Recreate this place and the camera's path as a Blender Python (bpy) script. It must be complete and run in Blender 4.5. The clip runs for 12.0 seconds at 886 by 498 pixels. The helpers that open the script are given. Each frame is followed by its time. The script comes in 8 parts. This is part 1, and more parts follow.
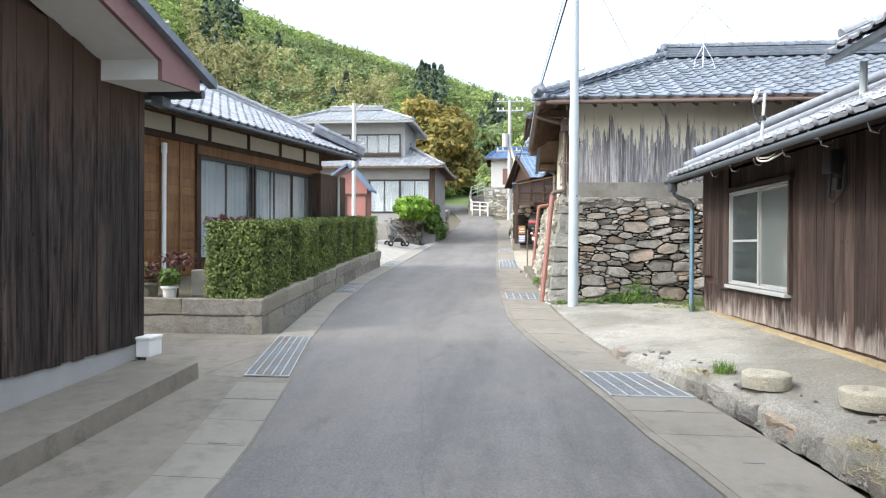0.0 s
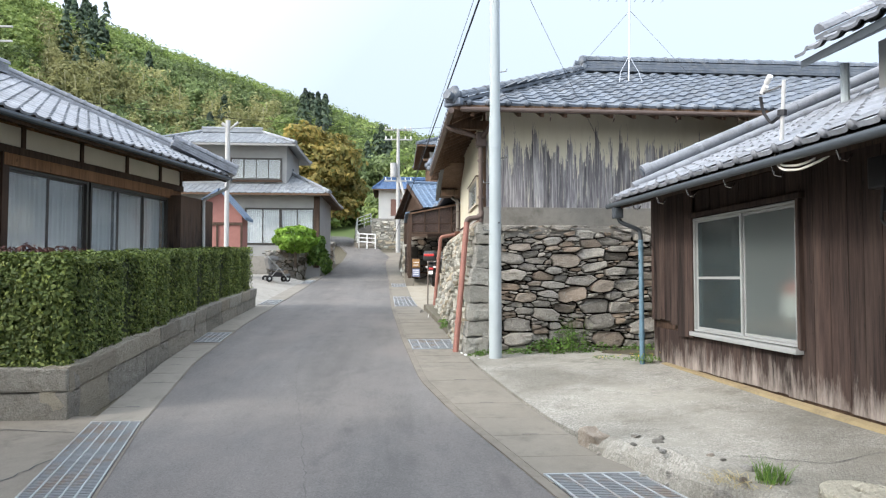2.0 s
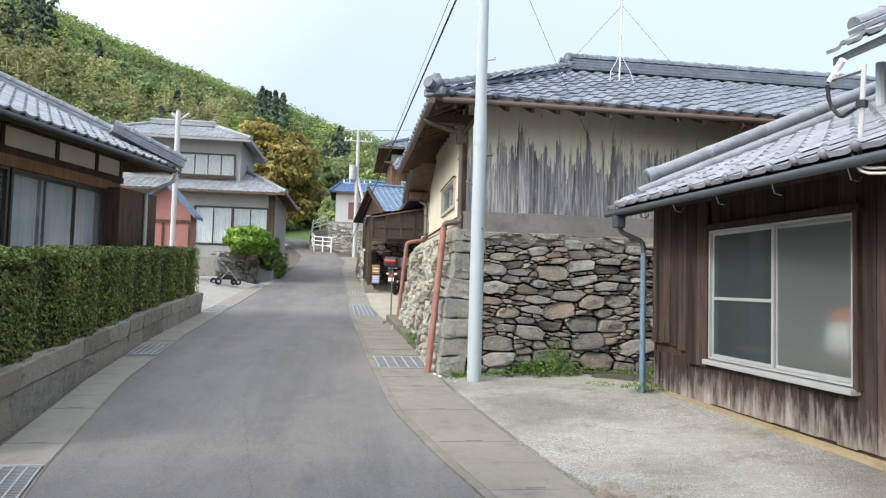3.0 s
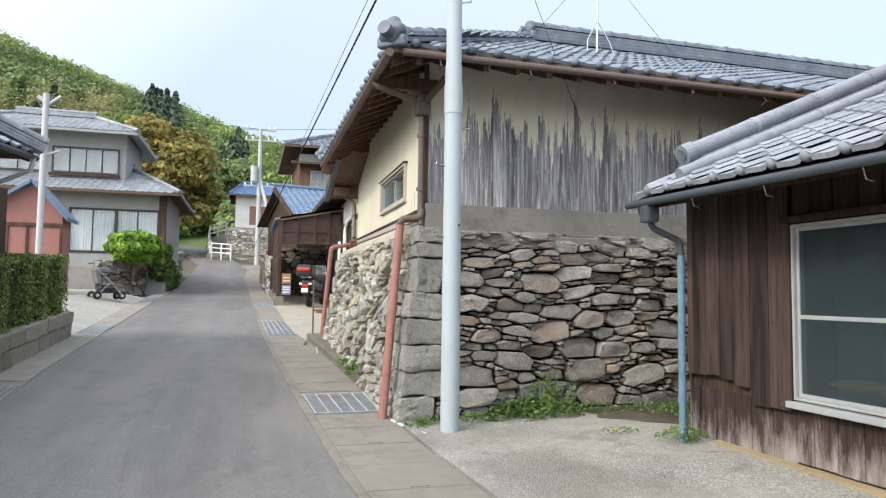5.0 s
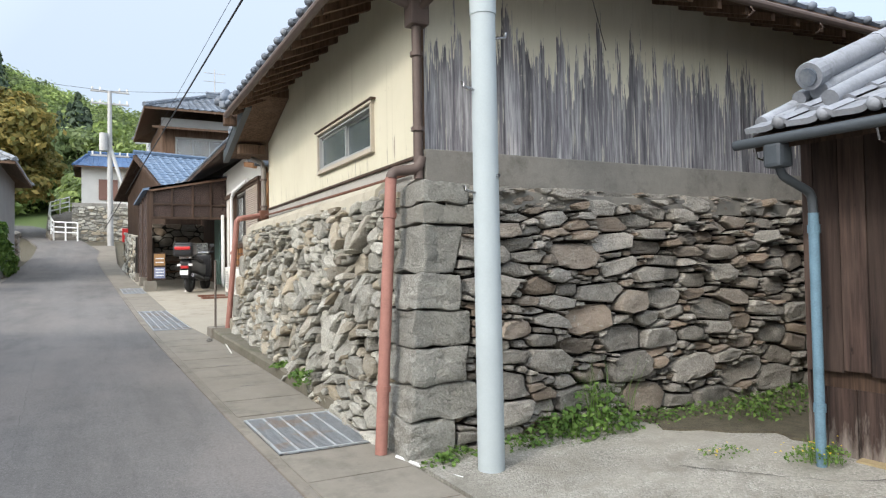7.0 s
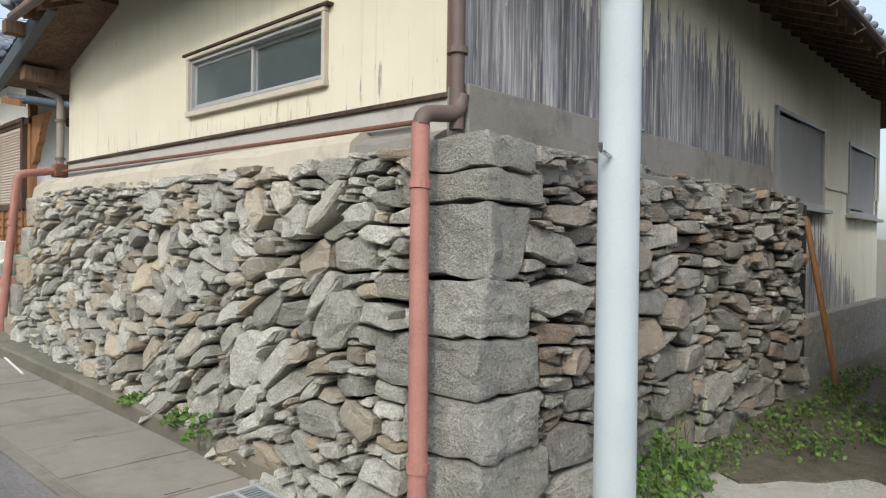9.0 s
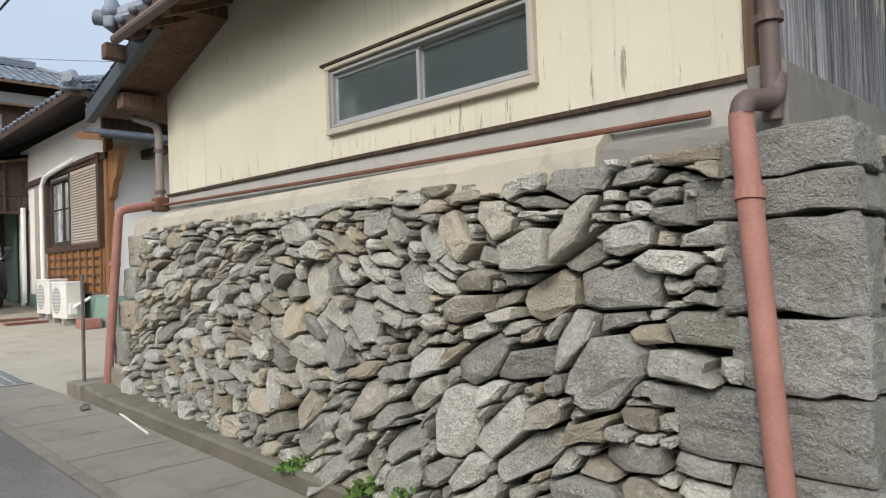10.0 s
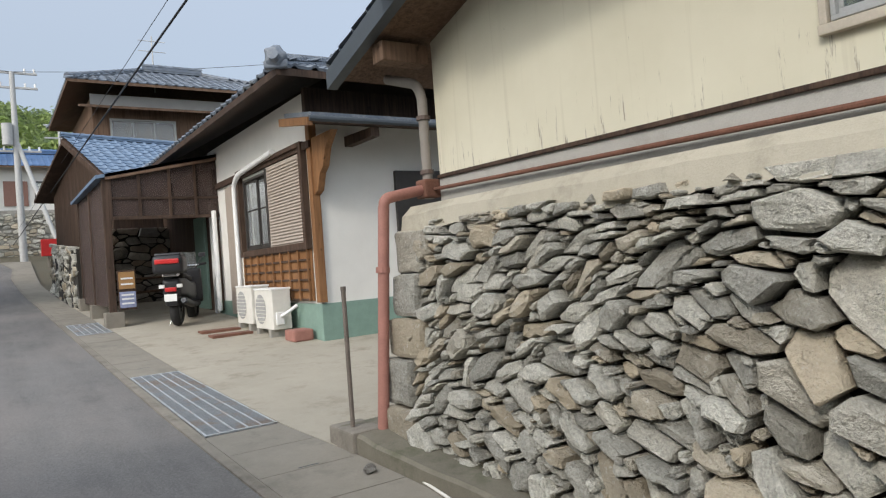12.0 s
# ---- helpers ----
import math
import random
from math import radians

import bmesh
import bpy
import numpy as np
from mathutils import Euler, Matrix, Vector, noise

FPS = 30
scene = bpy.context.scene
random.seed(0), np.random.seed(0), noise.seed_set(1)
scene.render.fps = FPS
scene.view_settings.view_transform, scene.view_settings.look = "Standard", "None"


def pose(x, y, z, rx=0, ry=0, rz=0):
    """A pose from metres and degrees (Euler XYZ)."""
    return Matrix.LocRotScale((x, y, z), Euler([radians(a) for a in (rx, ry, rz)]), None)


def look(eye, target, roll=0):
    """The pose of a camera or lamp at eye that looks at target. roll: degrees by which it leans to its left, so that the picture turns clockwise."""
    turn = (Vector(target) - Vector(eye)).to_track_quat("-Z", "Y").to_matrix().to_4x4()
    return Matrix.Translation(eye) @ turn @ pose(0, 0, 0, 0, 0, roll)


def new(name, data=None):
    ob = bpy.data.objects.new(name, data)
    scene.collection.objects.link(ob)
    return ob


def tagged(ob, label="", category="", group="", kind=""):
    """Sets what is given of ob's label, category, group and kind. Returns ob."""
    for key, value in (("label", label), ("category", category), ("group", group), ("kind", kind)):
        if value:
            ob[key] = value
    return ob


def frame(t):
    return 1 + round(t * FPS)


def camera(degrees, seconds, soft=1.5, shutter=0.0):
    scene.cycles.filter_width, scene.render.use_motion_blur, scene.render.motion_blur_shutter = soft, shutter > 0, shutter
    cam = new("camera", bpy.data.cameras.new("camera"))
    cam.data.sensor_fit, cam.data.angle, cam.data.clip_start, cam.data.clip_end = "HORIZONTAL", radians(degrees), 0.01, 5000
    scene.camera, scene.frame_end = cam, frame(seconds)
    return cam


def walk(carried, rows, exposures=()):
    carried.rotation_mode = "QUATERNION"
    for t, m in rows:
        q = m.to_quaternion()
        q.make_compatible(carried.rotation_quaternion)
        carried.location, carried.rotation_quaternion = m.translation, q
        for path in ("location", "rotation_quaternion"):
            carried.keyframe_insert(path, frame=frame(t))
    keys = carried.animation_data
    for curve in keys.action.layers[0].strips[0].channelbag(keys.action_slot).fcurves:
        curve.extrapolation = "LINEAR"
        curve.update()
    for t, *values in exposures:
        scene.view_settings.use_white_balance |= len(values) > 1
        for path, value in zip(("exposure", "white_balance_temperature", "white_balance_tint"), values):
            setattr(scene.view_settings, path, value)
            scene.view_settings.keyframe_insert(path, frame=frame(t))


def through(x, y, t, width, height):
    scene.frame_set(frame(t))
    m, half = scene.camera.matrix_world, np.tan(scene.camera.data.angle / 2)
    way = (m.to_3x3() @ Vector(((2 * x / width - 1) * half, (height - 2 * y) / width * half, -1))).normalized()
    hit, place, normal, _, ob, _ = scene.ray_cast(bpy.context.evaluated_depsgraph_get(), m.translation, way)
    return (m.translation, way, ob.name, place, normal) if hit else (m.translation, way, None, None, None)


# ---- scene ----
cam = camera(66.3, 12.0, soft=1.2)
METRES, EYE, TILT, LEAN, TURN = 14.0, 1.6, 0.0, 0.0, 5.8
EXPOSURES = [(0.0, 0.98), (1.0, 0.77), (2.5, 0.53), (5.5, 0.45), (7.0, 0.39), (9.0, 0.27), (9.5, 0.27), (10.0, 0.05), (10.5, -0.07), (11.0, -0.03), (11.5, -0.05), (12.0, -0.11)]
ROWS = [
    (0.0, 0.0, 0.0, 0.0, 0.0, -0.36, -0.33),
    (0.5, -0.0024, 0.0413, 0.0013, -1.05, 0.86, 0.6),
    (1.0, -0.0059, 0.083, 0.002, -4.26, 2.17, 0.57),
    (1.5, -0.0066, 0.1244, 0.0027, -8.66, 2.48, -0.28),
    (2.0, -0.0069, 0.165, 0.0051, -9.75, 2.44, -0.05),
    (2.5, -0.0101, 0.204, 0.0081, -12.51, 2.75, -1.35),
    (4.5, -0.0114, 0.3648, 0.011, -16.82, 3.33, -0.12),
    (5.0, -0.013, 0.4033, 0.0146, -21.87, 3.77, -0.71),
    (5.5, -0.0136, 0.4431, 0.016, -24.27, 5.01, 0.88),
    (6.0, -0.0209, 0.4829, 0.0167, -27.49, 4.4, -0.02),
    (6.5, -0.0251, 0.5233, 0.0157, -30.78, 2.26, -0.22),
    (7.0, -0.0289, 0.5638, 0.0175, -33.22, 1.65, 1.01),
    (9.0, -0.0291, 0.7326, 0.0262, -53.19, -0.42, -0.75),
    (9.5, -0.0327, 0.7768, 0.0289, -55.45, 1.16, 0.59),
    (10.0, -0.0328, 0.8211, 0.0312, -50.55, 1.08, 1.96),
    (10.5, -0.0313, 0.8645, 0.0322, -45.75, 1.08, 3.02),
    (11.0, -0.0269, 0.9075, 0.0363, -44.06, 0.45, 3.63),
    (11.5, -0.0198, 0.9508, 0.0384, -41.08, 0.67, 4.96),
    (12.0, -0.016, 0.9947, 0.0407, -39.63, 0.81, 4.25),
]
walk(cam, [(t, pose(0, 0, EYE, TILT, LEAN, TURN) @ pose(METRES * x, METRES * y, METRES * z, 90 + pitch, roll, yaw)) for t, x, y, z, yaw, pitch, roll in ROWS], EXPOSURES)

# ---- world, sun ----
SUN_TRAVEL = Vector((1.0, 0.44, -0.76)).normalized()
world = bpy.data.worlds.new("sky")
scene.world = world
world.use_nodes = True
_wt = world.node_tree
_wt.nodes.clear()
_sky = _wt.nodes.new("ShaderNodeTexSky")
_sky.sky_type, _sky.sun_disc = "NISHITA", False
_sky.sun_elevation = math.asin(-SUN_TRAVEL.z)
_sky.sun_rotation = math.atan2(-SUN_TRAVEL.x, -SUN_TRAVEL.y)
_sky.air_density, _sky.dust_density, _sky.ozone_density = 1.0, 3.0, 1.5
_bg = _wt.nodes.new("ShaderNodeBackground")
_bg.inputs["Strength"].default_value = 0.095
_haze = _wt.nodes.new("ShaderNodeBackground")  # the thin bright haze over the whole sky
_haze.inputs["Color"].default_value = (0.86, 0.925, 1.0, 1)
_up = _wt.nodes.new("ShaderNodeSeparateXYZ")
_wt.links.new(_wt.nodes.new("ShaderNodeTexCoord").outputs["Generated"], _up.inputs[0])
_grade = _wt.nodes.new("ShaderNodeMapRange")  # overcast grading: the zenith three times as bright as the horizon
_grade.inputs["From Min"].default_value, _grade.inputs["From Max"].default_value = 0.0, 1.0
_grade.inputs["To Min"].default_value, _grade.inputs["To Max"].default_value = 0.27, 0.93
_wt.links.new(_up.outputs[2], _grade.inputs["Value"])
_toward = _wt.nodes.new("ShaderNodeVectorMath")  # thin haze scatters more light round the veiled sun
_toward.operation = "DOT_PRODUCT"
_toward.inputs[1].default_value = -SUN_TRAVEL
_wt.links.new(_up.inputs[0].links[0].from_socket, _toward.inputs[0])
_glow = _wt.nodes.new("ShaderNodeMapRange")
_glow.inputs["From Min"].default_value, _glow.inputs["From Max"].default_value = -0.1, 1.0
_glow.inputs["To Min"].default_value, _glow.inputs["To Max"].default_value = 0.0, 1.15
_wt.links.new(_toward.outputs["Value"], _glow.inputs["Value"])
_sum = _wt.nodes.new("ShaderNodeMath")
_sum.operation = "ADD"
_wt.links.new(_grade.outputs[0], _sum.inputs[0])
_wt.links.new(_glow.outputs[0], _sum.inputs[1])
_wt.links.new(_sum.outputs[0], _haze.inputs["Strength"])
_both = _wt.nodes.new("ShaderNodeAddShader")
_wo = _wt.nodes.new("ShaderNodeOutputWorld")
_wt.links.new(_sky.outputs[0], _bg.inputs[0])
_wt.links.new(_bg.outputs[0], _both.inputs[0])
_wt.links.new(_haze.outputs[0], _both.inputs[1])
_wt.links.new(_both.outputs[0], _wo.inputs[0])
_sun = bpy.data.lights.new("sun", "SUN")
_sun.energy, _sun.angle, _sun.color = 1.5, radians(9), (1.0, 0.95, 0.87)
_suno = new("sun", _sun)
_suno.matrix_world = look((0, 0, 60), Vector((0, 0, 60)) + SUN_TRAVEL)


# ---- materials ----
class Mat:
    """Small helper to write node materials."""

    def __init__(self, name, rough=0.8, metal=0.0, spec=0.5):
        self.m = bpy.data.materials.new(name)
        self.m.use_nodes = True
        self.t = self.m.node_tree
        self.b = self.t.nodes["Principled BSDF"]
        self.b.inputs["Roughness"].default_value = rough
        self.b.inputs["Metallic"].default_value = metal
        self.b.inputs["Specular IOR Level"].default_value = spec
        self.co = self.t.nodes.new("ShaderNodeTexCoord").outputs["Object"]
        self.geo = self.t.nodes.new("ShaderNodeNewGeometry")
        self.info = self.t.nodes.new("ShaderNodeObjectInfo")

    def link(self, a, b):
        self.t.links.new(a, b)

    def mapped(self, scale, world=True):
        n = self.t.nodes.new("ShaderNodeMapping")
        n.inputs["Scale"].default_value = scale
        self.link(self.geo.outputs["Position"] if world else self.co, n.inputs[0])
        return n.outputs[0]

    def noise(self, scale, detail=4, stretch=(1, 1, 1), rough=0.6, world=True):
        n = self.t.nodes.new("ShaderNodeTexNoise")
        n.inputs["Scale"].default_value = scale
        n.inputs["Detail"].default_value = detail
        n.inputs["Roughness"].default_value = rough
        self.link(self.mapped(stretch, world), n.inputs["Vector"])
        return n.outputs[0]

    def ramp(self, fac, stops):
        n = self.t.nodes.new("ShaderNodeValToRGB")
        e = n.color_ramp.elements
        while len(e) < len(stops):
            e.new(0.5)
        for el, (p, c) in zip(e, stops):
            el.position = p
            el.color = (c, c, c, 1) if isinstance(c, (int, float)) else (*c, 1)
        self.link(fac, n.inputs[0])
        return n.outputs[0]

    def mix(self, fac, a, b, mode="MIX"):
        n = self.t.nodes.new("ShaderNodeMix")
        n.data_type, n.blend_type = "RGBA", mode
        for sock, v in ((n.inputs[0], fac), (n.inputs[6], a), (n.inputs[7], b)):
            if isinstance(v, (int, float)):
                sock.default_value = v
            elif isinstance(v, tuple):
                sock.default_value = (*v, 1)
            else:
                self.link(v, sock)
        return n.outputs[2]

    def math(self, op, a, b=0.0, c=0.0):
        n = self.t.nodes.new("ShaderNodeMath")
        n.operation = op
        for sock, v in zip(n.inputs, (a, b, c)):
            if isinstance(v, (int, float)):
                sock.default_value = v
            else:
                self.link(v, sock)
        return n.outputs[0]

    def height(self):
        n = self.t.nodes.new("ShaderNodeSeparateXYZ")
        self.link(self.geo.outputs["Position"], n.inputs[0])
        return n.outputs[2]

    def color(self, v):
        if isinstance(v, tuple):
            self.b.inputs["Base Color"].default_value = (*v, 1)
        else:
            self.link(v, self.b.inputs["Base Color"])
        return self

    def bump(self, h, strength=0.4, dist=0.01):
        n = self.t.nodes.new("ShaderNodeBump")
        n.inputs["Strength"].default_value = strength
        n.inputs["Distance"].default_value = dist
        self.link(h, n.inputs["Height"])
        self.link(n.outputs[0], self.b.inputs["Normal"])
        return self

    def done(self):
        return self.m


def grained(name, dark, light, scale=6.0, fine=60.0, rough=0.85, stretch=(1, 1, 1), bump=0.3, dist=0.006, vary=0.0, metal=0.0, spec=0.4, grime=None):
    """A surface with large blotches, fine grain, and a change from piece to piece."""
    k = Mat(name, rough, metal, spec)
    big = k.noise(scale, 5, stretch)
    small = k.noise(fine, 3, stretch)
    c = k.ramp(big, [(0.3, dark), (0.7, light)])
    c = k.mix(0.35, c, k.ramp(small, [(0.35, dark), (0.65, light)]))
    if vary:
        both = k.math("FRACT", k.math("ADD", k.info.outputs["Random"], k.geo.outputs["Random Per Island"]))
        c = k.mix(1.0, c, k.ramp(both, [(0.0, 1 - vary), (1.0, 1 + vary)]), "MULTIPLY")
    if grime:
        spots = k.ramp(k.noise(grime[0], 6, (1, 1, 1), 0.7), [(0.5, 0.0), (0.62, 1.0)])
        c = k.mix(k.math("MULTIPLY", spots, grime[2]), c, grime[1])
    k.color(c)
    k.bump(k.math("ADD", k.math("MULTIPLY", big, 0.6), small), bump, dist)
    return k.done()


def leafy(name, dark, light, through=0.25, patch=0.35):
    k = Mat(name, 0.6, 0, 0.3)
    c = k.ramp(k.geo.outputs["Random Per Island"], [(0.0, dark), (1.0, light)])
    big = k.noise(patch, 3)
    c = k.mix(1.0, c, k.ramp(big, [(0.3, 0.65), (0.7, 1.25)]), "MULTIPLY")
    k.color(c)
    tr = k.t.nodes.new("ShaderNodeBsdfTranslucent")
    k.link(c, tr.inputs[0])
    ms = k.t.nodes.new("ShaderNodeMixShader")
    ms.inputs[0].default_value = through
    k.link(k.b.outputs[0], ms.inputs[1])
    k.link(tr.outputs[0], ms.inputs[2])
    k.link(ms.outputs[0], k.t.nodes["Material Output"].inputs["Surface"])
    return k.done()


def asphalt_material():
    k = Mat("asphalt", 0.9, 0, 0.3)
    big, mid, fine = k.noise(0.5, 4), k.noise(3.5, 5), k.noise(170, 2)
    c = k.ramp(big, [(0.3, (0.129, 0.120, 0.112)), (0.7, (0.182, 0.169, 0.157))])
    c = k.mix(0.4, c, k.ramp(mid, [(0.35, (0.112, 0.103, 0.096)), (0.7, (0.200, 0.184, 0.171))]))
    c = k.mix(0.5, c, k.ramp(fine, [(0.35, (0.069, 0.068, 0.065)), (0.7, (0.241, 0.237, 0.232))]))
    along = k.ramp(k.noise(1.0, 6, (0.9, 0.06, 1), 0.7), [(0.40, 0.82), (0.6, 1.10)])
    c = k.mix(1.0, c, along, "MULTIPLY")
    worn = k.ramp(k.noise(0.8, 7, (1, 0.5, 1), 0.65), [(0.46, 0.0), (0.62, 0.6)])
    c = k.mix(worn, c, (0.194, 0.176, 0.162))
    grit = k.ramp(k.noise(60, 4, rough=0.75), [(0.34, 0.80), (0.66, 1.22)])
    c = k.mix(1.0, c, grit, "MULTIPLY")
    oil = k.ramp(k.noise(1.9, 6, (1, 0.4, 1), 0.7), [(0.57, 0.0), (0.68, 0.45)])
    c = k.mix(oil, c, (0.090, 0.086, 0.084))
    k.color(c).bump(fine, 0.5, 0.004)
    return k.done()


def concrete_material(name, dark, light, stain=(0.12, 0.11, 0.09), stainy=0.6):
    k = Mat(name, 0.9, 0, 0.3)
    big, mid, fine = k.noise(0.9, 5), k.noise(7, 6, rough=0.7), k.noise(120, 2)
    c = k.ramp(big, [(0.3, dark), (0.7, light)])
    c = k.mix(0.4, c, k.ramp(mid, [(0.3, dark), (0.7, light)]))
    c = k.mix(0.25, c, k.ramp(fine, [(0.3, dark), (0.7, light)]))
    spots = k.ramp(k.noise(2.6, 8, (1, 1, 1), 0.75), [(0.52, 0.0), (0.7, stainy)])
    c = k.mix(spots, c, stain)
    k.color(c).bump(k.math("ADD", mid, fine), 0.4, 0.006)
    return k.done()


def apron_material():
    """Worn concrete with bare gravel showing and broad dull patches."""
    k = Mat("worn_gravel_concrete", 0.9, 0, 0.3)
    big, mid = k.noise(0.7, 5), k.noise(5, 7, rough=0.75)
    v = k.t.nodes.new("ShaderNodeTexVoronoi")
    v.inputs["Scale"].default_value = 85
    k.link(k.geo.outputs["Position"], v.inputs["Vector"])
    sp = k.t.nodes.new("ShaderNodeSeparateColor")
    k.link(v.outputs["Color"], sp.inputs[0])
    smooth = k.ramp(mid, [(0.3, (0.284, 0.268, 0.225)), (0.7, (0.404, 0.385, 0.335))])
    gravel = k.ramp(sp.outputs[0], [(0.0, (0.163, 0.155, 0.138)), (0.5, (0.318, 0.305, 0.271)), (1.0, (0.482, 0.464, 0.421))])
    bare = k.ramp(k.math("ADD", k.math("MULTIPLY", big, 0.6), k.math("MULTIPLY", mid, 0.4)), [(0.40, 0.10), (0.54, 0.75)])
    c = k.mix(bare, smooth, gravel)
    c = k.mix(k.ramp(k.noise(0.55, 6, rough=0.6), [(0.45, 0.0), (0.60, 0.65)]), c, (0.159, 0.148, 0.120))
    c = k.mix(k.ramp(k.noise(2.6, 8, rough=0.75), [(0.54, 0.0), (0.68, 0.5)]), c, (0.129, 0.119, 0.096))
    k.color(c).bump(k.math("ADD", k.math("MULTIPLY", mid, 1.5), k.math("MULTIPLY", v.outputs["Distance"], k.math("MULTIPLY", bare, -1.2))), 0.7, 0.012)
    return k.done()


def stone_material(name, dark, light, tint, lichen, joined=False, spread=(0.62, 0.95, 1.25)):
    k = Mat(name, 0.9, 0, 0.3)
    rnd = k.geo.outputs["Random Per Island"] if joined else k.info.outputs["Random"]
    mid, fine = k.noise(9, 6, rough=0.7), k.noise(70, 4, rough=0.7)
    c = k.ramp(mid, [(0.3, dark), (0.72, light)])
    c = k.mix(0.40, c, k.ramp(fine, [(0.36, tuple(v * 0.7 for v in dark)), (0.64, tuple(v * 1.12 for v in light))]))
    warm = k.ramp(k.math("FRACT", k.math("MULTIPLY", rnd, 7.31)), [(0.62, 0.0), (0.95, 0.75)])
    c = k.mix(warm, c, tint)
    c = k.mix(1.0, c, k.ramp(rnd, [(0.0, spread[0]), (0.5, spread[1]), (1.0, spread[2])]), "MULTIPLY")
    spots = k.ramp(k.noise(14, 7, rough=0.75), [(0.58, 0.0), (0.68, 0.65)])
    c = k.mix(spots, c, lichen)
    specks = k.ramp(k.noise(95, 3, rough=0.6), [(0.62, 0.0), (0.72, 0.16)])
    c = k.mix(specks, c, lichen)
    pits = k.ramp(k.noise(42, 4, rough=0.7), [(0.30, 0.6), (0.38, 0.0)])
    c = k.mix(pits, c, tuple(v * 0.4 for v in dark))
    bed = k.noise(24, 5, (0.5, 0.5, 1.0), 0.7)
    c = k.mix(1.0, c, k.ramp(bed, [(0.3, 0.88), (0.7, 1.10)]), "MULTIPLY")
    k.color(c).bump(k.math("ADD", k.math("ADD", k.math("MULTIPLY", mid, 1.6), fine), bed), 1.0, 0.026)
    return k.done()


def board_material(name, dark, light, streak, vary=0.25, rough=0.85, low=None):
    """Weathered vertical boards: long grain, pale streaks, a bleached lower end where given."""
    k = Mat(name, rough, 0, 0.3)
    grain, wide = k.noise(34, 5, (1, 1, 0.05), 0.7), k.noise(5, 5, (1, 1, 0.12))
    c = k.ramp(grain, [(0.38, dark), (0.66, light)])
    knots = k.ramp(k.noise(16, 3, (1, 1, 0.55), 0.5), [(0.68, 0.0), (0.73, 0.8)])
    c = k.mix(knots, c, tuple(v * 0.45 for v in dark))
    c = k.mix(k.ramp(wide, [(0.5, 0.0), (0.72, 0.6)]), c, streak)
    c = k.mix(1.0, c, k.ramp(k.info.outputs["Random"], [(0.0, 1 - vary), (1.0, 1 + vary)]), "MULTIPLY")
    if low:
        z0, z1, pale = low
        f = k.math("DIVIDE", k.math("SUBTRACT", z1, k.height()), z1 - z0)
        f = k.math("ADD", f, k.math("MULTIPLY", k.math("SUBTRACT", k.noise(9, 5, (1, 1, 0.2), 0.7), 0.5), 1.6))
        c = k.mix(k.ramp(f, [(0.5, 0.0), (1.1, 0.75)]), c, pale)
    k.color(c).bump(grain, 0.6, 0.006)
    return k.done()


def peeling_material():
    """Cream paint on boards, weathered away in ragged upright tongues over the lower half."""
    k = Mat("peeling_cream_paint", 0.85, 0, 0.3)
    grain = k.noise(40, 5, (1, 1, 0.04), 0.7)
    wood = k.ramp(grain, [(0.30, (0.085, 0.080, 0.092)), (0.50, (0.24, 0.23, 0.24)), (0.66, (0.48, 0.47, 0.46))])
    wood = k.mix(1.0, wood, k.ramp(k.info.outputs["Random"], [(0.0, 0.7), (1.0, 1.25)]), "MULTIPLY")
    paint = k.ramp(k.noise(3, 5, (1, 1, 0.3)), [(0.3, (0.66, 0.62, 0.49)), (0.7, (0.77, 0.73, 0.60))])
    h = k.math("DIVIDE", k.math("SUBTRACT", k.height(), 3.56), 0.55)
    rag = k.math("MULTIPLY", k.math("SUBTRACT", k.noise(11, 5, (1, 1, 0.055), 0.7), 0.5), 4.6)
    rag2 = k.math("MULTIPLY", k.math("SUBTRACT", k.noise(60, 4, (1, 1, 0.10), 0.65), 0.5), 1.5)
    f = k.math("ADD", k.math("ADD", h, rag), rag2)
    sp = k.t.nodes.new("ShaderNodeSeparateXYZ")
    k.link(k.geo.outputs["Position"], sp.inputs[0])
    f = k.math("ADD", f, k.math("MAXIMUM", k.math("MULTIPLY", k.math("SUBTRACT", sp.outputs[0], 4.3), 0.8), 0.0))
    flecks = k.ramp(k.noise(52, 4, (1, 1, 0.035), 0.6), [(0.60, 0.0), (0.64, 0.85)])
    flecks = k.math("MULTIPLY", flecks, k.ramp(k.noise(5, 4, (1, 1, 0.5), 0.6), [(0.42, 0.0), (0.55, 1.0)]))
    wood = k.mix(flecks, wood, (0.56, 0.53, 0.44))
    c = k.mix(k.ramp(f, [(0.0, 0.0), (0.08, 1.0)]), wood, paint)
    k.color(c).bump(grain, 0.5, 0.006)
    return k.done()


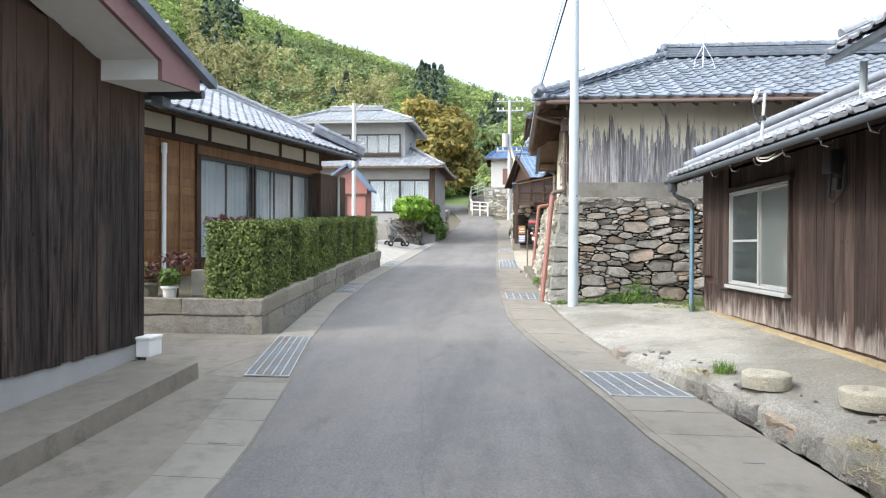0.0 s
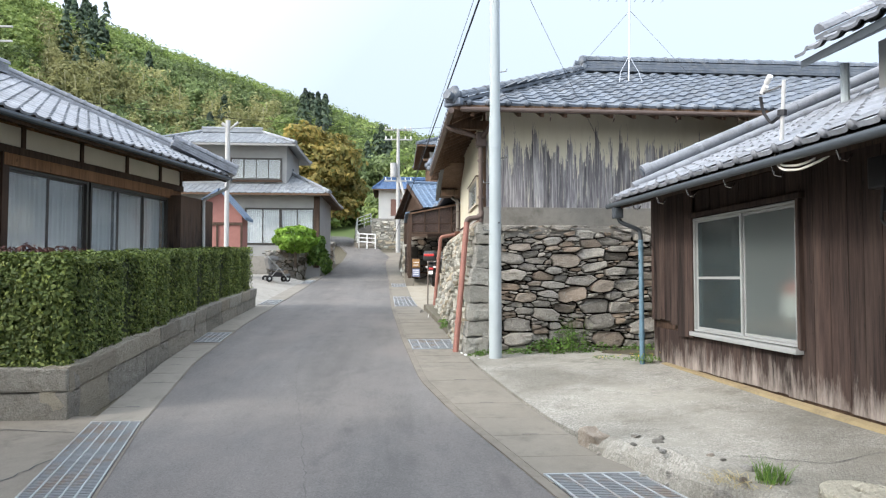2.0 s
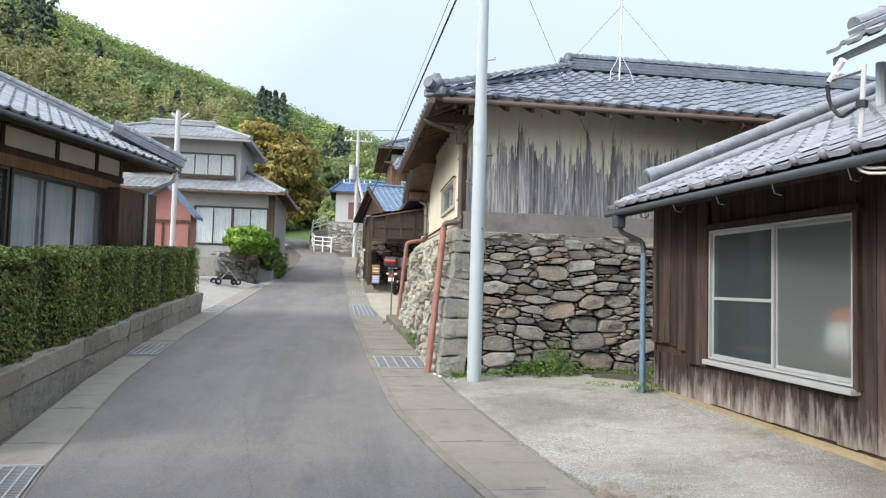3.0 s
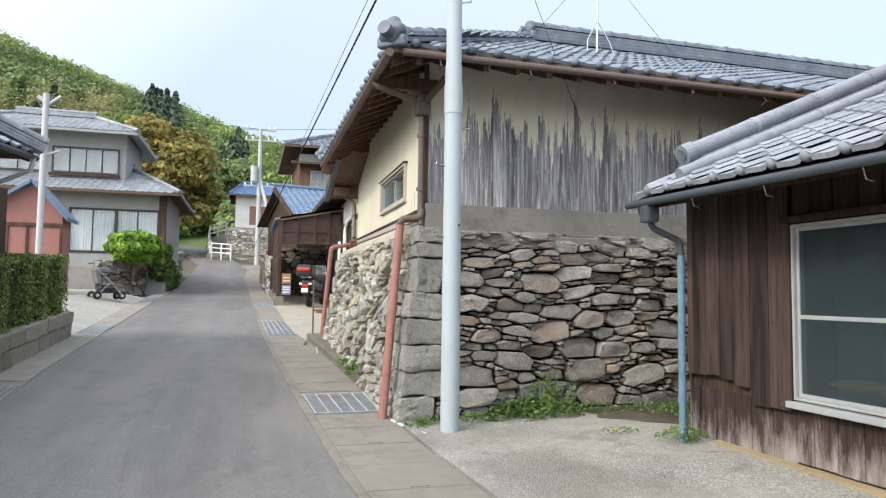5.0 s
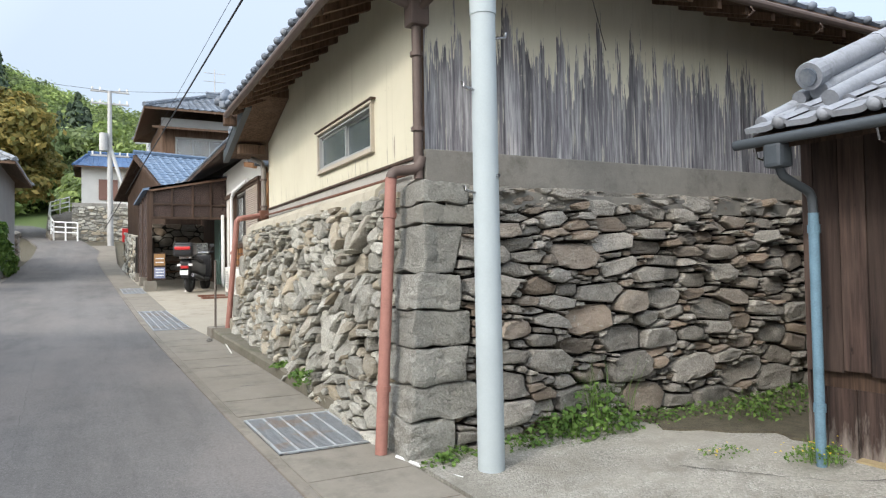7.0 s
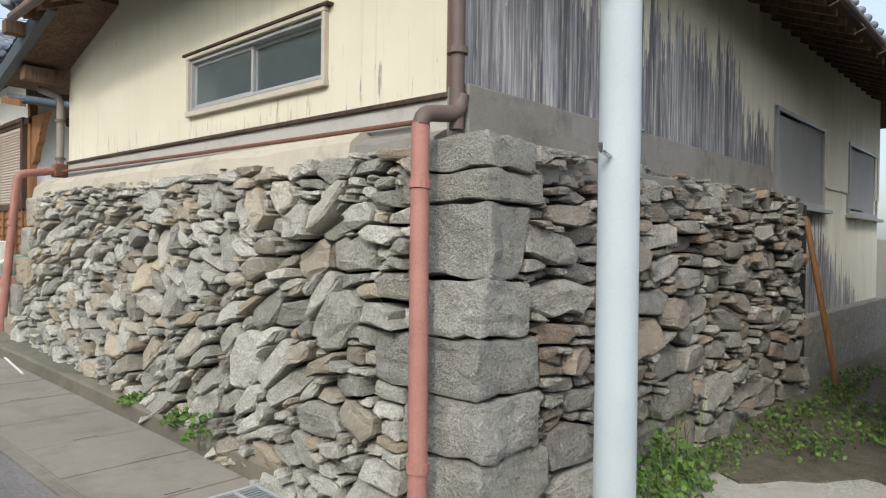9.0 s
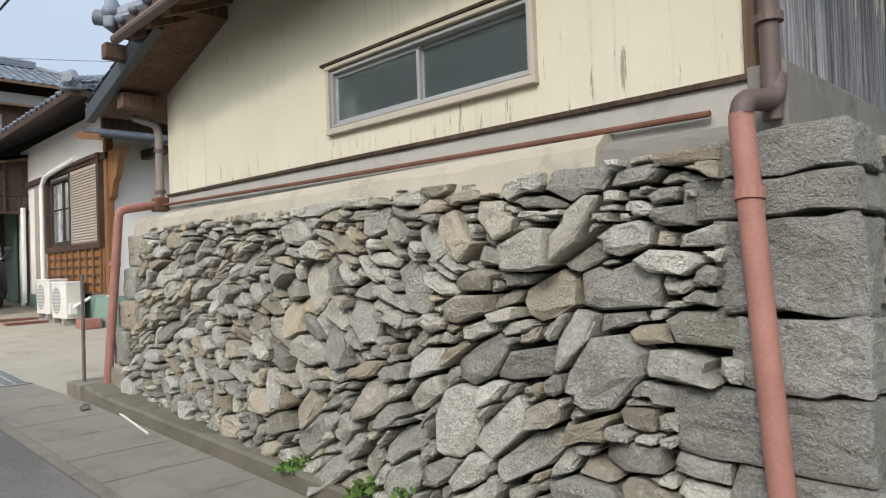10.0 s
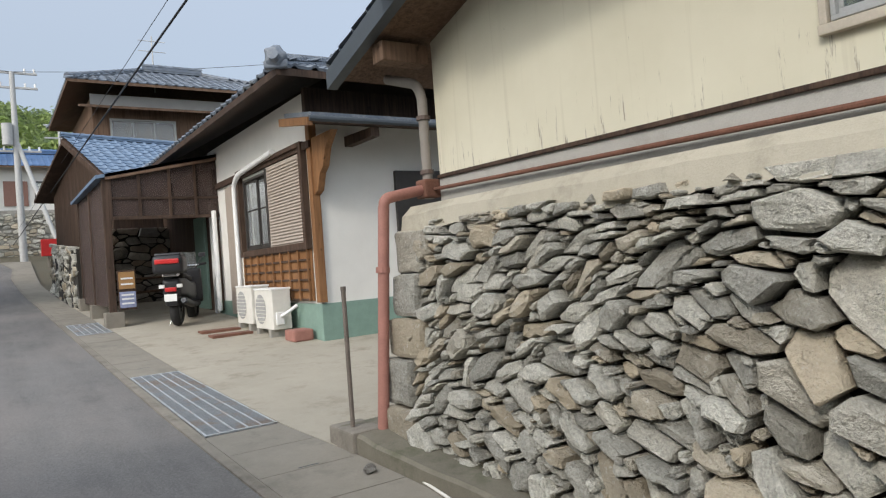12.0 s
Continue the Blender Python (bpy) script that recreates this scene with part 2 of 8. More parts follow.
def cream_material():
    k = Mat("cream_render", 0.85, 0, 0.3)
    big, fine = k.noise(1.2, 4), k.noise(90, 3)
    c = k.ramp(big, [(0.3, (0.59, 0.555, 0.425)), (0.7, (0.67, 0.635, 0.50))])
    seam = k.noise(16, 4, (0.0, 1, 0.03), 0.6)
    c = k.mix(k.ramp(seam, [(0.57, 0.0), (0.66, 0.25)]), c, (0.45, 0.41, 0.30))
    chips = k.noise(22, 4, (1, 1, 0.25), 0.6)
    c = k.mix(k.ramp(chips, [(0.735, 0.0), (0.75, 0.8)]), c, (0.16, 0.13, 0.10))
    h = k.math("DIVIDE", k.math("SUBTRACT", 3.25, k.height()), 0.5)
    drip = k.math("ADD", k.noise(26, 6, (1, 1, 0.10), 0.75), k.math("MULTIPLY", k.math("MINIMUM", h, 1.0), 0.10))
    c = k.mix(k.ramp(drip, [(0.67, 0.0), (0.73, 0.8)]), c, (0.22, 0.19, 0.15))
    k.color(c).bump(fine, 0.15, 0.003)
    return k.done()


def glass_material(name="window_glass", tint=(0.88, 0.92, 0.92)):
    k = Mat(name, 0.04, 0, 0.5)
    k.b.inputs["Base Color"].default_value = (*tint, 1)
    k.b.inputs["Transmission Weight"].default_value = 0.9
    k.b.inputs["IOR"].default_value = 1.45
    return k.done()


def plain(name, c, rough=0.6, metal=0.0, spread=0.12, scale=8.0, bump=0.1):
    lo = tuple(v * (1 - spread) for v in c)
    hi = tuple(min(1, v * (1 + spread)) for v in c)
    return grained(name, lo, hi, scale, 90, rough, bump=bump, dist=0.002, metal=metal)


ASPHALT = asphalt_material()
CONC = concrete_material("gutter_concrete", (0.176, 0.158, 0.129), (0.271, 0.247, 0.206))
CONC_D = concrete_material("old_concrete", (0.129, 0.114, 0.093), (0.275, 0.247, 0.206), stain=(0.086, 0.077, 0.065), stainy=0.7)
CONC_L = concrete_material("apron_concrete", (0.245, 0.233, 0.205), (0.38, 0.362, 0.325), stain=(0.15, 0.138, 0.115), stainy=0.75)
CONC_Y = concrete_material("yard_concrete", (0.301, 0.271, 0.215), (0.396, 0.357, 0.288), stain=(0.198, 0.168, 0.125), stainy=0.7)
PLINTH = concrete_material("plinth_concrete", (0.155, 0.146, 0.127), (0.29, 0.275, 0.245), stain=(0.11, 0.104, 0.088), stainy=0.8)
CONC_G = concrete_material("dark_green_concrete", (0.10, 0.092, 0.068), (0.21, 0.19, 0.15), stain=(0.065, 0.075, 0.035), stainy=0.8)
OCHRE = concrete_material("ochre_mortar", (0.26, 0.20, 0.11), (0.42, 0.34, 0.20), stain=(0.16, 0.13, 0.09), stainy=0.7)
CONC_P = concrete_material("wall_plinth_concrete", (0.36, 0.345, 0.31), (0.47, 0.455, 0.415), stain=(0.24, 0.225, 0.195), stainy=0.5)
MORTAR = concrete_material("cap_mortar", (0.36, 0.33, 0.26), (0.50, 0.46, 0.37), stain=(0.2, 0.18, 0.14))
EARTH = grained("earth", (0.055, 0.05, 0.034), (0.15, 0.13, 0.088), 9, 60, bump=0.8, dist=0.02)
# near-black wall core: shade of the open joints, put into the colour
GAP_SHADE = grained("wall_core", (0.018, 0.016, 0.013), (0.042, 0.037, 0.031), 8, 60)
# darker copy of the fieldstone: the south face's shade is in its colours
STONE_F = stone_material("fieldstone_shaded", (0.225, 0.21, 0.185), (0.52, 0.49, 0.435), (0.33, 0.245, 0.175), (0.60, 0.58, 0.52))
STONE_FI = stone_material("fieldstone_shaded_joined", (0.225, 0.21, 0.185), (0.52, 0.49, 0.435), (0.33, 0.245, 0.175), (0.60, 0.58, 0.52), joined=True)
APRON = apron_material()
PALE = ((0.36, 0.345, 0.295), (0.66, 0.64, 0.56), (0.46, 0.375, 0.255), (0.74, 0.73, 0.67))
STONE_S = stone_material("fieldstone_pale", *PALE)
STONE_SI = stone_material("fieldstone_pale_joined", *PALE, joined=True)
QUOIN = stone_material("dressed_granite", (0.230, 0.224, 0.198), (0.432, 0.423, 0.377), (0.350, 0.327, 0.276), (0.175, 0.166, 0.152), spread=(0.88, 1.0, 1.12))
RUBBLE = stone_material("rubble_stone", (0.22, 0.21, 0.19), (0.42, 0.40, 0.36), (0.22, 0.17, 0.13), (0.5, 0.49, 0.45))
KERB = stone_material("kerb_stone", (0.19, 0.178, 0.152), (0.43, 0.41, 0.365), (0.36, 0.32, 0.25), (0.15, 0.138, 0.11), spread=(0.75, 1.0, 1.2))
PEEL = peeling_material()
CREAM = cream_material()
DARK_BOARD = board_material("charred_board", (0.007, 0.005, 0.0045), (0.062, 0.046, 0.039), (0.115, 0.082, 0.064), 0.45, low=(3.0, 1.5, (0.105, 0.066, 0.045)))
BROWN_BOARD = board_material("stained_board", (0.020, 0.0135, 0.0115), (0.060, 0.038, 0.031), (0.11, 0.078, 0.064), 0.3, low=(0.55, 1.25, (0.42, 0.37, 0.33)))
WOOD = board_material("varnished_timber", (0.16, 0.075, 0.030), (0.27, 0.135, 0.058), (0.32, 0.17, 0.08), 0.15, 0.6)
WOOD_D = board_material("dark_timber", (0.035, 0.021, 0.014), (0.085, 0.052, 0.035), (0.12, 0.08, 0.06), 0.15, 0.7)
EAVE_WOOD = board_material("eave_timber", (0.085, 0.052, 0.032), (0.17, 0.105, 0.07), (0.2, 0.13, 0.09), 0.15, 0.8)
TILE = grained("kawara_grey", (0.085, 0.105, 0.135), (0.165, 0.19, 0.225), 3, 50, 0.5, vary=0.28, bump=0.2, grime=(7, (0.27, 0.275, 0.27), 0.4))
TILE_L = grained("kawara_silver", (0.185, 0.20, 0.225), (0.30, 0.315, 0.345), 3, 50, 0.5, vary=0.18, bump=0.15, grime=(9, (0.13, 0.135, 0.14), 0.5))
TILE_M = grained("kawara_mid", (0.20, 0.215, 0.235), (0.34, 0.36, 0.38), 3, 50, 0.5, vary=0.15, bump=0.15)
TILE_B = grained("kawara_blue", (0.06, 0.125, 0.25), (0.105, 0.19, 0.35), 3, 50, 0.45, vary=0.12, bump=0.15)
BLUE_METAL = grained("blue_grey_sheet", (0.10, 0.155, 0.235), (0.155, 0.215, 0.30), 2, 40, 0.5, bump=0.1, vary=0.08)
PLASTER = grained("white_plaster", (0.66, 0.645, 0.60), (0.76, 0.745, 0.70), 2, 70, 0.9, bump=0.1)
PLASTER_G = grained("grey_plaster", (0.30, 0.30, 0.29), (0.38, 0.38, 0.37), 2, 70, 0.9, bump=0.1)
GREEN_P = plain("green_plinth_paint", (0.20, 0.30, 0.25), 0.7)
RED_SHEET = plain("red_sheet", (0.31, 0.14, 0.118), 0.7)
SOFFIT = plain("white_soffit", (0.66, 0.65, 0.62), 0.8, spread=0.06)
FASCIA = plain("maroon_fascia", (0.22, 0.115, 0.11), 0.6)
ALU = plain("aluminium_frame", (0.33, 0.33, 0.31), 0.45, 0.3)
ALU_L = plain("pale_aluminium_frame", (0.36, 0.37, 0.365), 0.5, 0.1)
ALU_D = plain("bronze_frame", (0.06, 0.055, 0.05), 0.4, 0.2)
GLASS = glass_material()
# near-black colour in place of the shade of an unlit room
ROOM_SHADE = plain("unlit_room_shade", (0.03, 0.042, 0.048), 0.9)
CURTAIN = plain("curtain_cloth", (0.62, 0.64, 0.66), 0.9, spread=0.1, scale=5)
POLE = plain("painted_pole", (0.40, 0.45, 0.465), 0.8, spread=0.06, scale=3)
CONC_POLE = plain("concrete_pole", (0.45, 0.45, 0.44), 0.8)
RED_PIPE = plain("terracotta_pipe", (0.32, 0.150, 0.118), 0.65, spread=0.18)
BROWN_PIPE = plain("brown_pipe", (0.115, 0.083, 0.07), 0.55, spread=0.15)
BLUE_PIPE = plain("blue_grey_pipe", (0.125, 0.215, 0.28), 0.6, spread=0.25)
GRATE = grained("galvanised_grate", (0.34, 0.37, 0.385), (0.46, 0.485, 0.50), 6, 60, 0.5, metal=0.2, grime=(5, (0.25, 0.17, 0.11), 0.5))
PIT = plain("drain_pit", (0.06, 0.065, 0.07), 0.9)
RUST = plain("rusty_steel", (0.16, 0.075, 0.05), 0.9, spread=0.3)
BLACK = plain("black_plastic", (0.02, 0.02, 0.022), 0.4)
TYRE = plain("tyre_rubber", (0.022, 0.022, 0.022), 0.8)
WHITE = plain("white_paint", (0.78, 0.78, 0.76), 0.5, spread=0.05)
IVORY = plain("ivory_casing", (0.66, 0.64, 0.58), 0.6, spread=0.08)
RED = plain("red_plastic", (0.50, 0.03, 0.03), 0.3)
def mesh_material():
    """Woven brown netting: part of the light passes between the threads."""
    k = Mat("brown_mesh_screen", 0.8, 0, 0.3)
    k.color(k.ramp(k.noise(8, 4), [(0.3, (0.062, 0.043, 0.037)), (0.7, (0.098, 0.068, 0.058))]))
    see = k.t.nodes.new("ShaderNodeBsdfTransparent")
    ms = k.t.nodes.new("ShaderNodeMixShader")
    ms.inputs[0].default_value = 0.30
    k.link(k.b.outputs[0], ms.inputs[1])
    k.link(see.outputs[0], ms.inputs[2])
    k.link(ms.outputs[0], k.t.nodes["Material Output"].inputs["Surface"])
    return k.done()


SCREEN = mesh_material()
CHROME = plain("steel", (0.55, 0.55, 0.56), 0.25, 1.0)
CABLE = plain("cable_black", (0.02, 0.02, 0.022), 0.6)
HEDGE_L = leafy("hedge_leaf", (0.048, 0.082, 0.020), (0.200, 0.250, 0.068), 0.2, 1.5)
HEDGE_Y = leafy("young_leaf", (0.120, 0.176, 0.036), (0.360, 0.418, 0.108), 0.25, 1.5)
WEED = leafy("weed_leaf", (0.06, 0.13, 0.025), (0.19, 0.30, 0.07), 0.3, 3)
SHRUB = leafy("shrub_leaf", (0.104, 0.225, 0.019), (0.286, 0.450, 0.065), 0.25, 1.5)
WOODS = leafy("hill_leaf", (0.13, 0.18, 0.08), (0.32, 0.40, 0.165), 0.4, 0.05)
STEM = plain("bamboo_stem", (0.42, 0.40, 0.25), 0.7)
WOODS_Y = leafy("hill_leaf_light", (0.20, 0.285, 0.09), (0.41, 0.50, 0.165), 0.4, 0.05)
BAMBOO = leafy("bamboo_leaf", (0.25, 0.255, 0.115), (0.46, 0.45, 0.205), 0.4, 0.05)
CEDAR = leafy("cedar_leaf", (0.040, 0.068, 0.045), (0.095, 0.135, 0.075), 0.1, 0.1)
GOLD = leafy("golden_leaf", (0.15, 0.165, 0.05), (0.47, 0.36, 0.11), 0.4, 0.35)
BARK = grained("bark", (0.06, 0.045, 0.03), (0.14, 0.11, 0.08), 6, 40)
STRAW = leafy("dry_grass", (0.30, 0.24, 0.12), (0.45, 0.38, 0.2), 0.2, 3)


# ---- building blocks ----
def thing(name, base, label, category, group="", kind="", rz=0.0, local=False):
    """A top-level Empty at its base. local: its parts are written in its own axes."""
    ob = new(name)
    m = Matrix.Translation(base) @ Matrix.Rotation(radians(rz), 4, "Z")
    ob.matrix_basis = m
    ob.empty_display_size = 0.1
    INV[ob.name] = Matrix.Identity(4) if local else m.inverted()
    return tagged(ob, label, category, group, kind)


INV = {}


def part(name, bm, mat, parent=None, label="", smooth=False):
    """Links a bmesh as one mesh object, under a thing or a part."""
    me = bpy.data.meshes.new(name)
    bm.to_mesh(me)
    bm.free()
    return placed(name, me, mat, parent, label, smooth)


def placed(name, me, mat, parent=None, label="", smooth=False):
    if mat is not None and not me.materials:
        me.materials.append(mat)
    if smooth:
        me.polygons.foreach_set("use_smooth", [True] * len(me.polygons))
    ob = new(name, me)
    if parent is not None:
        ob.parent = parent
        ob.matrix_parent_inverse = INV.get(parent.name, Matrix.Identity(4))
    return tagged(ob, label)


def raw(name, verts, faces, mat, parent=None, label="", smooth=False):
    me = bpy.data.meshes.new(name)
    me.from_pydata(verts, [], faces)
    me.update()
    return placed(name, me, mat, parent, label, smooth)


def block(lo, hi, bevel=0.0, bm=None, m=None):
    """A box between two corners, its edges rounded."""
    b = bmesh.new()
    c = [(a + z) / 2 for a, z in zip(lo, hi)]
    s = [abs(z - a) for a, z in zip(lo, hi)]
    bmesh.ops.create_cube(b, size=1, matrix=Matrix.Translation(c) @ Matrix.Diagonal((*s, 1)))
    if bevel:
        bmesh.ops.bevel(b, geom=list(b.edges), offset=min(bevel, min(s) * 0.45), segments=2, affect="EDGES", profile=0.6)
    if m is not None:
        b.transform(m)
    if bm is None:
        return b
    me = bpy.data.meshes.new("t")
    b.to_mesh(me)
    b.free()
    bm.from_mesh(me)
    bpy.data.meshes.remove(me)
    return bm


def tube(points, r, sides=12, bm=None, caps=True, r_end=None):
    """A round pipe through points."""
    bm = bm or bmesh.new()
    pts = [Vector(p) for p in points]
    rings = []
    up = Vector((0.13, 0.31, 0.94)).normalized()
    for i, p in enumerate(pts):
        d = (pts[min(i + 1, len(pts) - 1)] - pts[max(i - 1, 0)]).normalized()
        a = d.cross(up)
        if a.length < 0.05:
            a = d.cross(Vector((1, 0, 0)))
        a.normalize()
        b = d.cross(a)
        rr = r if r_end is None else r + (r_end - r) * i / (len(pts) - 1)
        rings.append([bm.verts.new(p + (a * math.cos(t) + b * math.sin(t)) * rr) for t in (2 * math.pi * k / sides for k in range(sides))])
    for q, w in zip(rings, rings[1:]):
        for k in range(sides):
            bm.faces.new((q[k], q[(k + 1) % sides], w[(k + 1) % sides], w[k]))
    if caps:
        bm.faces.new([bm.verts.new(q.co) for q in rings[0][::-1]])
        bm.faces.new([bm.verts.new(q.co) for q in rings[-1]])
    return bm


def bend(points, radius=0.06, steps=5):
    """Points with their inner corners rounded."""
    pts = [Vector(p) for p in points]
    out = [pts[0]]
    for a, b, c in zip(pts, pts[1:], pts[2:]):
        p, q = b + (a - b).normalized() * radius, b + (c - b).normalized() * radius
        out += [(p.lerp(b, t)).lerp(b.lerp(q, t), t) for t in (k / steps for k in range(steps + 1))]
    return out + [pts[-1]]


def prism(poly, lo, hi, axis="z", bm=None):
    """A flat outline pushed along an axis from lo to hi."""
    bm = bm or bmesh.new()

    def at(p, w):
        return {"z": (p[0], p[1], w), "x": (w, p[0], p[1]), "y": (p[0], w, p[1])}[axis]
    a = [bm.verts.new(at(p, lo)) for p in poly]
    b = [bm.verts.new(at(p, hi)) for p in poly]
    bm.faces.new(a[::-1])
    bm.faces.new(b)
    for k in range(len(poly)):
        j = (k + 1) % len(poly)
        bm.faces.new((a[k], a[j], b[j], b[k]))
    bmesh.ops.recalc_face_normals(bm, faces=bm.faces)
    return bm


def lerp_at(v, pts):
    """x on a polyline of (x, y) at the given y."""
    return float(np.interp(v, [p[1] for p in pts], [p[0] for p in pts]))


# ---- lie of the land ----
GY = [-60, -20, 0, 28, 35, 44, 52, 62, 75, 100, 400]
GZ = [-3.2, -1.11, -0.05, 1.43, 1.82, 2.65, 3.7, 5.0, 6.6, 10.0, 30]


def lie(y):
    return sum(float(np.interp(y + d, GY, GZ)) for d in (-3, -1.5, 0, 1.5, 3)) / 5


ROAD_L = [(-1.5, -30), (-1.55, 0), (-1.72, 3.8), (-1.79, 4.5), (-2.05, 6.0), (-2.54, 8.5), (-2.95, 11.4), (-3.22, 15.5), (-3.35, 21.7), (-3.55, 30), (-3.65, 38), (-3.6, 44), (-3.7, 49.5), (-4.6, 55), (-7.5, 64), (-13, 76), (-20, 90)]
ROAD_R = [(2.2, -30), (1.70, 0), (1.2, 4.28), (1.04, 4.74), (0.84, 5.8), (0.51, 7.3), (0.20, 8.7), (-0.05, 10.2), (-0.22, 13.3), (-0.40, 17.7), (-0.47, 20), (-0.68, 33), (-0.85, 38), (-0.95, 43), (-0.8, 47), (-1.7, 53.5), (-4.4, 64.5), (-9.5, 77), (-16, 90)]
GUT_L = [(-2.0, -30), (-2.04, 0), (-2.18, 3.75), (-2.24, 4.3), (-2.51, 5.8), (-2.65, 6.5), (-2.99, 8.4), (-3.38, 11.5), (-3.68, 15.5), (-3.80, 20), (-3.95, 26), (-4.05, 34)]
GUT_R = [(2.8, -30), (2.38, 0), (2.02, 4.1), (1.9, 4.8), (1.65, 5.95), (1.46, 6.6), (1.19, 7.5), (0.90, 9.2), (0.68, 11.2), (0.60, 12.5), (0.555, 14.0), (0.37, 17.8), (0.22, 19.1), (0.11, 22), (0.05, 27.5), (-0.05, 34), (-0.2, 40), (0.0, 50)]


def strip(left, right, y0, y1, rise, step=0.5, across=1, sink=0.12):
    """A band of ground between two lines, with skirts."""
    n = max(2, int((y1 - y0) / step))
    ys = [y0 + (y1 - y0) * k / n for k in range(n + 1)]
    v, f = [], []
    w = across + 3
    for y in ys:
        a, b = left(y), right(y)
        z = lie(y)
        row = [(a, y, z + rise(a, y) - sink)] + [(a + (b - a) * k / across, y, z + rise(a + (b - a) * k / across, y)) for k in range(across + 1)] + [(b, y, z + rise(b, y) - sink)]
        v += row
    for i in range(n):
        for k in range(w - 1):
            p = i * w + k
            f.append((p, p + 1, p + w + 1, p + w))
    for p in (0, n * w):
        f.append(tuple(range(p, p + w)) if p else tuple(range(w))[::-1])
    return v, f


def level(h):
    return lambda x, y: h


def build_ground():
    xs = sorted(set([-400, -200, -100, -60, -30, -20, -14, -10, 10, 14, 20, 30, 60, 100, 200, 400] + [k * 1.0 for k in range(-9, 10)]))
    ys = sorted(set([-300, -100, -60, -40, -30, -20] + list(range(-14, 100, 2)) + [110, 140, 200, 300, 500]))
    v = [(x, y, lie(y) - 0.10) for y in ys for x in xs]
    w = len(xs)
    f = [(j * w + i, j * w + i + 1, (j + 1) * w + i + 1, (j + 1) * w + i) for j in range(len(ys) - 1) for i in range(w - 1)]
    tagged(raw("ground", v, f, EARTH), "bare brown earth between the plots", "ground", "", "structure")
    v, f = strip(lambda y: lerp_at(y, ROAD_L), lambda y: lerp_at(y, ROAD_R), -30, 88, lambda x, y: 0.0, 0.5, 4)
    tagged(raw("road", v, f, ASPHALT), "grey worn asphalt lane climbing between houses", "road", "", "structure")
    # a thin darker seam where the asphalt laps the gutters
    for nm, edge, s in (("road_edge", ROAD_R, 1),):
        v, f = strip(lambda y: lerp_at(y, edge) - 0.005, lambda y: lerp_at(y, edge) + 0.06, -6, 50, level(0.014), 0.5, 1)
        tagged(raw(nm, v, f, CONC_D), "narrow concrete edging beside the lane", "kerb", "", "structure")
    v, f = strip(lambda y: lerp_at(y, GUT_L), lambda y: lerp_at(y, ROAD_L), -6, 34, level(0.006), 0.5, 1)
    tagged(raw("pavement_west", v, f, CONC_D), "concrete gutter cover slabs beside the lane", "pavement", "", "structure")
    v, f = strip(lambda y: lerp_at(y, ROAD_R) + 0.06, lambda y: lerp_at(y, GUT_R), -6, 50, level(0.006), 0.5, 1)
    tagged(raw("pavement_east", v, f, CONC), "concrete gutter cover slabs beside the lane", "pavement", "", "structure")
    # forecourt by the dark house
    v, f = strip(lambda y: -6.5, lambda y: lerp_at(y, GUT_L), -6, 8.75, level(-0.004), 0.5, 4)
    tagged(raw("forecourt_west", v, f, CONC_D), "cracked concrete forecourt beside the dark wooden house", "pavement", "", "structure")
    v, f = strip(lambda y: -12, lambda y: lerp_at(y, GUT_L), 19.3, 30, lambda x, y: 0.22 * max(0, min(1.2, -4 - x)), 0.5, 6)
    tagged(raw("forecourt_north", v, f, CONC_L), "pale concrete forecourt beyond the hedge", "pavement", "", "structure")
    v, f = strip(lambda y: lerp_at(y, GUT_R), lambda y: 8.0, 18.0, 32, lambda x, y: 0.01 + 0.04 * min(1, max(0, (x - 0.6) / 1.5)), 0.5, 6)
    tagged(raw("yard", v, f, CONC_Y), "pale sandy concrete yard in front of the annex", "pavement", "", "structure")


def apron_z(x, y):
    """Height of the apron over the lane."""
    e = lerp_at(y, GUT_R)
    k = min(1, max(0, (x - e) / max(0.3, 3.0 - e)))
    house = 0.555 + 0.009 * y
    low = lie(y) + 0.02 + 0.16 * min(1, max(0, (8.0 - y) / 1.2))
    return low + (house - low) * k - lie(y)


def build_apron():
    v, f = strip(lambda y: lerp_at(y, GUT_R) + 0.02 + (0.20 if y < 7.6 else 0.0), lambda y: 6.0, -4, 11.95, apron_z, 0.4, 10, 0.3)
    tagged(raw("apron", v, f, APRON), "pale rough concrete apron before the brown house", "pavement", "", "structure")


# ---- roofs ----
def tile_mesh(name, w, l, t=0.018, rise=0.034, n=8):
    """One pantile: a broad shallow pan, one round roll, a thick lower end."""
    v, f = [], []
    for k in range(n + 1):
        s = k / n
        z = rise * math.exp(-((s - 0.82) / 0.13) ** 2) + 0.004 * math.cos(2 * math.pi * s)
        x = s * w * 1.04
        v += [(x, 0, z + t + 0.008), (x, l * 1.12, z + t - 0.010), (x, 0, z - 0.008)]
    for k in range(n):
        a, b = 3 * k, 3 * k + 3
        f += [(a, b, b + 1, a + 1), (a + 2, b + 2, b, a)]
    me = bpy.data.meshes.new(name)
    me.from_pydata(v, [], f)
    me.update()
    return me


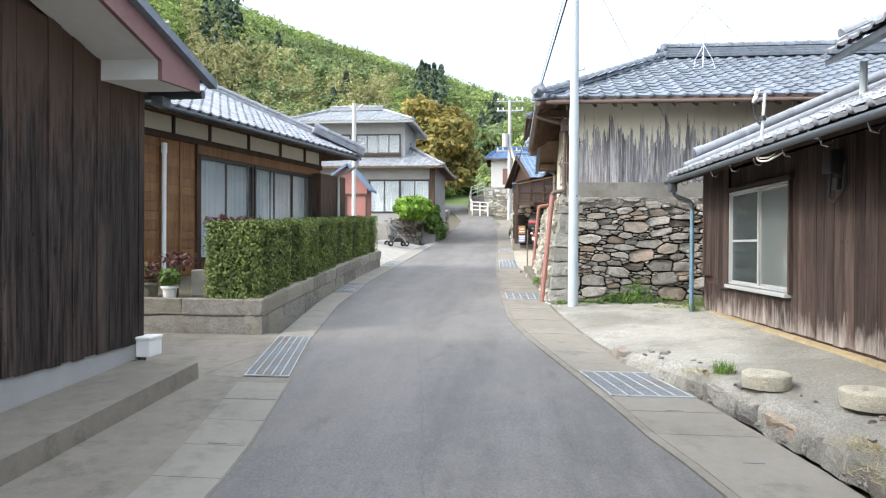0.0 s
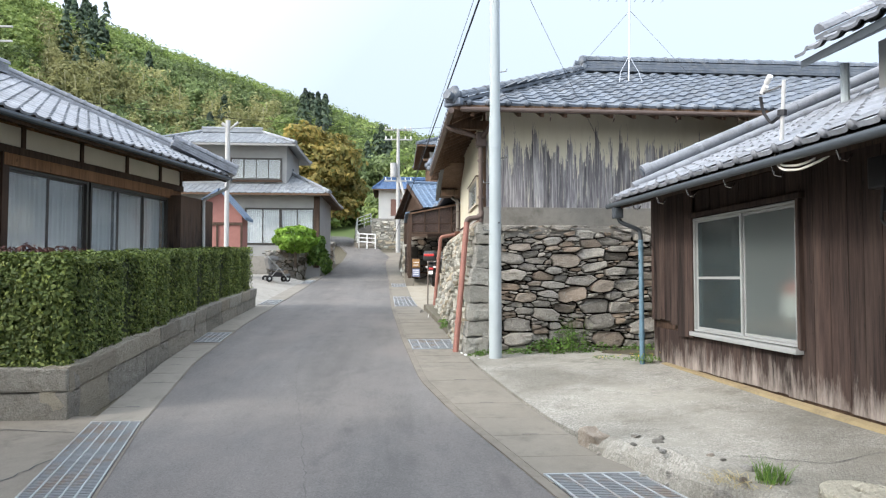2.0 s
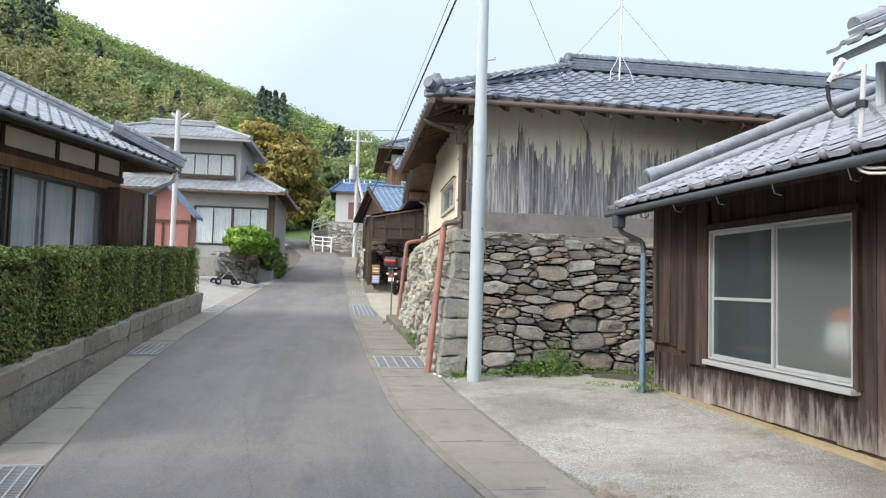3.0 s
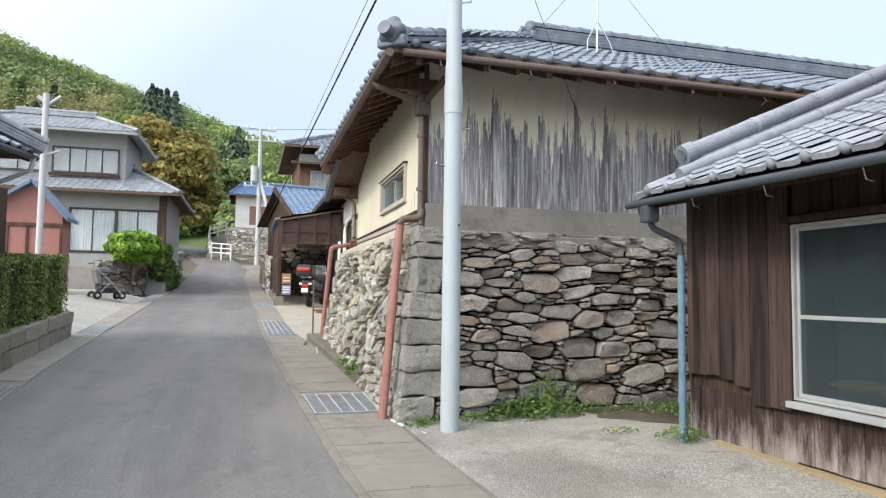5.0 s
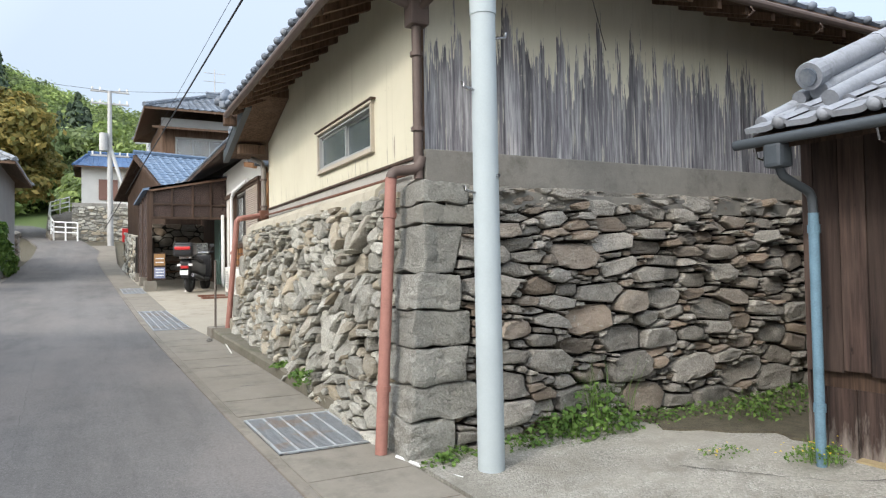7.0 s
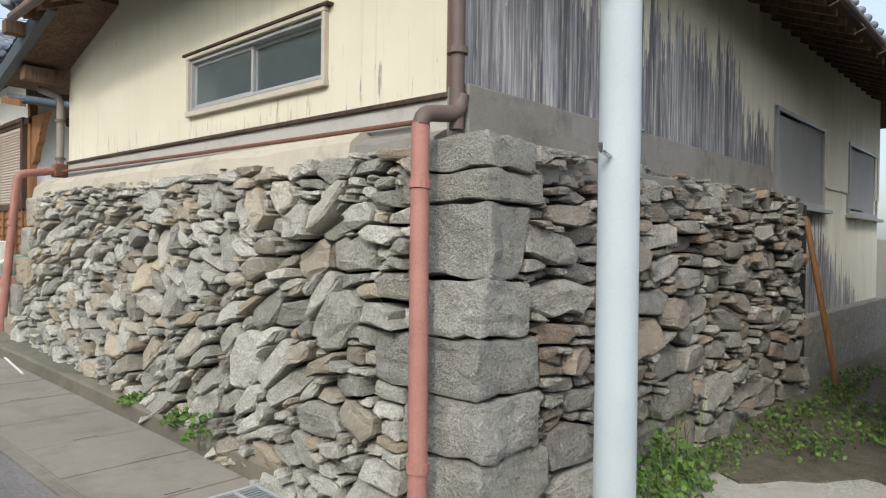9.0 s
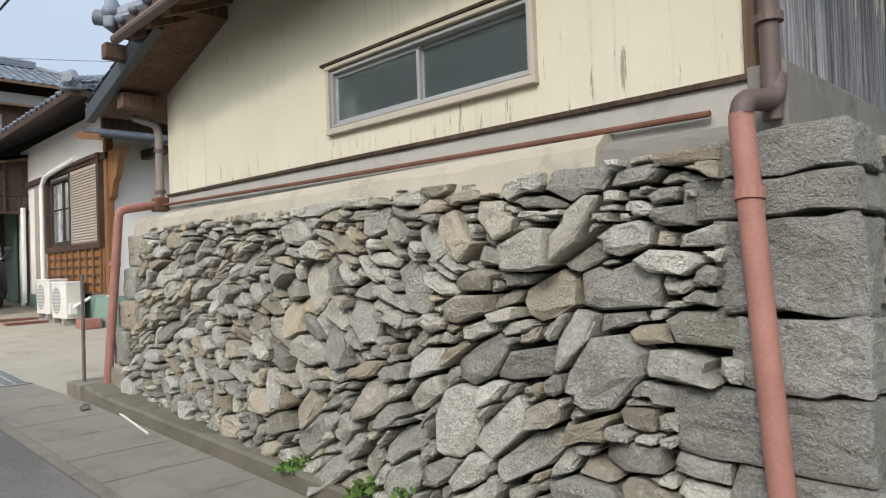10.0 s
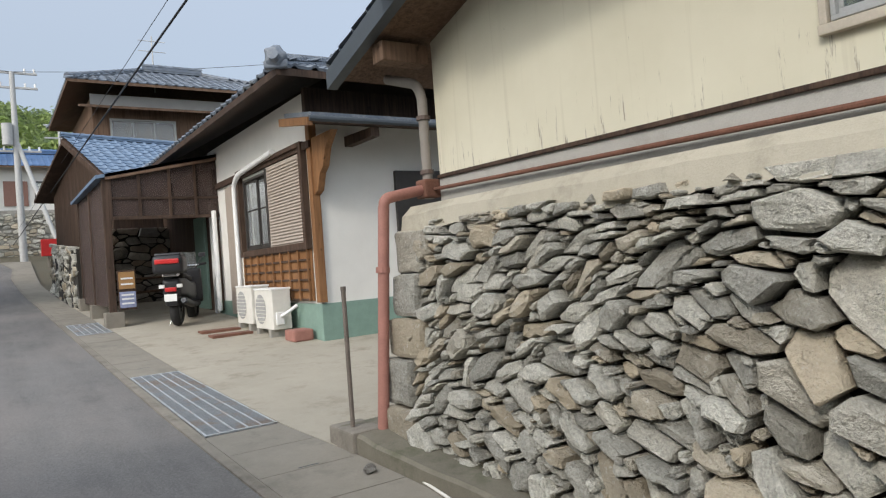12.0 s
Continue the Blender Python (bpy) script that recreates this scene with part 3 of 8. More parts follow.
def slope(parent, origin, along, up, nu, nv, w, l, mat, inside=None, single=0, name="roof_tile", deck=None):
    """A tiled slope. Up to `single` tiles are objects of their own, the lowest courses first; the rest is one mesh."""
    along, up = Vector(along).normalized(), Vector(up).normalized()
    nrm = along.cross(up)
    if nrm.z < 0:
        nrm = -nrm
    base = Matrix((along, up, nrm)).transposed().to_4x4()
    me = tile_mesh(name, w, l)
    if nrm.dot(along.cross(up)) < 0:
        for p in me.polygons:
            p.flip()
    me.materials.append(mat)
    rest_v, rest_f = [], []
    src = [tuple(q.co) for q in me.vertices]
    srcf = [tuple(p.vertices) for p in me.polygons]
    made = 0
    for j in range(nv):
        for i in range(nu):
            u, v = (i + 0.5) * w, (j + 0.5) * l
            if inside and not inside(u, v):
                continue
            m = Matrix.Translation(Vector(origin) + along * (i * w) + up * (j * l) + nrm * (0.012 + random.uniform(-0.004, 0.004))) @ base
            m = m @ Matrix.Rotation(random.uniform(-0.012, 0.012), 4, "Z")
            if made < single:
                ob = placed(name, me, mat, parent)
                ob.matrix_basis = m
                made += 1
            else:
                o = len(rest_v)
                rest_v += [m @ Vector(q) for q in src]
                rest_f += [tuple(o + k for k in q) for q in srcf]
    if rest_v:
        tagged(raw(name + "s", rest_v, rest_f, mat, parent), kind="stuff")


def ridge(parent, pts, mat, r=0.09, courses=2, seg=0.26, name="ridge", big_end=True):
    """A stacked ridge: flat courses below, a row of round caps on top."""
    bm = bmesh.new()
    pts = [Vector(p) for p in pts]
    for a, b in zip(pts, pts[1:]):
        d = b - a
        n = max(1, int(d.length / seg))
        side = d.cross(Vector((0, 0, 1))).normalized()
        upv = side.cross(d).normalized()
        for c in range(courses):
            hw = r * (1.25 - 0.1 * c)
            z0, z1 = c * 0.05 - 0.03, c * 0.05 + 0.012
            q = [bm.verts.new(p + side * s * hw + upv * z) for p in (a, b) for s, z in ((-1, z0), (1, z0), (1, z1), (-1, z1))]
            for fc in ((0, 1, 5, 4), (1, 2, 6, 5), (2, 3, 7, 6), (3, 0, 4, 7), (3, 2, 1, 0), (4, 5, 6, 7)):
                bm.faces.new([q[k] for k in fc])
        top = courses * 0.05 - 0.02
        for k in range(n):
            p, e = a + d * (k / n), a + d * ((k + 1) / n + 0.012)
            rings = []
            for w, rr in ((p, r * 1.0), (p + (e - p) * 0.12, r * 1.06), (p + (e - p) * 0.2, r * 0.94), (e, r * 0.9)):
                rings.append([bm.verts.new(w + upv * (top + rr * math.sin(t)) + side * rr * math.cos(t)) for t in (math.pi * h / 6 for h in range(7))])
            for x, y in zip(rings, rings[1:]):
                for h in range(6):
                    bm.faces.new((x[h], x[h + 1], y[h + 1], y[h]))
            bm.faces.new(rings[0][::-1])
    bmesh.ops.recalc_face_normals(bm, faces=bm.faces)
    return part(name, bm, mat, parent, smooth=False)


def end_tile(parent, at, d, mat, s=0.16):
    """The ornamental end tile of a ridge: a round boss, a crest and two shoulders."""
    d = Vector(d).normalized()
    m = Matrix.Translation(at) @ d.to_track_quat("X", "Z").to_matrix().to_4x4()
    bm = bmesh.new()
    bmesh.ops.create_icosphere(bm, subdivisions=3, radius=1, matrix=Matrix.Diagonal((s * 0.55, s, s, 1)))
    for v in bm.verts:
        v.co *= 1 + 0.16 * noise.noise(v.co * 16) + 0.1 * math.cos(5 * math.atan2(v.co.z, v.co.y))
    tube([(0.0, 0, -s * 0.35), (s * 1.1, 0, -s * 0.1)], s * 0.42, 10, bm, r_end=s * 0.5)
    block((-0.06, -s * 1.05, -s * 1.1), (0.03, s * 1.05, -s * 0.35), 0.02, bm)
    bm.transform(m)
    return part("ridge_end", bm, mat, parent, "weathered ornamental ridge end tile", smooth=True)


def eave_caps(parent, origin, along, n, w, mat, at):
    """Round bosses on the lowest course, one at the foot of each roll."""
    src = bmesh.new()
    bmesh.ops.create_icosphere(src, subdivisions=2, radius=1, matrix=Matrix.Diagonal((0.045, 0.045, 0.042, 1)))
    me = bpy.data.meshes.new("eave_cap")
    src.to_mesh(me)
    src.free()
    me.materials.append(mat)
    me.polygons.foreach_set("use_smooth", [True] * len(me.polygons))
    for k in range(n):
        ob = placed("eave_cap", me, mat, parent)
        ob.matrix_basis = Matrix.Translation(Vector(origin) + Vector(along) * (w * (k + at)))


def hip_roof(parent, x0, x1, y0, y1, z, rise, rx0, rx1, ry, mat, w=0.27, l=0.24, single=(0, 0), deck_mat=None, thick=0.09, north=True, sag=0.0, ends=True, caps=0.09):
    """Hipped roof: eaves at x0..x1, y0..y1, height z; the ridge from rx0 to rx1 at y = ry."""
    deck_mat = deck_mat or EAVE_WOOD
    A, B, C, D = (x0, y0, z), (x1, y0, z), (x1, y1, z), (x0, y1, z)
    E, F = (rx0, ry, z + rise), (rx1, ry, z + rise)
    v = [A, B, C, D, E, F] + [(p[0], p[1], p[2] - thick) for p in (A, B, C, D)] + [(rx0, ry, z + rise - thick), (rx1, ry, z + rise - thick)]
    f = [(0, 1, 5, 4), (1, 2, 5), (2, 3, 4, 5), (3, 0, 4), (7, 6, 10, 11), (8, 7, 11), (9, 8, 11, 10), (6, 9, 10), (0, 6, 7, 1), (1, 7, 8, 2), (2, 8, 9, 3), (3, 9, 6, 0)]
    raw("roof_deck", v, f, deck_mat, parent, "dark timber eaves and boards")

    def tri_in(length, ra, rb, run):
        return lambda u, s: ra * (s / run) - 0.1 < u < length - rb * (s / run) + 0.1
    fy = math.hypot(ry - y0, rise)
    slope(parent, A, (1, 0, 0), (0, ry - y0, rise), int((x1 - x0) / w), int(fy / l), w, l, mat, tri_in(x1 - x0, rx0 - x0, x1 - rx1, fy), single[0])
    fw = math.hypot(rx0 - x0, rise)
    slope(parent, D, (0, -1, 0), (rx0 - x0, 0, rise), int((y1 - y0) / w), int(fw / l), w, l, mat, tri_in(y1 - y0, y1 - ry, ry - y0, fw), single[1])
    fe = math.hypot(x1 - rx1, rise)
    slope(parent, B, (0, 1, 0), (rx1 - x1, 0, rise), int((y1 - y0) / w), int(fe / l), w, l, mat, tri_in(y1 - y0, ry - y0, y1 - ry, fe))
    if north:
        fn = math.hypot(y1 - ry, rise)
        slope(parent, C, (-1, 0, 0), (0, ry - y1, rise), int((x1 - x0) / w), int(fn / l), w, l, mat, tri_in(x1 - x0, x1 - rx1, rx0 - x0, fn))
    up = Vector((0, 0, 0.05))
    for a, b in ((A, E), (D, E), (B, F), (C, F)):
        ridge(parent, [Vector(a) + up, Vector(b) + up], mat, caps, 1, name="hip")
    ridge(parent, [Vector(E) + up, Vector(F) + up], mat, caps * 1.2, 4)
    if ends:
        for p, d in ((A, (x0 - rx0, y0 - ry, 0)), (D, (x0 - rx0, y1 - ry, 0)), (E, (-1, 0, 0)), (F, (1, 0, 0))):
            end_tile(parent, Vector(p) + Vector((0, 0, 0.2 if p in (E, F) else 0.13)), d, mat, caps * 1.5)


def frame_bars(bm, x0, x1, z0, z1, y, d, t):
    """Four bars round an opening that faces -y."""
    block((x0, y, z0), (x1, y + d, z0 + t), 0.004, bm)
    block((x0, y, z1 - t), (x1, y + d, z1), 0.004, bm)
    block((x0, y, z0 + t), (x0 + t, y + d, z1 - t), 0.004, bm)
    block((x1 - t, y, z0 + t), (x1, y + d, z1 - t), 0.004, bm)
    return bm


def window(parent, m, width, height, frame_mat, panes=2, depth=0.1, bars=(), bar_panes=9, curtain=None, trim=None, sill=True, name="window", glass=None, edge=0.045, rail=0.034):
    """A sliding window in the plane y = 0, facing -y, from its lower left corner; m places it."""
    def put(nm, bm, mat, par, label=""):
        bm.transform(m)
        return part(nm, bm, mat, par, label)
    root = put(name, frame_bars(bmesh.new(), 0, width, 0, height, 0, depth, edge), frame_mat, parent)
    pw = (width - 2 * edge) / panes
    for k in range(panes):
        a = edge + k * pw
        y = 0.03 + 0.025 * (k % 2)
        sash = bmesh.new()
        frame_bars(sash, a - 0.01, a + pw + 0.01, edge, height - edge, y, 0.022, rail)
        for b in bars if k < bar_panes else ():
            block((a, y + 0.002, height * b - 0.014), (a + pw, y + 0.02, height * b + 0.014), 0.003, sash)
        put("sash", sash, frame_mat, root)
        g = put("pane", block((a + 0.012, y + 0.008, edge + 0.01), (a + pw - 0.012, y + 0.013, height - edge - 0.01)), glass[k] if glass else GLASS, root)
        g.visible_shadow = False
    if curtain:
        bm = bmesh.new()
        for a, b in curtain:
            n = max(4, int((b - a) / 0.03))
            lo = [bm.verts.new((a + (b - a) * k / n, depth + 0.07 + 0.018 * math.sin(k * 1.9) + 0.01 * math.sin(k * 0.7), 0.03)) for k in range(n + 1)]
            hi = [bm.verts.new((q.co.x, q.co.y, height - 0.05)) for q in lo]
            for k in range(n):
                bm.faces.new((lo[k], lo[k + 1], hi[k + 1], hi[k]))
        put("curtain", bm, CURTAIN, root, "pale hanging curtain")
    if trim:
        bm = frame_bars(bmesh.new(), -0.06, width + 0.06, -0.06, height + 0.06, -0.02, 0.05, 0.058)
        put("window_frame", bm, trim, root)
    if sill:
        put("window_sill", block((-0.08, -0.07, -0.06), (width + 0.08, 0.03, -0.015), 0.006), frame_mat, root)
    # added dark sheet behind the panes, painted as the room's shade
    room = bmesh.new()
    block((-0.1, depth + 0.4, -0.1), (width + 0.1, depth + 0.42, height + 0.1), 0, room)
    put("room_behind", room, ROOM_SHADE, root)
    return root


FACE_W = Matrix(((0, 1, 0, 0), (-1, 0, 0, 0), (0, 0, 1, 0), (0, 0, 0, 1)))  # faces -x; its width runs towards -y


def on_south(x, y, z):
    return Matrix.Translation((x, y, z))


def on_west(x, y, z):
    """Placed at the far (north) lower corner of an opening in a wall that faces -x."""
    return Matrix.Translation((x, y, z)) @ FACE_W


def boards(parent, mat, u0, u1, z0, z1, place, w=0.16, t=0.02, name="board", jitter=0.004, cuts=(), seam=0.003, foot=None):
    """Upright boards on a wall face; place(u, off) gives the point at u along it, off proud of it."""
    u = u0
    while u < u1 - 0.02:
        ww = min(w * random.uniform(0.85, 1.15), u1 - u)
        spans = [(z0, z1)]
        for c0, c1, b0, b1 in cuts:
            if u + ww > c0 + 0.01 and u < c1 - 0.01:
                spans = [(z0, b0), (b1, z1)]
        for a, b in spans:
            if b - a < 0.03:
                continue
            off = random.uniform(0, jitter)
            p, q = Vector(place(u + seam, off)), Vector(place(u + ww - seam, off))
            r, s = Vector(place(u + seam, off + t)), Vector(place(u + ww - seam, off + t))
            zz = random.uniform(-0.012, 0.004)
            if foot:
                zz += foot(u + ww / 2)
            v = [(*c.xy, a + zz) for c in (p, q, s, r)] + [(*c.xy, b) for c in (p, q, s, r)]
            raw(name, v, [(0, 1, 2, 3), (7, 6, 5, 4), (0, 4, 5, 1), (1, 5, 6, 2), (2, 6, 7, 3), (3, 7, 4, 0)], mat, parent)
        u += ww

# ---- dry stone ----
def cells(w, h, sizes, tilt, grow=None, blocked=(), p=3.2, res=0.011):
    """Outlines of slabs packed into a w x h face, the largest first.
    sizes: (tries, half length from, to, aspect from, to); tilt(u, v): the lie of the bed in radians; grow(u, v): a scale; blocked: rectangles left free."""
    nx, ny = int(w / res), int(h / res)
    U, V = np.meshgrid((np.arange(nx) + 0.5) * res, (np.arange(ny) + 0.5) * res)
    taken = np.zeros((ny, nx), bool)
    for u0, u1, v0, v1 in blocked:
        taken |= (U > u0) & (U < u1) & (V > v0) & (V < v1)
    shut = taken.copy()

    def local(seed, reach):
        u, v, a, b, ca, sa = seed
        i0, i1 = max(0, int((u - reach) / res)), min(nx, int((u + reach) / res) + 1)
        j0, j1 = max(0, int((v - reach) / res)), min(ny, int((v + reach) / res) + 1)
        du, dv = U[j0:j1, i0:i1] - u, V[j0:j1, i0:i1] - v
        d = ((np.abs(du * ca + dv * sa) / a) ** p + (np.abs(dv * ca - du * sa) / b) ** p) ** (1 / p)
        return slice(j0, j1), slice(i0, i1), d
    seeds = []
    for tries, a0, a1, q0, q1 in sizes:
        for _ in range(tries):
            u, v = random.uniform(0, w), random.uniform(0, h)
            if taken[min(ny - 1, int(v / res)), min(nx - 1, int(u / res))]:
                continue
            a = random.uniform(a0, a1) * (grow(u, v) if grow else 1.0)
            b = max(0.016, a / random.uniform(q0, q1))
            t = tilt(u, v)
            seed = (u, v, a, b, math.cos(t), math.sin(t))
            js, is_, d = local(seed, a * 1.25)
            m = d < 0.94
            if not m.any() or taken[js, is_][m].mean() > 0.07:
                continue
            taken[js, is_] |= m
            seeds.append(seed)
    best = np.full((ny, nx), 0.032)
    label = np.full((ny, nx), -1)
    for i, seed in enumerate(seeds):
        js, is_, d = local(seed, seed[2] * 1.3 + 0.05)
        far = (d - 1) * seed[3]
        m = (far < best[js, is_]) & ~shut[js, is_]
        best[js, is_][m] = far[m]
        label[js, is_][m] = i
    out = []
    rays = 26
    for i, (u, v, a, b, ca, sa) in enumerate(seeds):
        if label[min(ny - 1, int(v / res)), min(nx - 1, int(u / res))] != i:
            continue
        ring = []
        for k in range(rays):
            t = 2 * math.pi * k / rays
            x, y = math.cos(t) * a, math.sin(t) * b
            n = math.hypot(x, y)
            du, dv = (x * ca - y * sa) / n, (x * sa + y * ca) / n
            r = 0.0
            while r < a * 1.5 + 0.05:
                pu, pv = int((u + du * (r + 0.005)) / res), int((v + dv * (r + 0.005)) / res)
                if not (0 <= pu < nx and 0 <= pv < ny) or label[pv, pu] != i:
                    break
                r += 0.005
            ring.append((u + du * r, v + dv * r))
        out.append(((u, v), thinned(ring, min(0.014, b * 0.22))))
    return out


def thinned(ring, eps):
    """Drops the points of a closed outline that lie within eps of the straight line between their neighbours."""
    ring = list(ring)
    while len(ring) > 5:
        worst, at = eps, -1
        for k in range(len(ring)):
            (ax, ay), (bx, by), (cx, cy) = ring[k - 1], ring[k], ring[(k + 1) % len(ring)]
            n = math.hypot(cx - ax, cy - ay) or 1e-6
            d = abs((cx - ax) * (by - ay) - (cy - ay) * (bx - ax)) / n
            if d < worst:
                worst, at = d, k
        if at < 0:
            break
        ring.pop(at)
    return ring


def stone_piece(name, ring, place, mat, parent, gap=0.006, depth=0.16, proud=0.05, heap=None):
    """One stone: a split face with chipped edges and a body that runs back into the wall."""
    n = len(ring)
    if n < 3:
        return None
    cu, cv = sum(p[0] for p in ring) / n, sum(p[1] for p in ring) / n
    gap *= random.uniform(0.4, 1.8)
    wide, tall = (max(p[i] for p in ring) - min(p[i] for p in ring) for i in (0, 1))
    size = max(0.03, min(wide, tall))
    out = random.uniform(-0.8, 1.0) * proud
    lean_u, lean_v = random.gauss(0, 0.13), random.gauss(-0.04, 0.20)
    chip = min(0.014, size * 0.13)
    kink = random.uniform(0, 6.3)

    def shr(p, d, k=1.0):
        du, dv = p[0] - cu, p[1] - cv
        q = math.hypot(du, dv) or 1
        s = max(0.3, (q - d) / q) * k
        return cu + du * s, cv + dv * s
    verts = []
    for p in ring:
        verts.append(place(*shr(p, gap + 0.012), out - depth))
    for p in ring:
        u, v = shr(p, gap)
        o = out + lean_u * (u - cu) + lean_v * (v - cv) - chip * random.uniform(0.6, 2.2)
        verts.append(place(u, v, o))
    for p in ring:
        c = chip * random.uniform(0.5, 1.7)
        u, v = shr(p, gap + c)
        verts.append(place(u, v, out + lean_u * (u - cu) + lean_v * (v - cv) + random.uniform(-0.004, 0.004)))
    for p in ring:
        u, v = shr(p, gap, random.uniform(0.42, 0.58))
        a = math.atan2(v - cv, u - cu) - kink
        verts.append(place(u, v, out + lean_u * (u - cu) + lean_v * (v - cv) + size * 0.05 * math.cos(a) + random.uniform(0.0, 0.008)))
    faces = [(a * n + k, a * n + (k + 1) % n, (a + 1) * n + (k + 1) % n, (a + 1) * n + k) for a in range(3) for k in range(n)]
    faces.append(tuple(3 * n + k for k in range(n)))
    if heap is not None:
        m = len(heap[0])
        heap[0].extend(verts)
        heap[1].extend(tuple(i + m for i in q) for q in faces)
        return None
    return raw(name, verts, faces, mat, parent)


WALL_TOP = 2.46
FAR_SIZES = ((500, 0.16, 0.26, 1.4, 2.4), (1500, 0.08, 0.15, 1.4, 2.6))


def front_face(u, v, o):
    """Front of the stone wall: u runs east from the corner, v up from the ground."""
    z0 = 0.50
    z = z0 + v
    return (0.64 + 0.10 * v + u, 11.90 + 0.06 * v - o, z)


def side_face(u, v, o):
    """West face: u runs north from the corner."""
    y = 12.0 + u
    z0 = lie(y) - 0.03
    k = v / 1.9
    z = z0 + (WALL_TOP - z0) * k
    return (0.58 + 0.24 * k - o, y, z)


def build_stone_walls():
    wall = thing("stone_wall_south", (3.0, 11.9, 0.55), "dry stone retaining wall of flat fieldstones, coloured darker for its shaded side", "stone wall", "", "structure")
    # core behind the stones, coloured near-black as the shade in the gaps
    part("wall_core", prism([(0.95, 0.35), (6.0, 0.35), (6.0, 2.40), (1.05, 2.40)], 12.08, 12.6, "y"), GAP_SHADE, wall)
    west = thing("stone_wall_west", (0.8, 15, 0.8), "dry stone retaining wall of pale tumbled slabs", "stone wall", "", "structure")
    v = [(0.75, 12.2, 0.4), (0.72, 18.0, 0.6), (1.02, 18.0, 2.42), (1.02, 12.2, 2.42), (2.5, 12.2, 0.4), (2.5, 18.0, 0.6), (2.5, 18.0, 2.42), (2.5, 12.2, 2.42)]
    raw("wall_core", v, [(0, 3, 2, 1), (4, 5, 6, 7), (0, 1, 5, 4), (1, 2, 6, 5), (2, 3, 7, 6), (3, 0, 4, 7)], GAP_SHADE, west)

    # dressed corner blocks: foot, head, length along the south face, length along the west face
    blocks = ((0.53, 0.83, 0.34, 0.34), (0.83, 1.06, 0.50, 0.40), (1.06, 1.31, 0.40, 0.46), (1.31, 1.56, 0.42, 0.64), (1.56, 1.81, 0.34, 0.42), (1.81, 2.15, 0.29, 0.48), (2.15, 2.30, 0.40, 0.58), (2.30, 2.47, 0.35, 0.50))
    random.seed(5)
    sizes = ((500, 0.17, 0.27, 1.7, 3.0), (1500, 0.11, 0.18, 1.7, 3.4), (4000, 0.065, 0.115, 1.5, 3.6), (7000, 0.032, 0.06, 1.3, 3.2))
    free = [(-0.1, lx + 0.005, z0 - 0.5, z1 - 0.5) for z0, z1, lx, ly in blocks]
    south = cells(4.75, 1.95, sizes, lambda u, v: 0.08 * math.sin(u * 2.3 + v * 3.1) + random.uniform(-0.16, 0.16), lambda u, v: 0.90 - 0.10 * u / 4.75 - 0.22 * (v > 1.55) + 0.12 * (v < 0.6), free)
    heap = ([], [])
    for k, (c, poly) in enumerate(sorted(south, key=lambda q: q[0][0])):
        # south stones take the darker copy, with the shade in its colour
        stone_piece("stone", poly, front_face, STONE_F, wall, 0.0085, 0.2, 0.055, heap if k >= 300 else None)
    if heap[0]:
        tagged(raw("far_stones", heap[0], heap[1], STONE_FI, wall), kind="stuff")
    random.seed(8)

    def lean(u, v):
        if u < 0.85 or v > 1.66:
            return random.uniform(-0.16, 0.16)
        s = math.sin(u * 1.5 + v * 2.6 + 0.4)
        return 0.66 * math.tanh(3 * s) * min(1, (1.9 - v) * 2.2) + random.gauss(0, 0.30)
    sizes = ((110, 0.14, 0.19, 1.5, 2.6), (1800, 0.09, 0.14, 1.6, 3.2), (5000, 0.055, 0.09, 1.4, 3.0), (8000, 0.03, 0.05, 1.2, 2.6))
    free = []
    for z0, z1, lx, ly in blocks:
        g = lie(12.2) - 0.03
        free.append((-0.1, ly - 0.10, (z0 - g) / (WALL_TOP - g) * 1.9, (z1 - g) / (WALL_TOP - g) * 1.9))
    pale = cells(5.75, 1.88, sizes, lean, lambda u, v: (1.12 if u < 1.1 else 1.0) * (0.85 if v > 1.62 else 1.0) * (0.82 if u > 3.2 else 1.0), free)
    heap = ([], [])
    for k, (c, poly) in enumerate(sorted(pale, key=lambda q: q[0][0])):
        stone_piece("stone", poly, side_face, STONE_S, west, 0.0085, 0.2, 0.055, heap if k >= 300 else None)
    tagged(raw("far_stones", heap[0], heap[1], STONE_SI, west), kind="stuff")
    random.seed(3)
    corner = thing("corner_quoins", (0.8, 12.0, 0.55), "large dressed granite corner blocks of the stone wall", "corner stones", "", "structure")
    for z0, z1, lx, ly in blocks:
        m = (z0 + z1) / 2
        f = (m - 0.5) / 1.96
        x0, y0 = 0.62 + 0.22 * f + random.uniform(-0.012, 0.012), 11.86 + 0.14 * f + random.uniform(-0.012, 0.012)
        bm = block((x0, y0, z0 + 0.005), (x0 + lx, y0 + ly, z1 - 0.005), 0.020)
        bmesh.ops.subdivide_edges(bm, edges=[e for e in bm.edges if e.calc_length() > 0.12], cuts=4, use_grid_fill=True)
        for q in bm.verts:
            o = Vector((m * 7, 0, 0))
            q.co += noise.noise_vector(q.co * 4.0 + o) * 0.030 + noise.noise_vector(q.co * 14 + o) * 0.020
            q.co.x += 0.13 * (q.co.z - m)
            q.co.y += 0.055 * (q.co.z - m)
        part("corner_block", bm, QUOIN, corner, smooth=False)
    y = 17.62
    z = lie(17.7) + 0.02
    k = 0
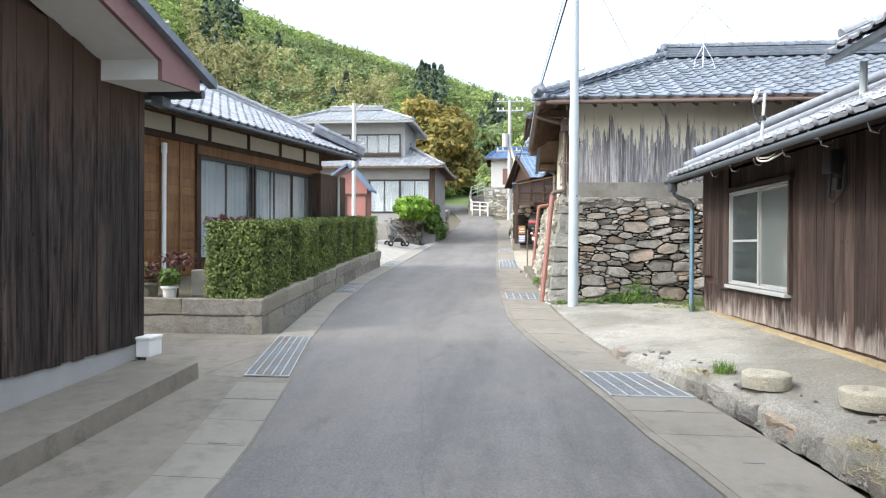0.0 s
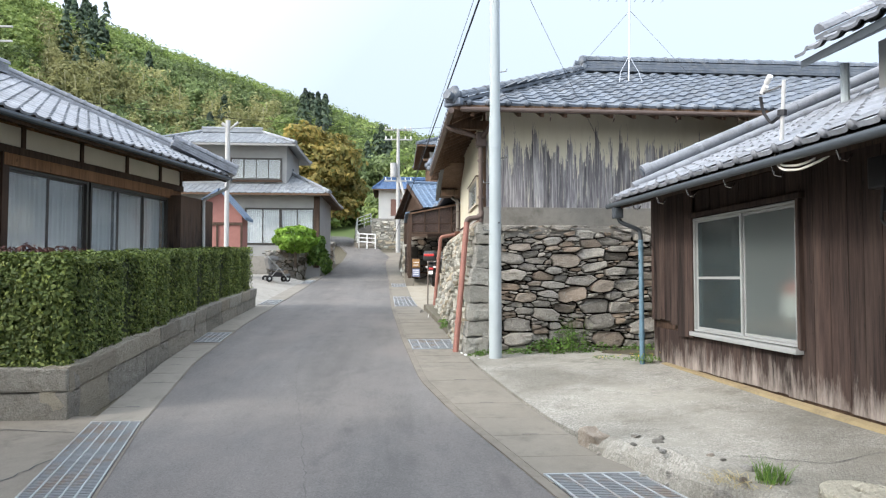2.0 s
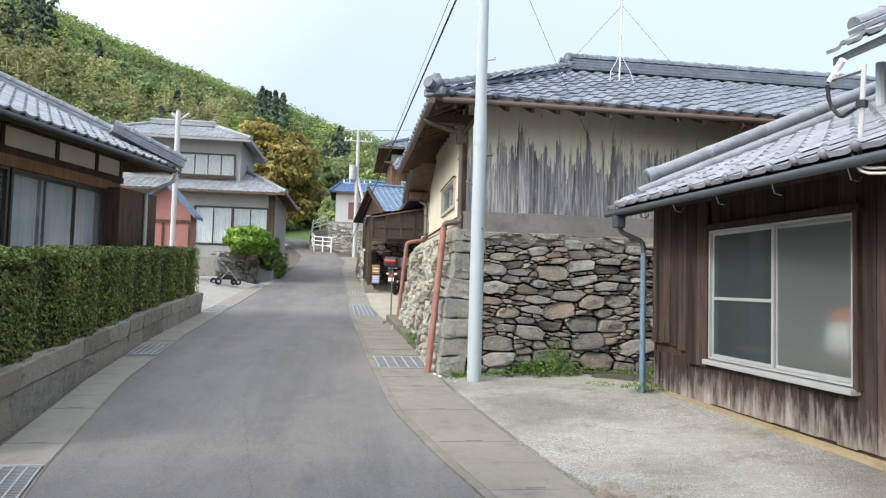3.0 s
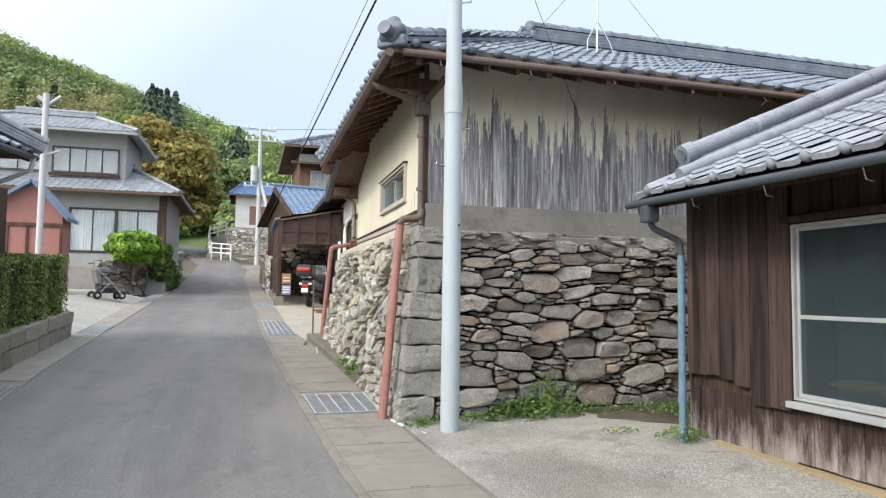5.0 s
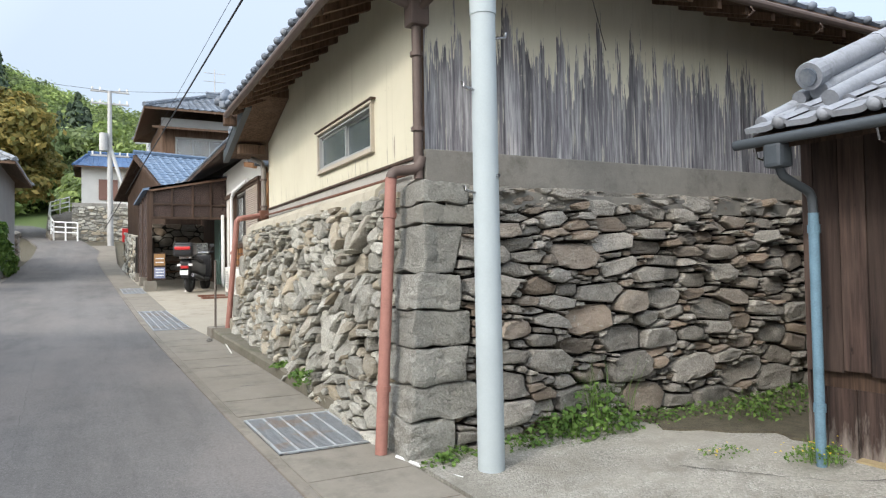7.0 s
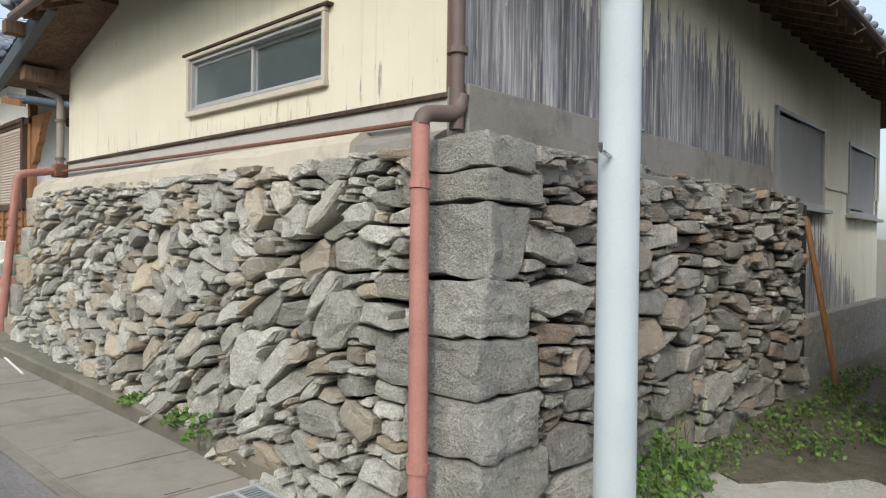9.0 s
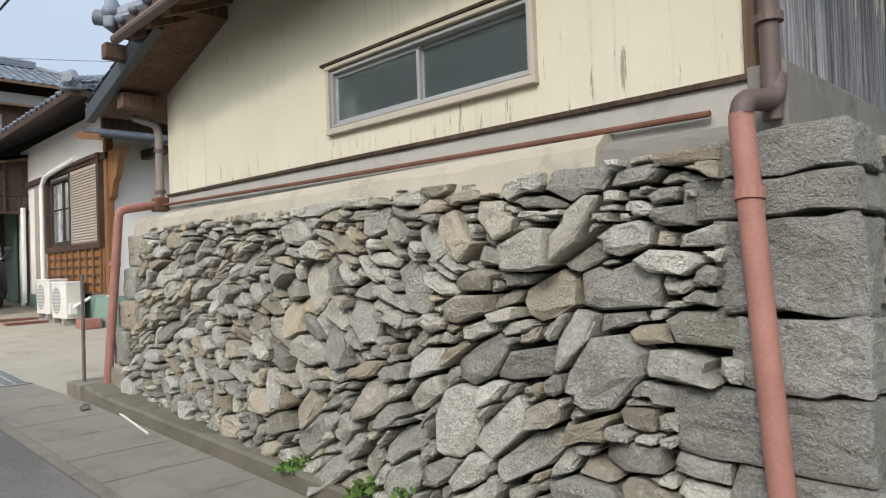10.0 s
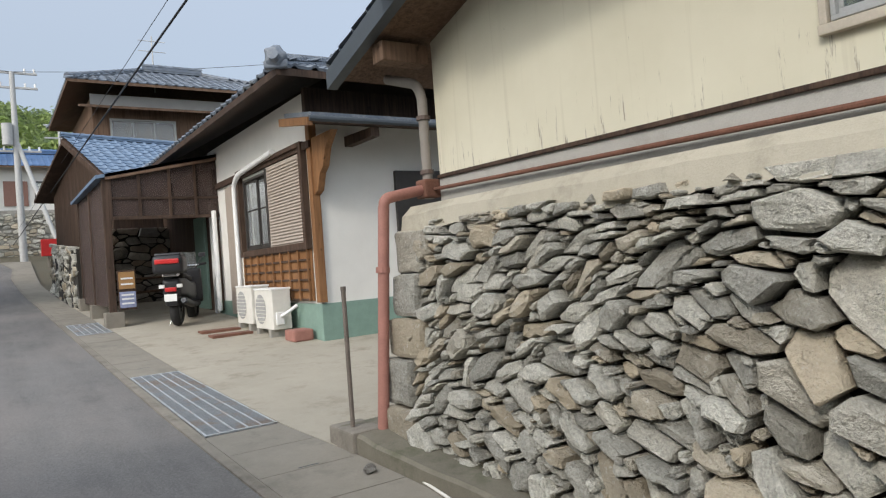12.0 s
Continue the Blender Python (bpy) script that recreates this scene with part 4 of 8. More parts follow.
    while z < WALL_TOP - 0.1:
        h = random.uniform(0.2, 0.34)
        f = (z + h / 2 - 0.9) / 1.6
        x0 = 0.55 + 0.27 * f
        bm = block((x0, y + (0.0, 0.12)[k % 2], z), (x0 + 0.45, 18.03, z + h - 0.012), 0.03)
        bmesh.ops.subdivide_edges(bm, edges=[e for e in bm.edges if e.calc_length() > 0.12], cuts=2, use_grid_fill=True)
        for q in bm.verts:
            q.co += noise.noise_vector(q.co * 8.0) * 0.02
        part("corner_block", bm, STONE_S, corner)
        z += h
        k += 1
    # mortar cap along the top
    cap = bmesh.new()
    n = 60
    rows = []
    for k in range(n + 1):
        y = 12.95 + 5.07 * k / n
        t = 0.05 * noise.noise(Vector((y * 1.7, 0, 0))) + 0.02 * noise.noise(Vector((y * 7, 3, 0)))
        rows.append([cap.verts.new(p) for p in ((0.835 + t * 0.4, y, 2.37 + 1.6 * t - 0.07 * max(0, noise.noise(Vector((y * 4.5, 9, 0))))), (0.86 + t * 0.3, y, 2.50 + t * 0.5), (0.93, y, 2.56), (1.02, y, 2.57), (1.02, y, 2.3))])
    for a, b in zip(rows, rows[1:]):
        for k in range(4):
            cap.faces.new((a[k], b[k], b[k + 1], a[k + 1]))
    cap.faces.new(rows[0])
    part("mortar_cap", cap, MORTAR, west, "crumbling pale mortar capping")
    cap = bmesh.new()
    rows = []
    for k in range(17):
        y = 12.36 + 0.62 * k / 16
        t = 0.02 * noise.noise(Vector((y * 6, 4, 0))) + 0.012 * noise.noise(Vector((y * 17, 8, 0)))
        rows.append([cap.verts.new(p) for p in ((0.86 + t, y, 2.38 + t), (0.88 + t, y, 2.475 + t), (0.95, y, 2.515 + t), (1.03, y, 2.53), (1.03, y, 2.3))])
    for a, b in zip(rows, rows[1:]):
        for k in range(4):
            cap.faces.new((a[k], b[k], b[k + 1], a[k + 1]))
    cap.faces.new(rows[0])
    part("mortar_cap", cap, PLINTH, west, "dirty grey mortar at the corner")
    cap = bmesh.new()
    rows = []
    for k in range(n + 1):
        x = 1.02 + 4.7 * k / n
        t = 0.03 * noise.noise(Vector((x * 2.7, 5, 0)))
        rows.append([cap.verts.new(p) for p in ((x, 12.04 + t, 2.28), (x, 12.03 + t, 2.40 + t), (x, 12.10, 2.44), (x, 12.30, 2.45))])
    for a, b in zip(rows, rows[1:]):
        for k in range(3):
            cap.faces.new((a[k], a[k + 1], b[k + 1], b[k]))
    part("mortar_cap", cap, PLINTH, wall, "grey mortar capping")
    # low kerb at the foot of the west wall
    v, f = [], []
    n = 30
    for k in range(n + 1):
        y = 13.2 + 5.05 * k / n
        x = float(np.interp(y, (13.2, 14.0, 18.25), (0.60, 0.565, 0.335)))
        z = lie(y) + 0.02 * (y > 17.9)
        t = 0.012 * noise.noise(Vector((y * 3, 0, 0)))
        v += [(x + t, y, z - 0.1), (x + t, y, z + 0.10), (x + 0.02 + t, y, z + 0.118), (x + 0.33, y, z + 0.125), (x + 0.33, y, z - 0.1)]
    for k in range(n):
        for j in range(4):
            p = k * 5 + j
            f.append((p, p + 5, p + 6, p + 1))
    f += [(0, 1, 2, 3, 4), tuple(n * 5 + k for k in (4, 3, 2, 1, 0))]
    tagged(raw("kerb", v, f, CONC_G), "low dark concrete kerb with green blotches under the stone wall", "kerb", "", "structure")


# ---- house on the stone wall ----
def build_main_house():
    h = thing("house_on_wall", (4, 15, 2.4), "cream weatherboarded house with grey tiled hip roof standing on stone wall", "house", "", "structure")
    part("wall", block((1.0, 12.36, 2.5), (11.0, 12.6, 4.30)), PLASTER_G, h)
    part("wall", block((1.0, 12.6, 2.5), (1.15, 17.95, 2.66)), PLINTH, h)
    # west wall with its window opening
    w0, w1, b0, b1 = 13.39, 15.10, 2.915, 3.29
    bm = bmesh.new()
    block((0.99, 12.34, 2.70), (1.2, w0, 4.24), 0, bm)
    block((0.99, w1, 2.70), (1.2, 17.95, 4.24), 0, bm)
    block((0.99, w0, 2.70), (1.2, w1, b0), 0, bm)
    block((0.99, w0, b1), (1.2, w1, 4.24), 0, bm)
    part("wall", bm, CREAM, h, "cream painted wall with drip stains")
    part("wall", block((1.2, 17.77, 0.5), (11.0, 17.93, 3.75)), PLASTER_G, h)
    part("wall", block((10.8, 12.6, 0.3), (11.0, 17.42, 4.0)), PLASTER_G, h)
    part("flashing", block((0.965, 12.34, 2.675), (1.01, 17.95, 2.70), 0.004), WOOD_D, h)
    part("plinth", block((0.985, 12.34, 2.5), (1.1, 17.95, 2.675)), CONC_P, h, "grey concrete plinth")
    part("plinth", block((0.96, 12.22, 2.42), (5.35, 12.36, 2.72), 0.01), PLINTH, h)
    window(h, on_west(0.975, w1, b0), w1 - w0, b1 - b0, ALU_L, 2, 0.1, sill=False, glass=(FROST_D, FROST_D), edge=0.02, rail=0.026)
    bm = bmesh.new()
    for lo, hi in (((0.95, w0 - 0.04, b0 - 0.05), (1.0, w1 + 0.04, b0 - 0.01)), ((0.95, w0 - 0.04, b1 + 0.01), (1.0, w1 + 0.04, b1 + 0.035)), ((0.955, w0 - 0.035, b0 - 0.01), (1.0, w0 - 0.005, b1 + 0.01)), ((0.955, w1 + 0.005, b0 - 0.01), (1.0, w1 + 0.035, b1 + 0.01))):
        block(lo, hi, 0.005, bm)
    part("window_trim", bm, TRIM, h, "beige painted window trim")
    part("window_hood", block((0.94, w0 - 0.08, b1 + 0.037), (1.0, w1 + 0.08, b1 + 0.055), 0.004), WOOD_D, h)
    # the west wall runs a little out of square and climbs northward
    for ob in h.children_recursive:
        if max(q.co.x for q in ob.data.vertices) < 1.7 and ob.name.split(".")[0] != "roof_tile":
            for q in ob.data.vertices:
                d = max(0.0, q.co.y - 12.35)
                q.co.x += 0.030 * d
                q.co.z += 0.015 * d
    random.seed(21)
    boards(h, PEEL, 1.0, 11.0, 2.72, 4.28, lambda u, o: (u, 12.36 - o, 0), 0.125, 0.02, jitter=0.0015, seam=0.0006, cuts=((5.9, 7.8, 2.45, 3.42), (9.0, 10.6, 2.45, 3.42)))
    boards(h, PEEL, 5.4, 11.0, 1.2, 2.72, lambda u, o: (u, 12.38 - o, 0), 0.125, 0.02, cuts=((5.9, 7.8, 2.45, 3.42), (9.0, 10.6, 2.45, 3.42)))
    # stone carried on below the boards; its dark tone also holds the recess's shade
    part("plinth", block((5.4, 12.2, 0.3), (11, 12.5, 1.22), 0.01), STONE_F, h, "stone base under the boards, dark for the shaded recess")
    for x in (5.9, 9.0):
        window(h, on_south(x, 12.33, 2.45), 1.85, 0.97, ALU, 2, 0.1)
    part("corner_board", block((0.965, 12.325, 2.70), (1.01, 12.37, 4.2), 0.005), EAVE_WOOD, h)
    # roof
    hip_roof(h, 0.45, 12.0, 11.57, 17.3, 4.07, 1.45, 3.15, 10.2, 14.7, TILE, single=(150, 60), thick=0.06)
    eave_caps(h, (0.45, 11.55, 4.10), (1, 0, 0), 42, 0.27, TILE, 0.82)
    eave_caps(h, (0.43, 17.3, 4.10), (0, -1, 0), 21, 0.27, TILE, 0.82)
    # rafters under the west and south eaves
    part("rear_roof", prism([(16.6, 4.12), (18.55, 3.60), (18.55, 3.70), (16.6, 4.24)], 0.70, 6.0, "x"), EAVE_WOOD, h, "brown boarded underside of the rear roof")
    part("verge_board", prism([(16.9, 4.02), (18.62, 3.54), (18.62, 3.68), (16.9, 4.18)], 0.62, 0.70, "x"), GUTTER, h)
    slope(h, (0.62, 18.6, 3.70), (1, 0, 0), (0, -1.95, 0.53), 19, 8, 0.27, 0.24, TILE)
    part("purlin_end", block((0.72, 17.9, 3.58), (1.1, 18.05, 3.72), 0.01), EAVE_WOOD, h)
    for k in range(17):
        y = 11.75 + k * 0.33
        part("rafter", prism([(0.48, 3.93), (1.05, 4.18), (1.05, 4.25), (0.48, 4.00)], y, y + 0.05, "y"), EAVE_WOOD, h)
    for k in range(30):
        x = 0.7 + k * 0.33
        bm = prism([(11.62, 3.93), (12.36, 4.23), (12.36, 4.30), (11.62, 4.00)], x, x + 0.05, "x")
        part("rafter", bm, EAVE_WOOD, h)
    for y in (12.3, 17.5):
        part("purlin_end", block((0.45, y, 3.90), (1.1, y + 0.12, 4.03), 0.008), EAVE_WOOD, h)
    # south gutter with hooks, and the pipes at the corner
    g = thing("roof_gutter", (3, 11.5, 4.1), "thin brown half-round gutter under the tiled eaves", "gutter", "", "")
    part("trough", tube([(0.55, 11.52, 4.00), (12.0, 11.52, 3.97)], 0.034, 10), BROWN_PIPE, g)
    part("trough", tube([(0.42, 11.5, 3.98), (0.42, 17.2, 3.96)], 0.040, 10), BROWN_PIPE, g)
    for k in range(11):
        x = 0.9 + k * 0.9
        part("hook", tube([(x, 11.52, 3.95), (x, 11.48, 3.90), (x + 0.01, 11.56, 3.87)], 0.008, 6), BROWN_PIPE, g)
    d = thing("downpipe", (0.95, 12.2, 2.6), "brown rainwater downpipe at the house corner", "pipe", "", "")
    part("pipe", tube(bend([(0.43, 12.3, 3.95), (0.45, 12.28, 3.90), (0.92, 12.26, 3.76), (0.92, 12.26, 2.5)], 0.06), 0.035, 12), BROWN_PIPE, d, smooth=True)
    part("pipe", tube(bend([(1.06, 11.55, 3.96), (1.03, 11.9, 3.88), (0.93, 12.25, 3.74)], 0.05), 0.032, 10), BROWN_PIPE, d, smooth=True)
    part("hopper", block((0.85, 12.19, 3.62), (1.0, 12.33, 3.84), 0.02), BROWN_PIPE, d)
    for z in (2.85, 3.4):
        part("bracket", tube([(0.92, 12.26, z), (0.92, 12.26, z + 0.03)], 0.05, 12), BROWN_PIPE, d)
    d = thing("downpipe", (0.9, 17.7, 2.6), "dull brown rainwater pipe at the far house corner", "pipe", "", "")
    part("pipe", tube(bend([(1.00, 18.35, 3.58), (1.09, 18.08, 3.48), (1.10, 18.03, 3.38), (1.10, 18.03, 2.62)], 0.05), 0.038, 12), TAUPE, d, smooth=True)
    for z in (2.8, 3.2):
        part("bracket", tube([(1.10, 18.03, z), (1.10, 18.03, z + 0.03)], 0.052, 12), BROWN_PIPE, d)
    # terracotta drain pipes down the stone face
    r = thing("drain_pipe", (0.52, 12.1, 0.6), "terracotta coloured drain pipe against the stone wall", "pipe", "drain pipes on the stone wall", "")
    part("pipe", tube(bend([(0.715, 12.29, 2.50), (0.712, 12.29, 2.47), (0.53, 12.10, 0.6)], 0.03), 0.042, 14), RED_PIPE, r, smooth=True)
    part("elbow", tube(bend([(0.712, 12.29, 2.44), (0.715, 12.29, 2.55), (0.92, 12.25, 2.57), (0.94, 12.25, 2.66)], 0.06), 0.039, 14), BROWN_PIPE, r, "dark brown elbow", smooth=True)
    for f in (0.22, 0.86):
        p = Vector((0.53, 12.10, 0.6)).lerp(Vector((0.712, 12.29, 2.47)), f)
        part("collar", tube([p, p + Vector((0.004, 0.001, 0.04))], 0.05, 14), RED_PIPE, r)
    r = thing("drain_pipe", (0.55, 17.97, 1.0), "terracotta coloured drain pipe against the stone wall", "pipe", "drain pipes on the stone wall", "")
    part("pipe", tube(bend([(1.08, 18.03, 2.69), (0.70, 18.0, 2.62), (0.555, 17.98, 1.0)], 0.06), 0.04, 14), RED_PIPE, r, smooth=True)
    part("junction", block((1.03, 17.96, 2.62), (1.17, 18.1, 2.76), 0.02), RUST, r, "rusty junction box")
    part("collar", tube([(0.648, 17.995, 2.1), (0.652, 17.995, 2.14)], 0.05, 12), RED_PIPE, r)
    part("cross_pipe", tube([(0.955, 12.5, 2.572), (1.03, 15.2, 2.62), (1.105, 17.95, 2.68)], 0.014, 8), RUST, r, "thin rusty pipe along the wall top")


# ---- brown wooden house ----
def build_brown_house():
    h = thing("brown_house", (4, 6, 0.6), "single-storey dark brown boarded house with silver-grey tiled roof", "house", "", "structure")
    x, y1, ex = 3.0, 10.62, 2.40
    w0, w1, b0, b1 = 7.68, 9.5, 1.10, 2.32
    bm = bmesh.new()
    for a, b, lo, hi in ((-4, w0, 0.62, 2.6), (w1, y1, 0.62, 2.6), (w0, w1, 0.62, b0), (w0, w1, b1, 2.6)):
        block((x + 0.025, a, lo), (x + 0.15, b, hi), 0, bm)
    for a, d in ((y1 - 0.12, 0.05), (-4.1, 0.34)):
        prism([(x + 0.15, 0.62), (9.2, 0.62), (9.2, 3.15 - d), (6.6, 4.3 - d), (x + 0.15, 2.72 - d)], a, a + 0.12, "y", bm)
    block((9.0, -4, 0.62), (9.2, y1 - 0.12, 2.9), 0, bm)
    part("wall", bm, WOOD_D, h)
    random.seed(31)
    boards(h, BROWN_BOARD, -4, w1 + 0.02, 0.68, 2.62, lambda u, o: (x + 0.02 - o, u, 0), 0.19, 0.016, cuts=((w0, w1, b0, b1),))
    boards(h, BROWN_BOARD, w1 + 0.02, y1, 0.64, 1.06, lambda u, o: (x + 0.03 - o, u, 0), 0.19, 0.016)
    boards(h, BROWN_BOARD, w1 + 0.02, y1, 1.04, 2.70, lambda u, o: (x - 0.012 - o, u, 0), 0.17, 0.02, foot=lambda u: float(np.interp(u, (9.85, 10.0, 10.25, 10.45), (-0.02, 0.10, 0.15, 0.13))))
    for k in range(24):
        u = x + 0.175 * k
        boards(h, BROWN_BOARD, u, u + 0.175, 0.64, 2.42 + 0.426 * (u - ex), lambda u, o: (u, y1 + o, 0), 0.2, 0.02)
    v = [(x - 0.07, -4, 0.3), (x - 0.07, y1 - 0.3, 0.3), (x - 0.05, y1 - 0.3, 0.65), (x - 0.05, -4, 0.60), (x + 0.1, -4, 0.3), (x + 0.1, y1 - 0.3, 0.3), (x + 0.1, y1 - 0.3, 0.67), (x + 0.1, -4, 0.62)]
    raw("footing", v, [(0, 1, 2, 3), (4, 7, 6, 5), (3, 2, 6, 7), (1, 5, 6, 2), (0, 3, 7, 4)], OCHRE, h, "yellowish mortar footing")
    window(h, on_west(x - 0.03, w1, b0), w1 - w0, b1 - b0, ALU_L, 2, 0.1, bars=(0.47,), bar_panes=1, glass=(FROST_B, FROST), edge=0.02, rail=0.028, sill=False)
    part("window_sill", block((x - 0.075, w0 - 0.03, b0 - 0.055), (x + 0.02, w1 + 0.03, b0 - 0.008), 0.008), ALU_L, h, "pale aluminium sill")
    part("window_trim", block((x - 0.045, w1 + 0.004, b0 - 0.06), (x + 0.01, w1 + 0.10, b1 + 0.02), 0.006), BROWN_BOARD, h, "weathered board beside the window")
    part("window_trim", block((x - 0.04, w0 - 0.05, b0 - 0.02), (x + 0.01, w0 - 0.004, b1 + 0.02), 0.006), BROWN_BOARD, h)
    part("window_hood", block((x - 0.05, w0 - 0.08, b1 + 0.01), (x + 0.02, w1 + 0.08, b1 + 0.06), 0.006), BROWN_BOARD, h)
    # the street wall stands a little out of line with the lane
    for ob in h.children_recursive:
        for q in ob.data.vertices:
            if q.co.x < 3.8:
                q.co.x -= 0.032 * (q.co.y - 7.7)
    # roof: one slope over the street, its verge at the north end
    ex, ez, top = 2.40, 2.62, (6.6, 4.41)
    run = Vector((top[0] - ex, 0, top[1] - ez))
    yv = 10.60
    v = [(ex, -4, ez), (ex, yv, ez), (top[0], yv, top[1]), (top[0], -4, top[1])]
    v += [(p[0], p[1], p[2] - 0.10) for p in v] + [(9.5, yv, 3.2), (9.5, -4, 3.2)]
    raw("roof_deck", v, [(0, 3, 2, 1), (4, 5, 6, 7), (0, 1, 5, 4), (1, 2, 6, 5), (3, 7, 6, 2), (3, 2, 8, 9)], WOOD_D, h)
    slope(h, (9.55, -4, 3.2), (0, 1, 0), (-2.95, 0, 1.25), 55, 13, 0.27, 0.235, TILE_L)
    ridge(h, [(6.6, -4, 4.5), (6.6, yv, 4.5)], TILE_L, 0.09, 2, 0.3)
    slope(h, (ex - 0.06, yv, ez + 0.0), (0, -1, 0), run, 55, 19, 0.27, 0.235, TILE_L, None, 240)
    eave_caps(h, (ex - 0.05, yv, ez + 0.045), (0, -1, 0), 54, 0.27, TILE_L, 0.82)
    for s0, dy, dz, r in ((0.085, -0.17, 0.235, 0.070), (0.095, -0.17, 0.115, 0.062), (0.09, -0.05, 0.10, 0.045), (0.02, -0.44, 0.115, 0.050), (0.02, 0.0, 0.05, 0.045)):
        a, b = (Vector((ex, yv + dy, ez + dz)) + run * k for k in (s0, 1.0))
        roll = part("verge_roll", tube([a, b], r, 14), TILE_L, h, smooth=True)
        for k in range(1, 6):
            c = a.lerp(b, k / 6)
            part("joint", tube([c, c + run.normalized() * 0.05], r * 1.08, 14), TILE_L, roll)
    tip = Vector((ex, yv - 0.17, ez + 0.235)) + run * 0.085
    part("ridge_end", tube([tip - run.normalized() * 0.06, tip + run.normalized() * 0.05], 0.086, 18), TILE_L, h, "round ridge end tile")
    part("ridge_end", tube([tip - run.normalized() * 0.075, tip - run.normalized() * 0.055], 0.055, 18), TILE, h)
    # the old eaves sag towards the south
    for ob in h.children_recursive:
        if ob.name.split(".")[0] in ("roof_deck", "roof_tile", "roof_tiles", "ridge", "verge_roll", "joint", "ridge_end", "eave_cap"):
            if ob.name.startswith(("roof_tile", "eave_cap")) and ob.name.split(".")[0] != "roof_tiles":
                ob.matrix_basis.translation.z -= 0.018 * (10.6 - ob.matrix_basis.translation.y)
            else:
                for q in ob.data.vertices:
                    q.co.z -= 0.018 * (10.6 - q.co.y)
    # upper roof farther back on the same house
    v = [(4.0, 2, 4.0), (4.0, 9.2, 4.0), (8, 9.2, 5.9), (8, 2, 5.9)]
    v += [(p[0], p[1], p[2] - 0.08) for p in v]
    raw("roof_deck", v, [(0, 3, 2, 1), (4, 5, 6, 7), (0, 1, 5, 4), (1, 2, 6, 5), (3, 7, 6, 2), (0, 4, 7, 3)], GUTTER, h)
    part("upper_wall", prism([(4.5, 3.0), (10.5, 3.0), (10.5, 4.55), (8, 5.7), (4.5, 4.05)], 2.2, 8.7, "y"), PLASTER_G, h)
    part("upper_wall", block((9.25, 2.2, 0.6), (10.5, 8.7, 3.0)), PLASTER_G, h)
    v = [(8, 2, 5.9), (8, 9.2, 5.9), (11, 9.2, 4.5), (11, 2, 4.5)]
    v += [(p[0], p[1], p[2] - 0.14) for p in v]
    raw("roof_deck", v, [(0, 3, 2, 1), (4, 5, 6, 7), (0, 1, 5, 4), (1, 2, 6, 5), (3, 7, 6, 2), (0, 4, 7, 3)], WOOD_D, h)
    slope(h, (11.05, 2, 4.52), (0, 1, 0), (-3.05, 0, 1.42), 26, 14, 0.27, 0.24, TILE_L)
    ridge(h, [(8, 2, 5.97), (8, 9.2, 5.97)], TILE_L, 0.1, 3, 0.3)
    slope(h, (3.94, 9.2, 4.02), (0, -1, 0), (4, 0, 1.9), 26, 18, 0.27, 0.24, TILE_L)
    ridge(h, [(4.2, 9.12, 4.22), (8, 9.12, 6.0)], TILE_L, 0.09, 2, 0.3, "verge_ridge")
    part("post", tube([(4.42, 9.1, 3.4), (4.42, 9.1, 3.95)], 0.045, 10), POLE, h)
    g = thing("roof_gutter", (2.35, 5, 2.5), "dark half-round gutter with scrolled hooks under the silver tiles", "gutter", "", "")
    part("trough", tube([(2.34, -4, 2.31), (2.34, 10.68, 2.57)], 0.032, 12), GUTTER, g, smooth=True)
    for k in range(14):
        y = 1.2 + 0.72 * k
        z = 2.57 - 0.018 * (10.6 - y)
        part("hook", tube([(2.36, y, z - 0.03), (2.38, y, z - 0.09), (2.43, y, z - 0.10), (2.46, y, z - 0.06)], 0.007, 6), CHROME, g)
    d = thing("downpipe", (2.66, 10.4, 0.66), "blue-grey rainwater pipe standing beside the brown house", "pipe", "", "")
    part("hopper", block((2.32, 10.36, 2.40), (2.44, 10.48, 2.55), 0.025), GUTTER, d)
    part("pipe", tube(bend([(2.66, 10.40, 2.14), (2.66, 10.40, 0.62)], 0.06), 0.030, 12), BLUE_PIPE, d, smooth=True)
    part("elbow", tube(bend([(2.39, 10.42, 2.46), (2.40, 10.42, 2.36), (2.65, 10.40, 2.26), (2.66, 10.40, 2.12)], 0.05), 0.027, 12), GUTTER, d, "dark swan-neck bend", smooth=True)
    for z in (0.95, 2.02):
        part("collar", tube([(2.66, 10.40, z), (2.66, 10.40, z + 0.05)], 0.036, 12), BLUE_PIPE, d)
    # insulator post on the roof and cables in loops
    e = thing("service_mast", (2.45, 6.95, 2.6), "short weathered service mast with porcelain insulators on the roof", "mast", "", "")
    part("mast", tube([(2.42, 6.95, 2.46), (2.46, 6.95, 3.10)], 0.015, 8), CONC_POLE, e)
    part("clamp", tube([(2.44, 6.95, 2.84), (2.443, 6.95, 2.88)], 0.034, 8), BLACK, e)
    for y, z in ((7.22, 3.08), (7.16, 3.14)):
        part("insulator", tube([(2.45, y, z), (2.45, y - 0.05, z + 0.04)], 0.022, 10), WHITE, e)
    part("bracket", tube([(2.45, 6.95, 3.06), (2.45, 7.25, 3.08)], 0.012, 8), CHROME, e)
    part("wire", tube(bend([(2.45, 7.25, 3.06), (2.47, 7.26, 2.95), (2.5, 7.2, 2.84), (2.45, 6.97, 2.86)], 0.05), 0.012, 6), CABLE, e)
    c = thing("cable", (2.40, 6.8, 2.5), "pale looped service cable under the eaves", "cable", "", "")
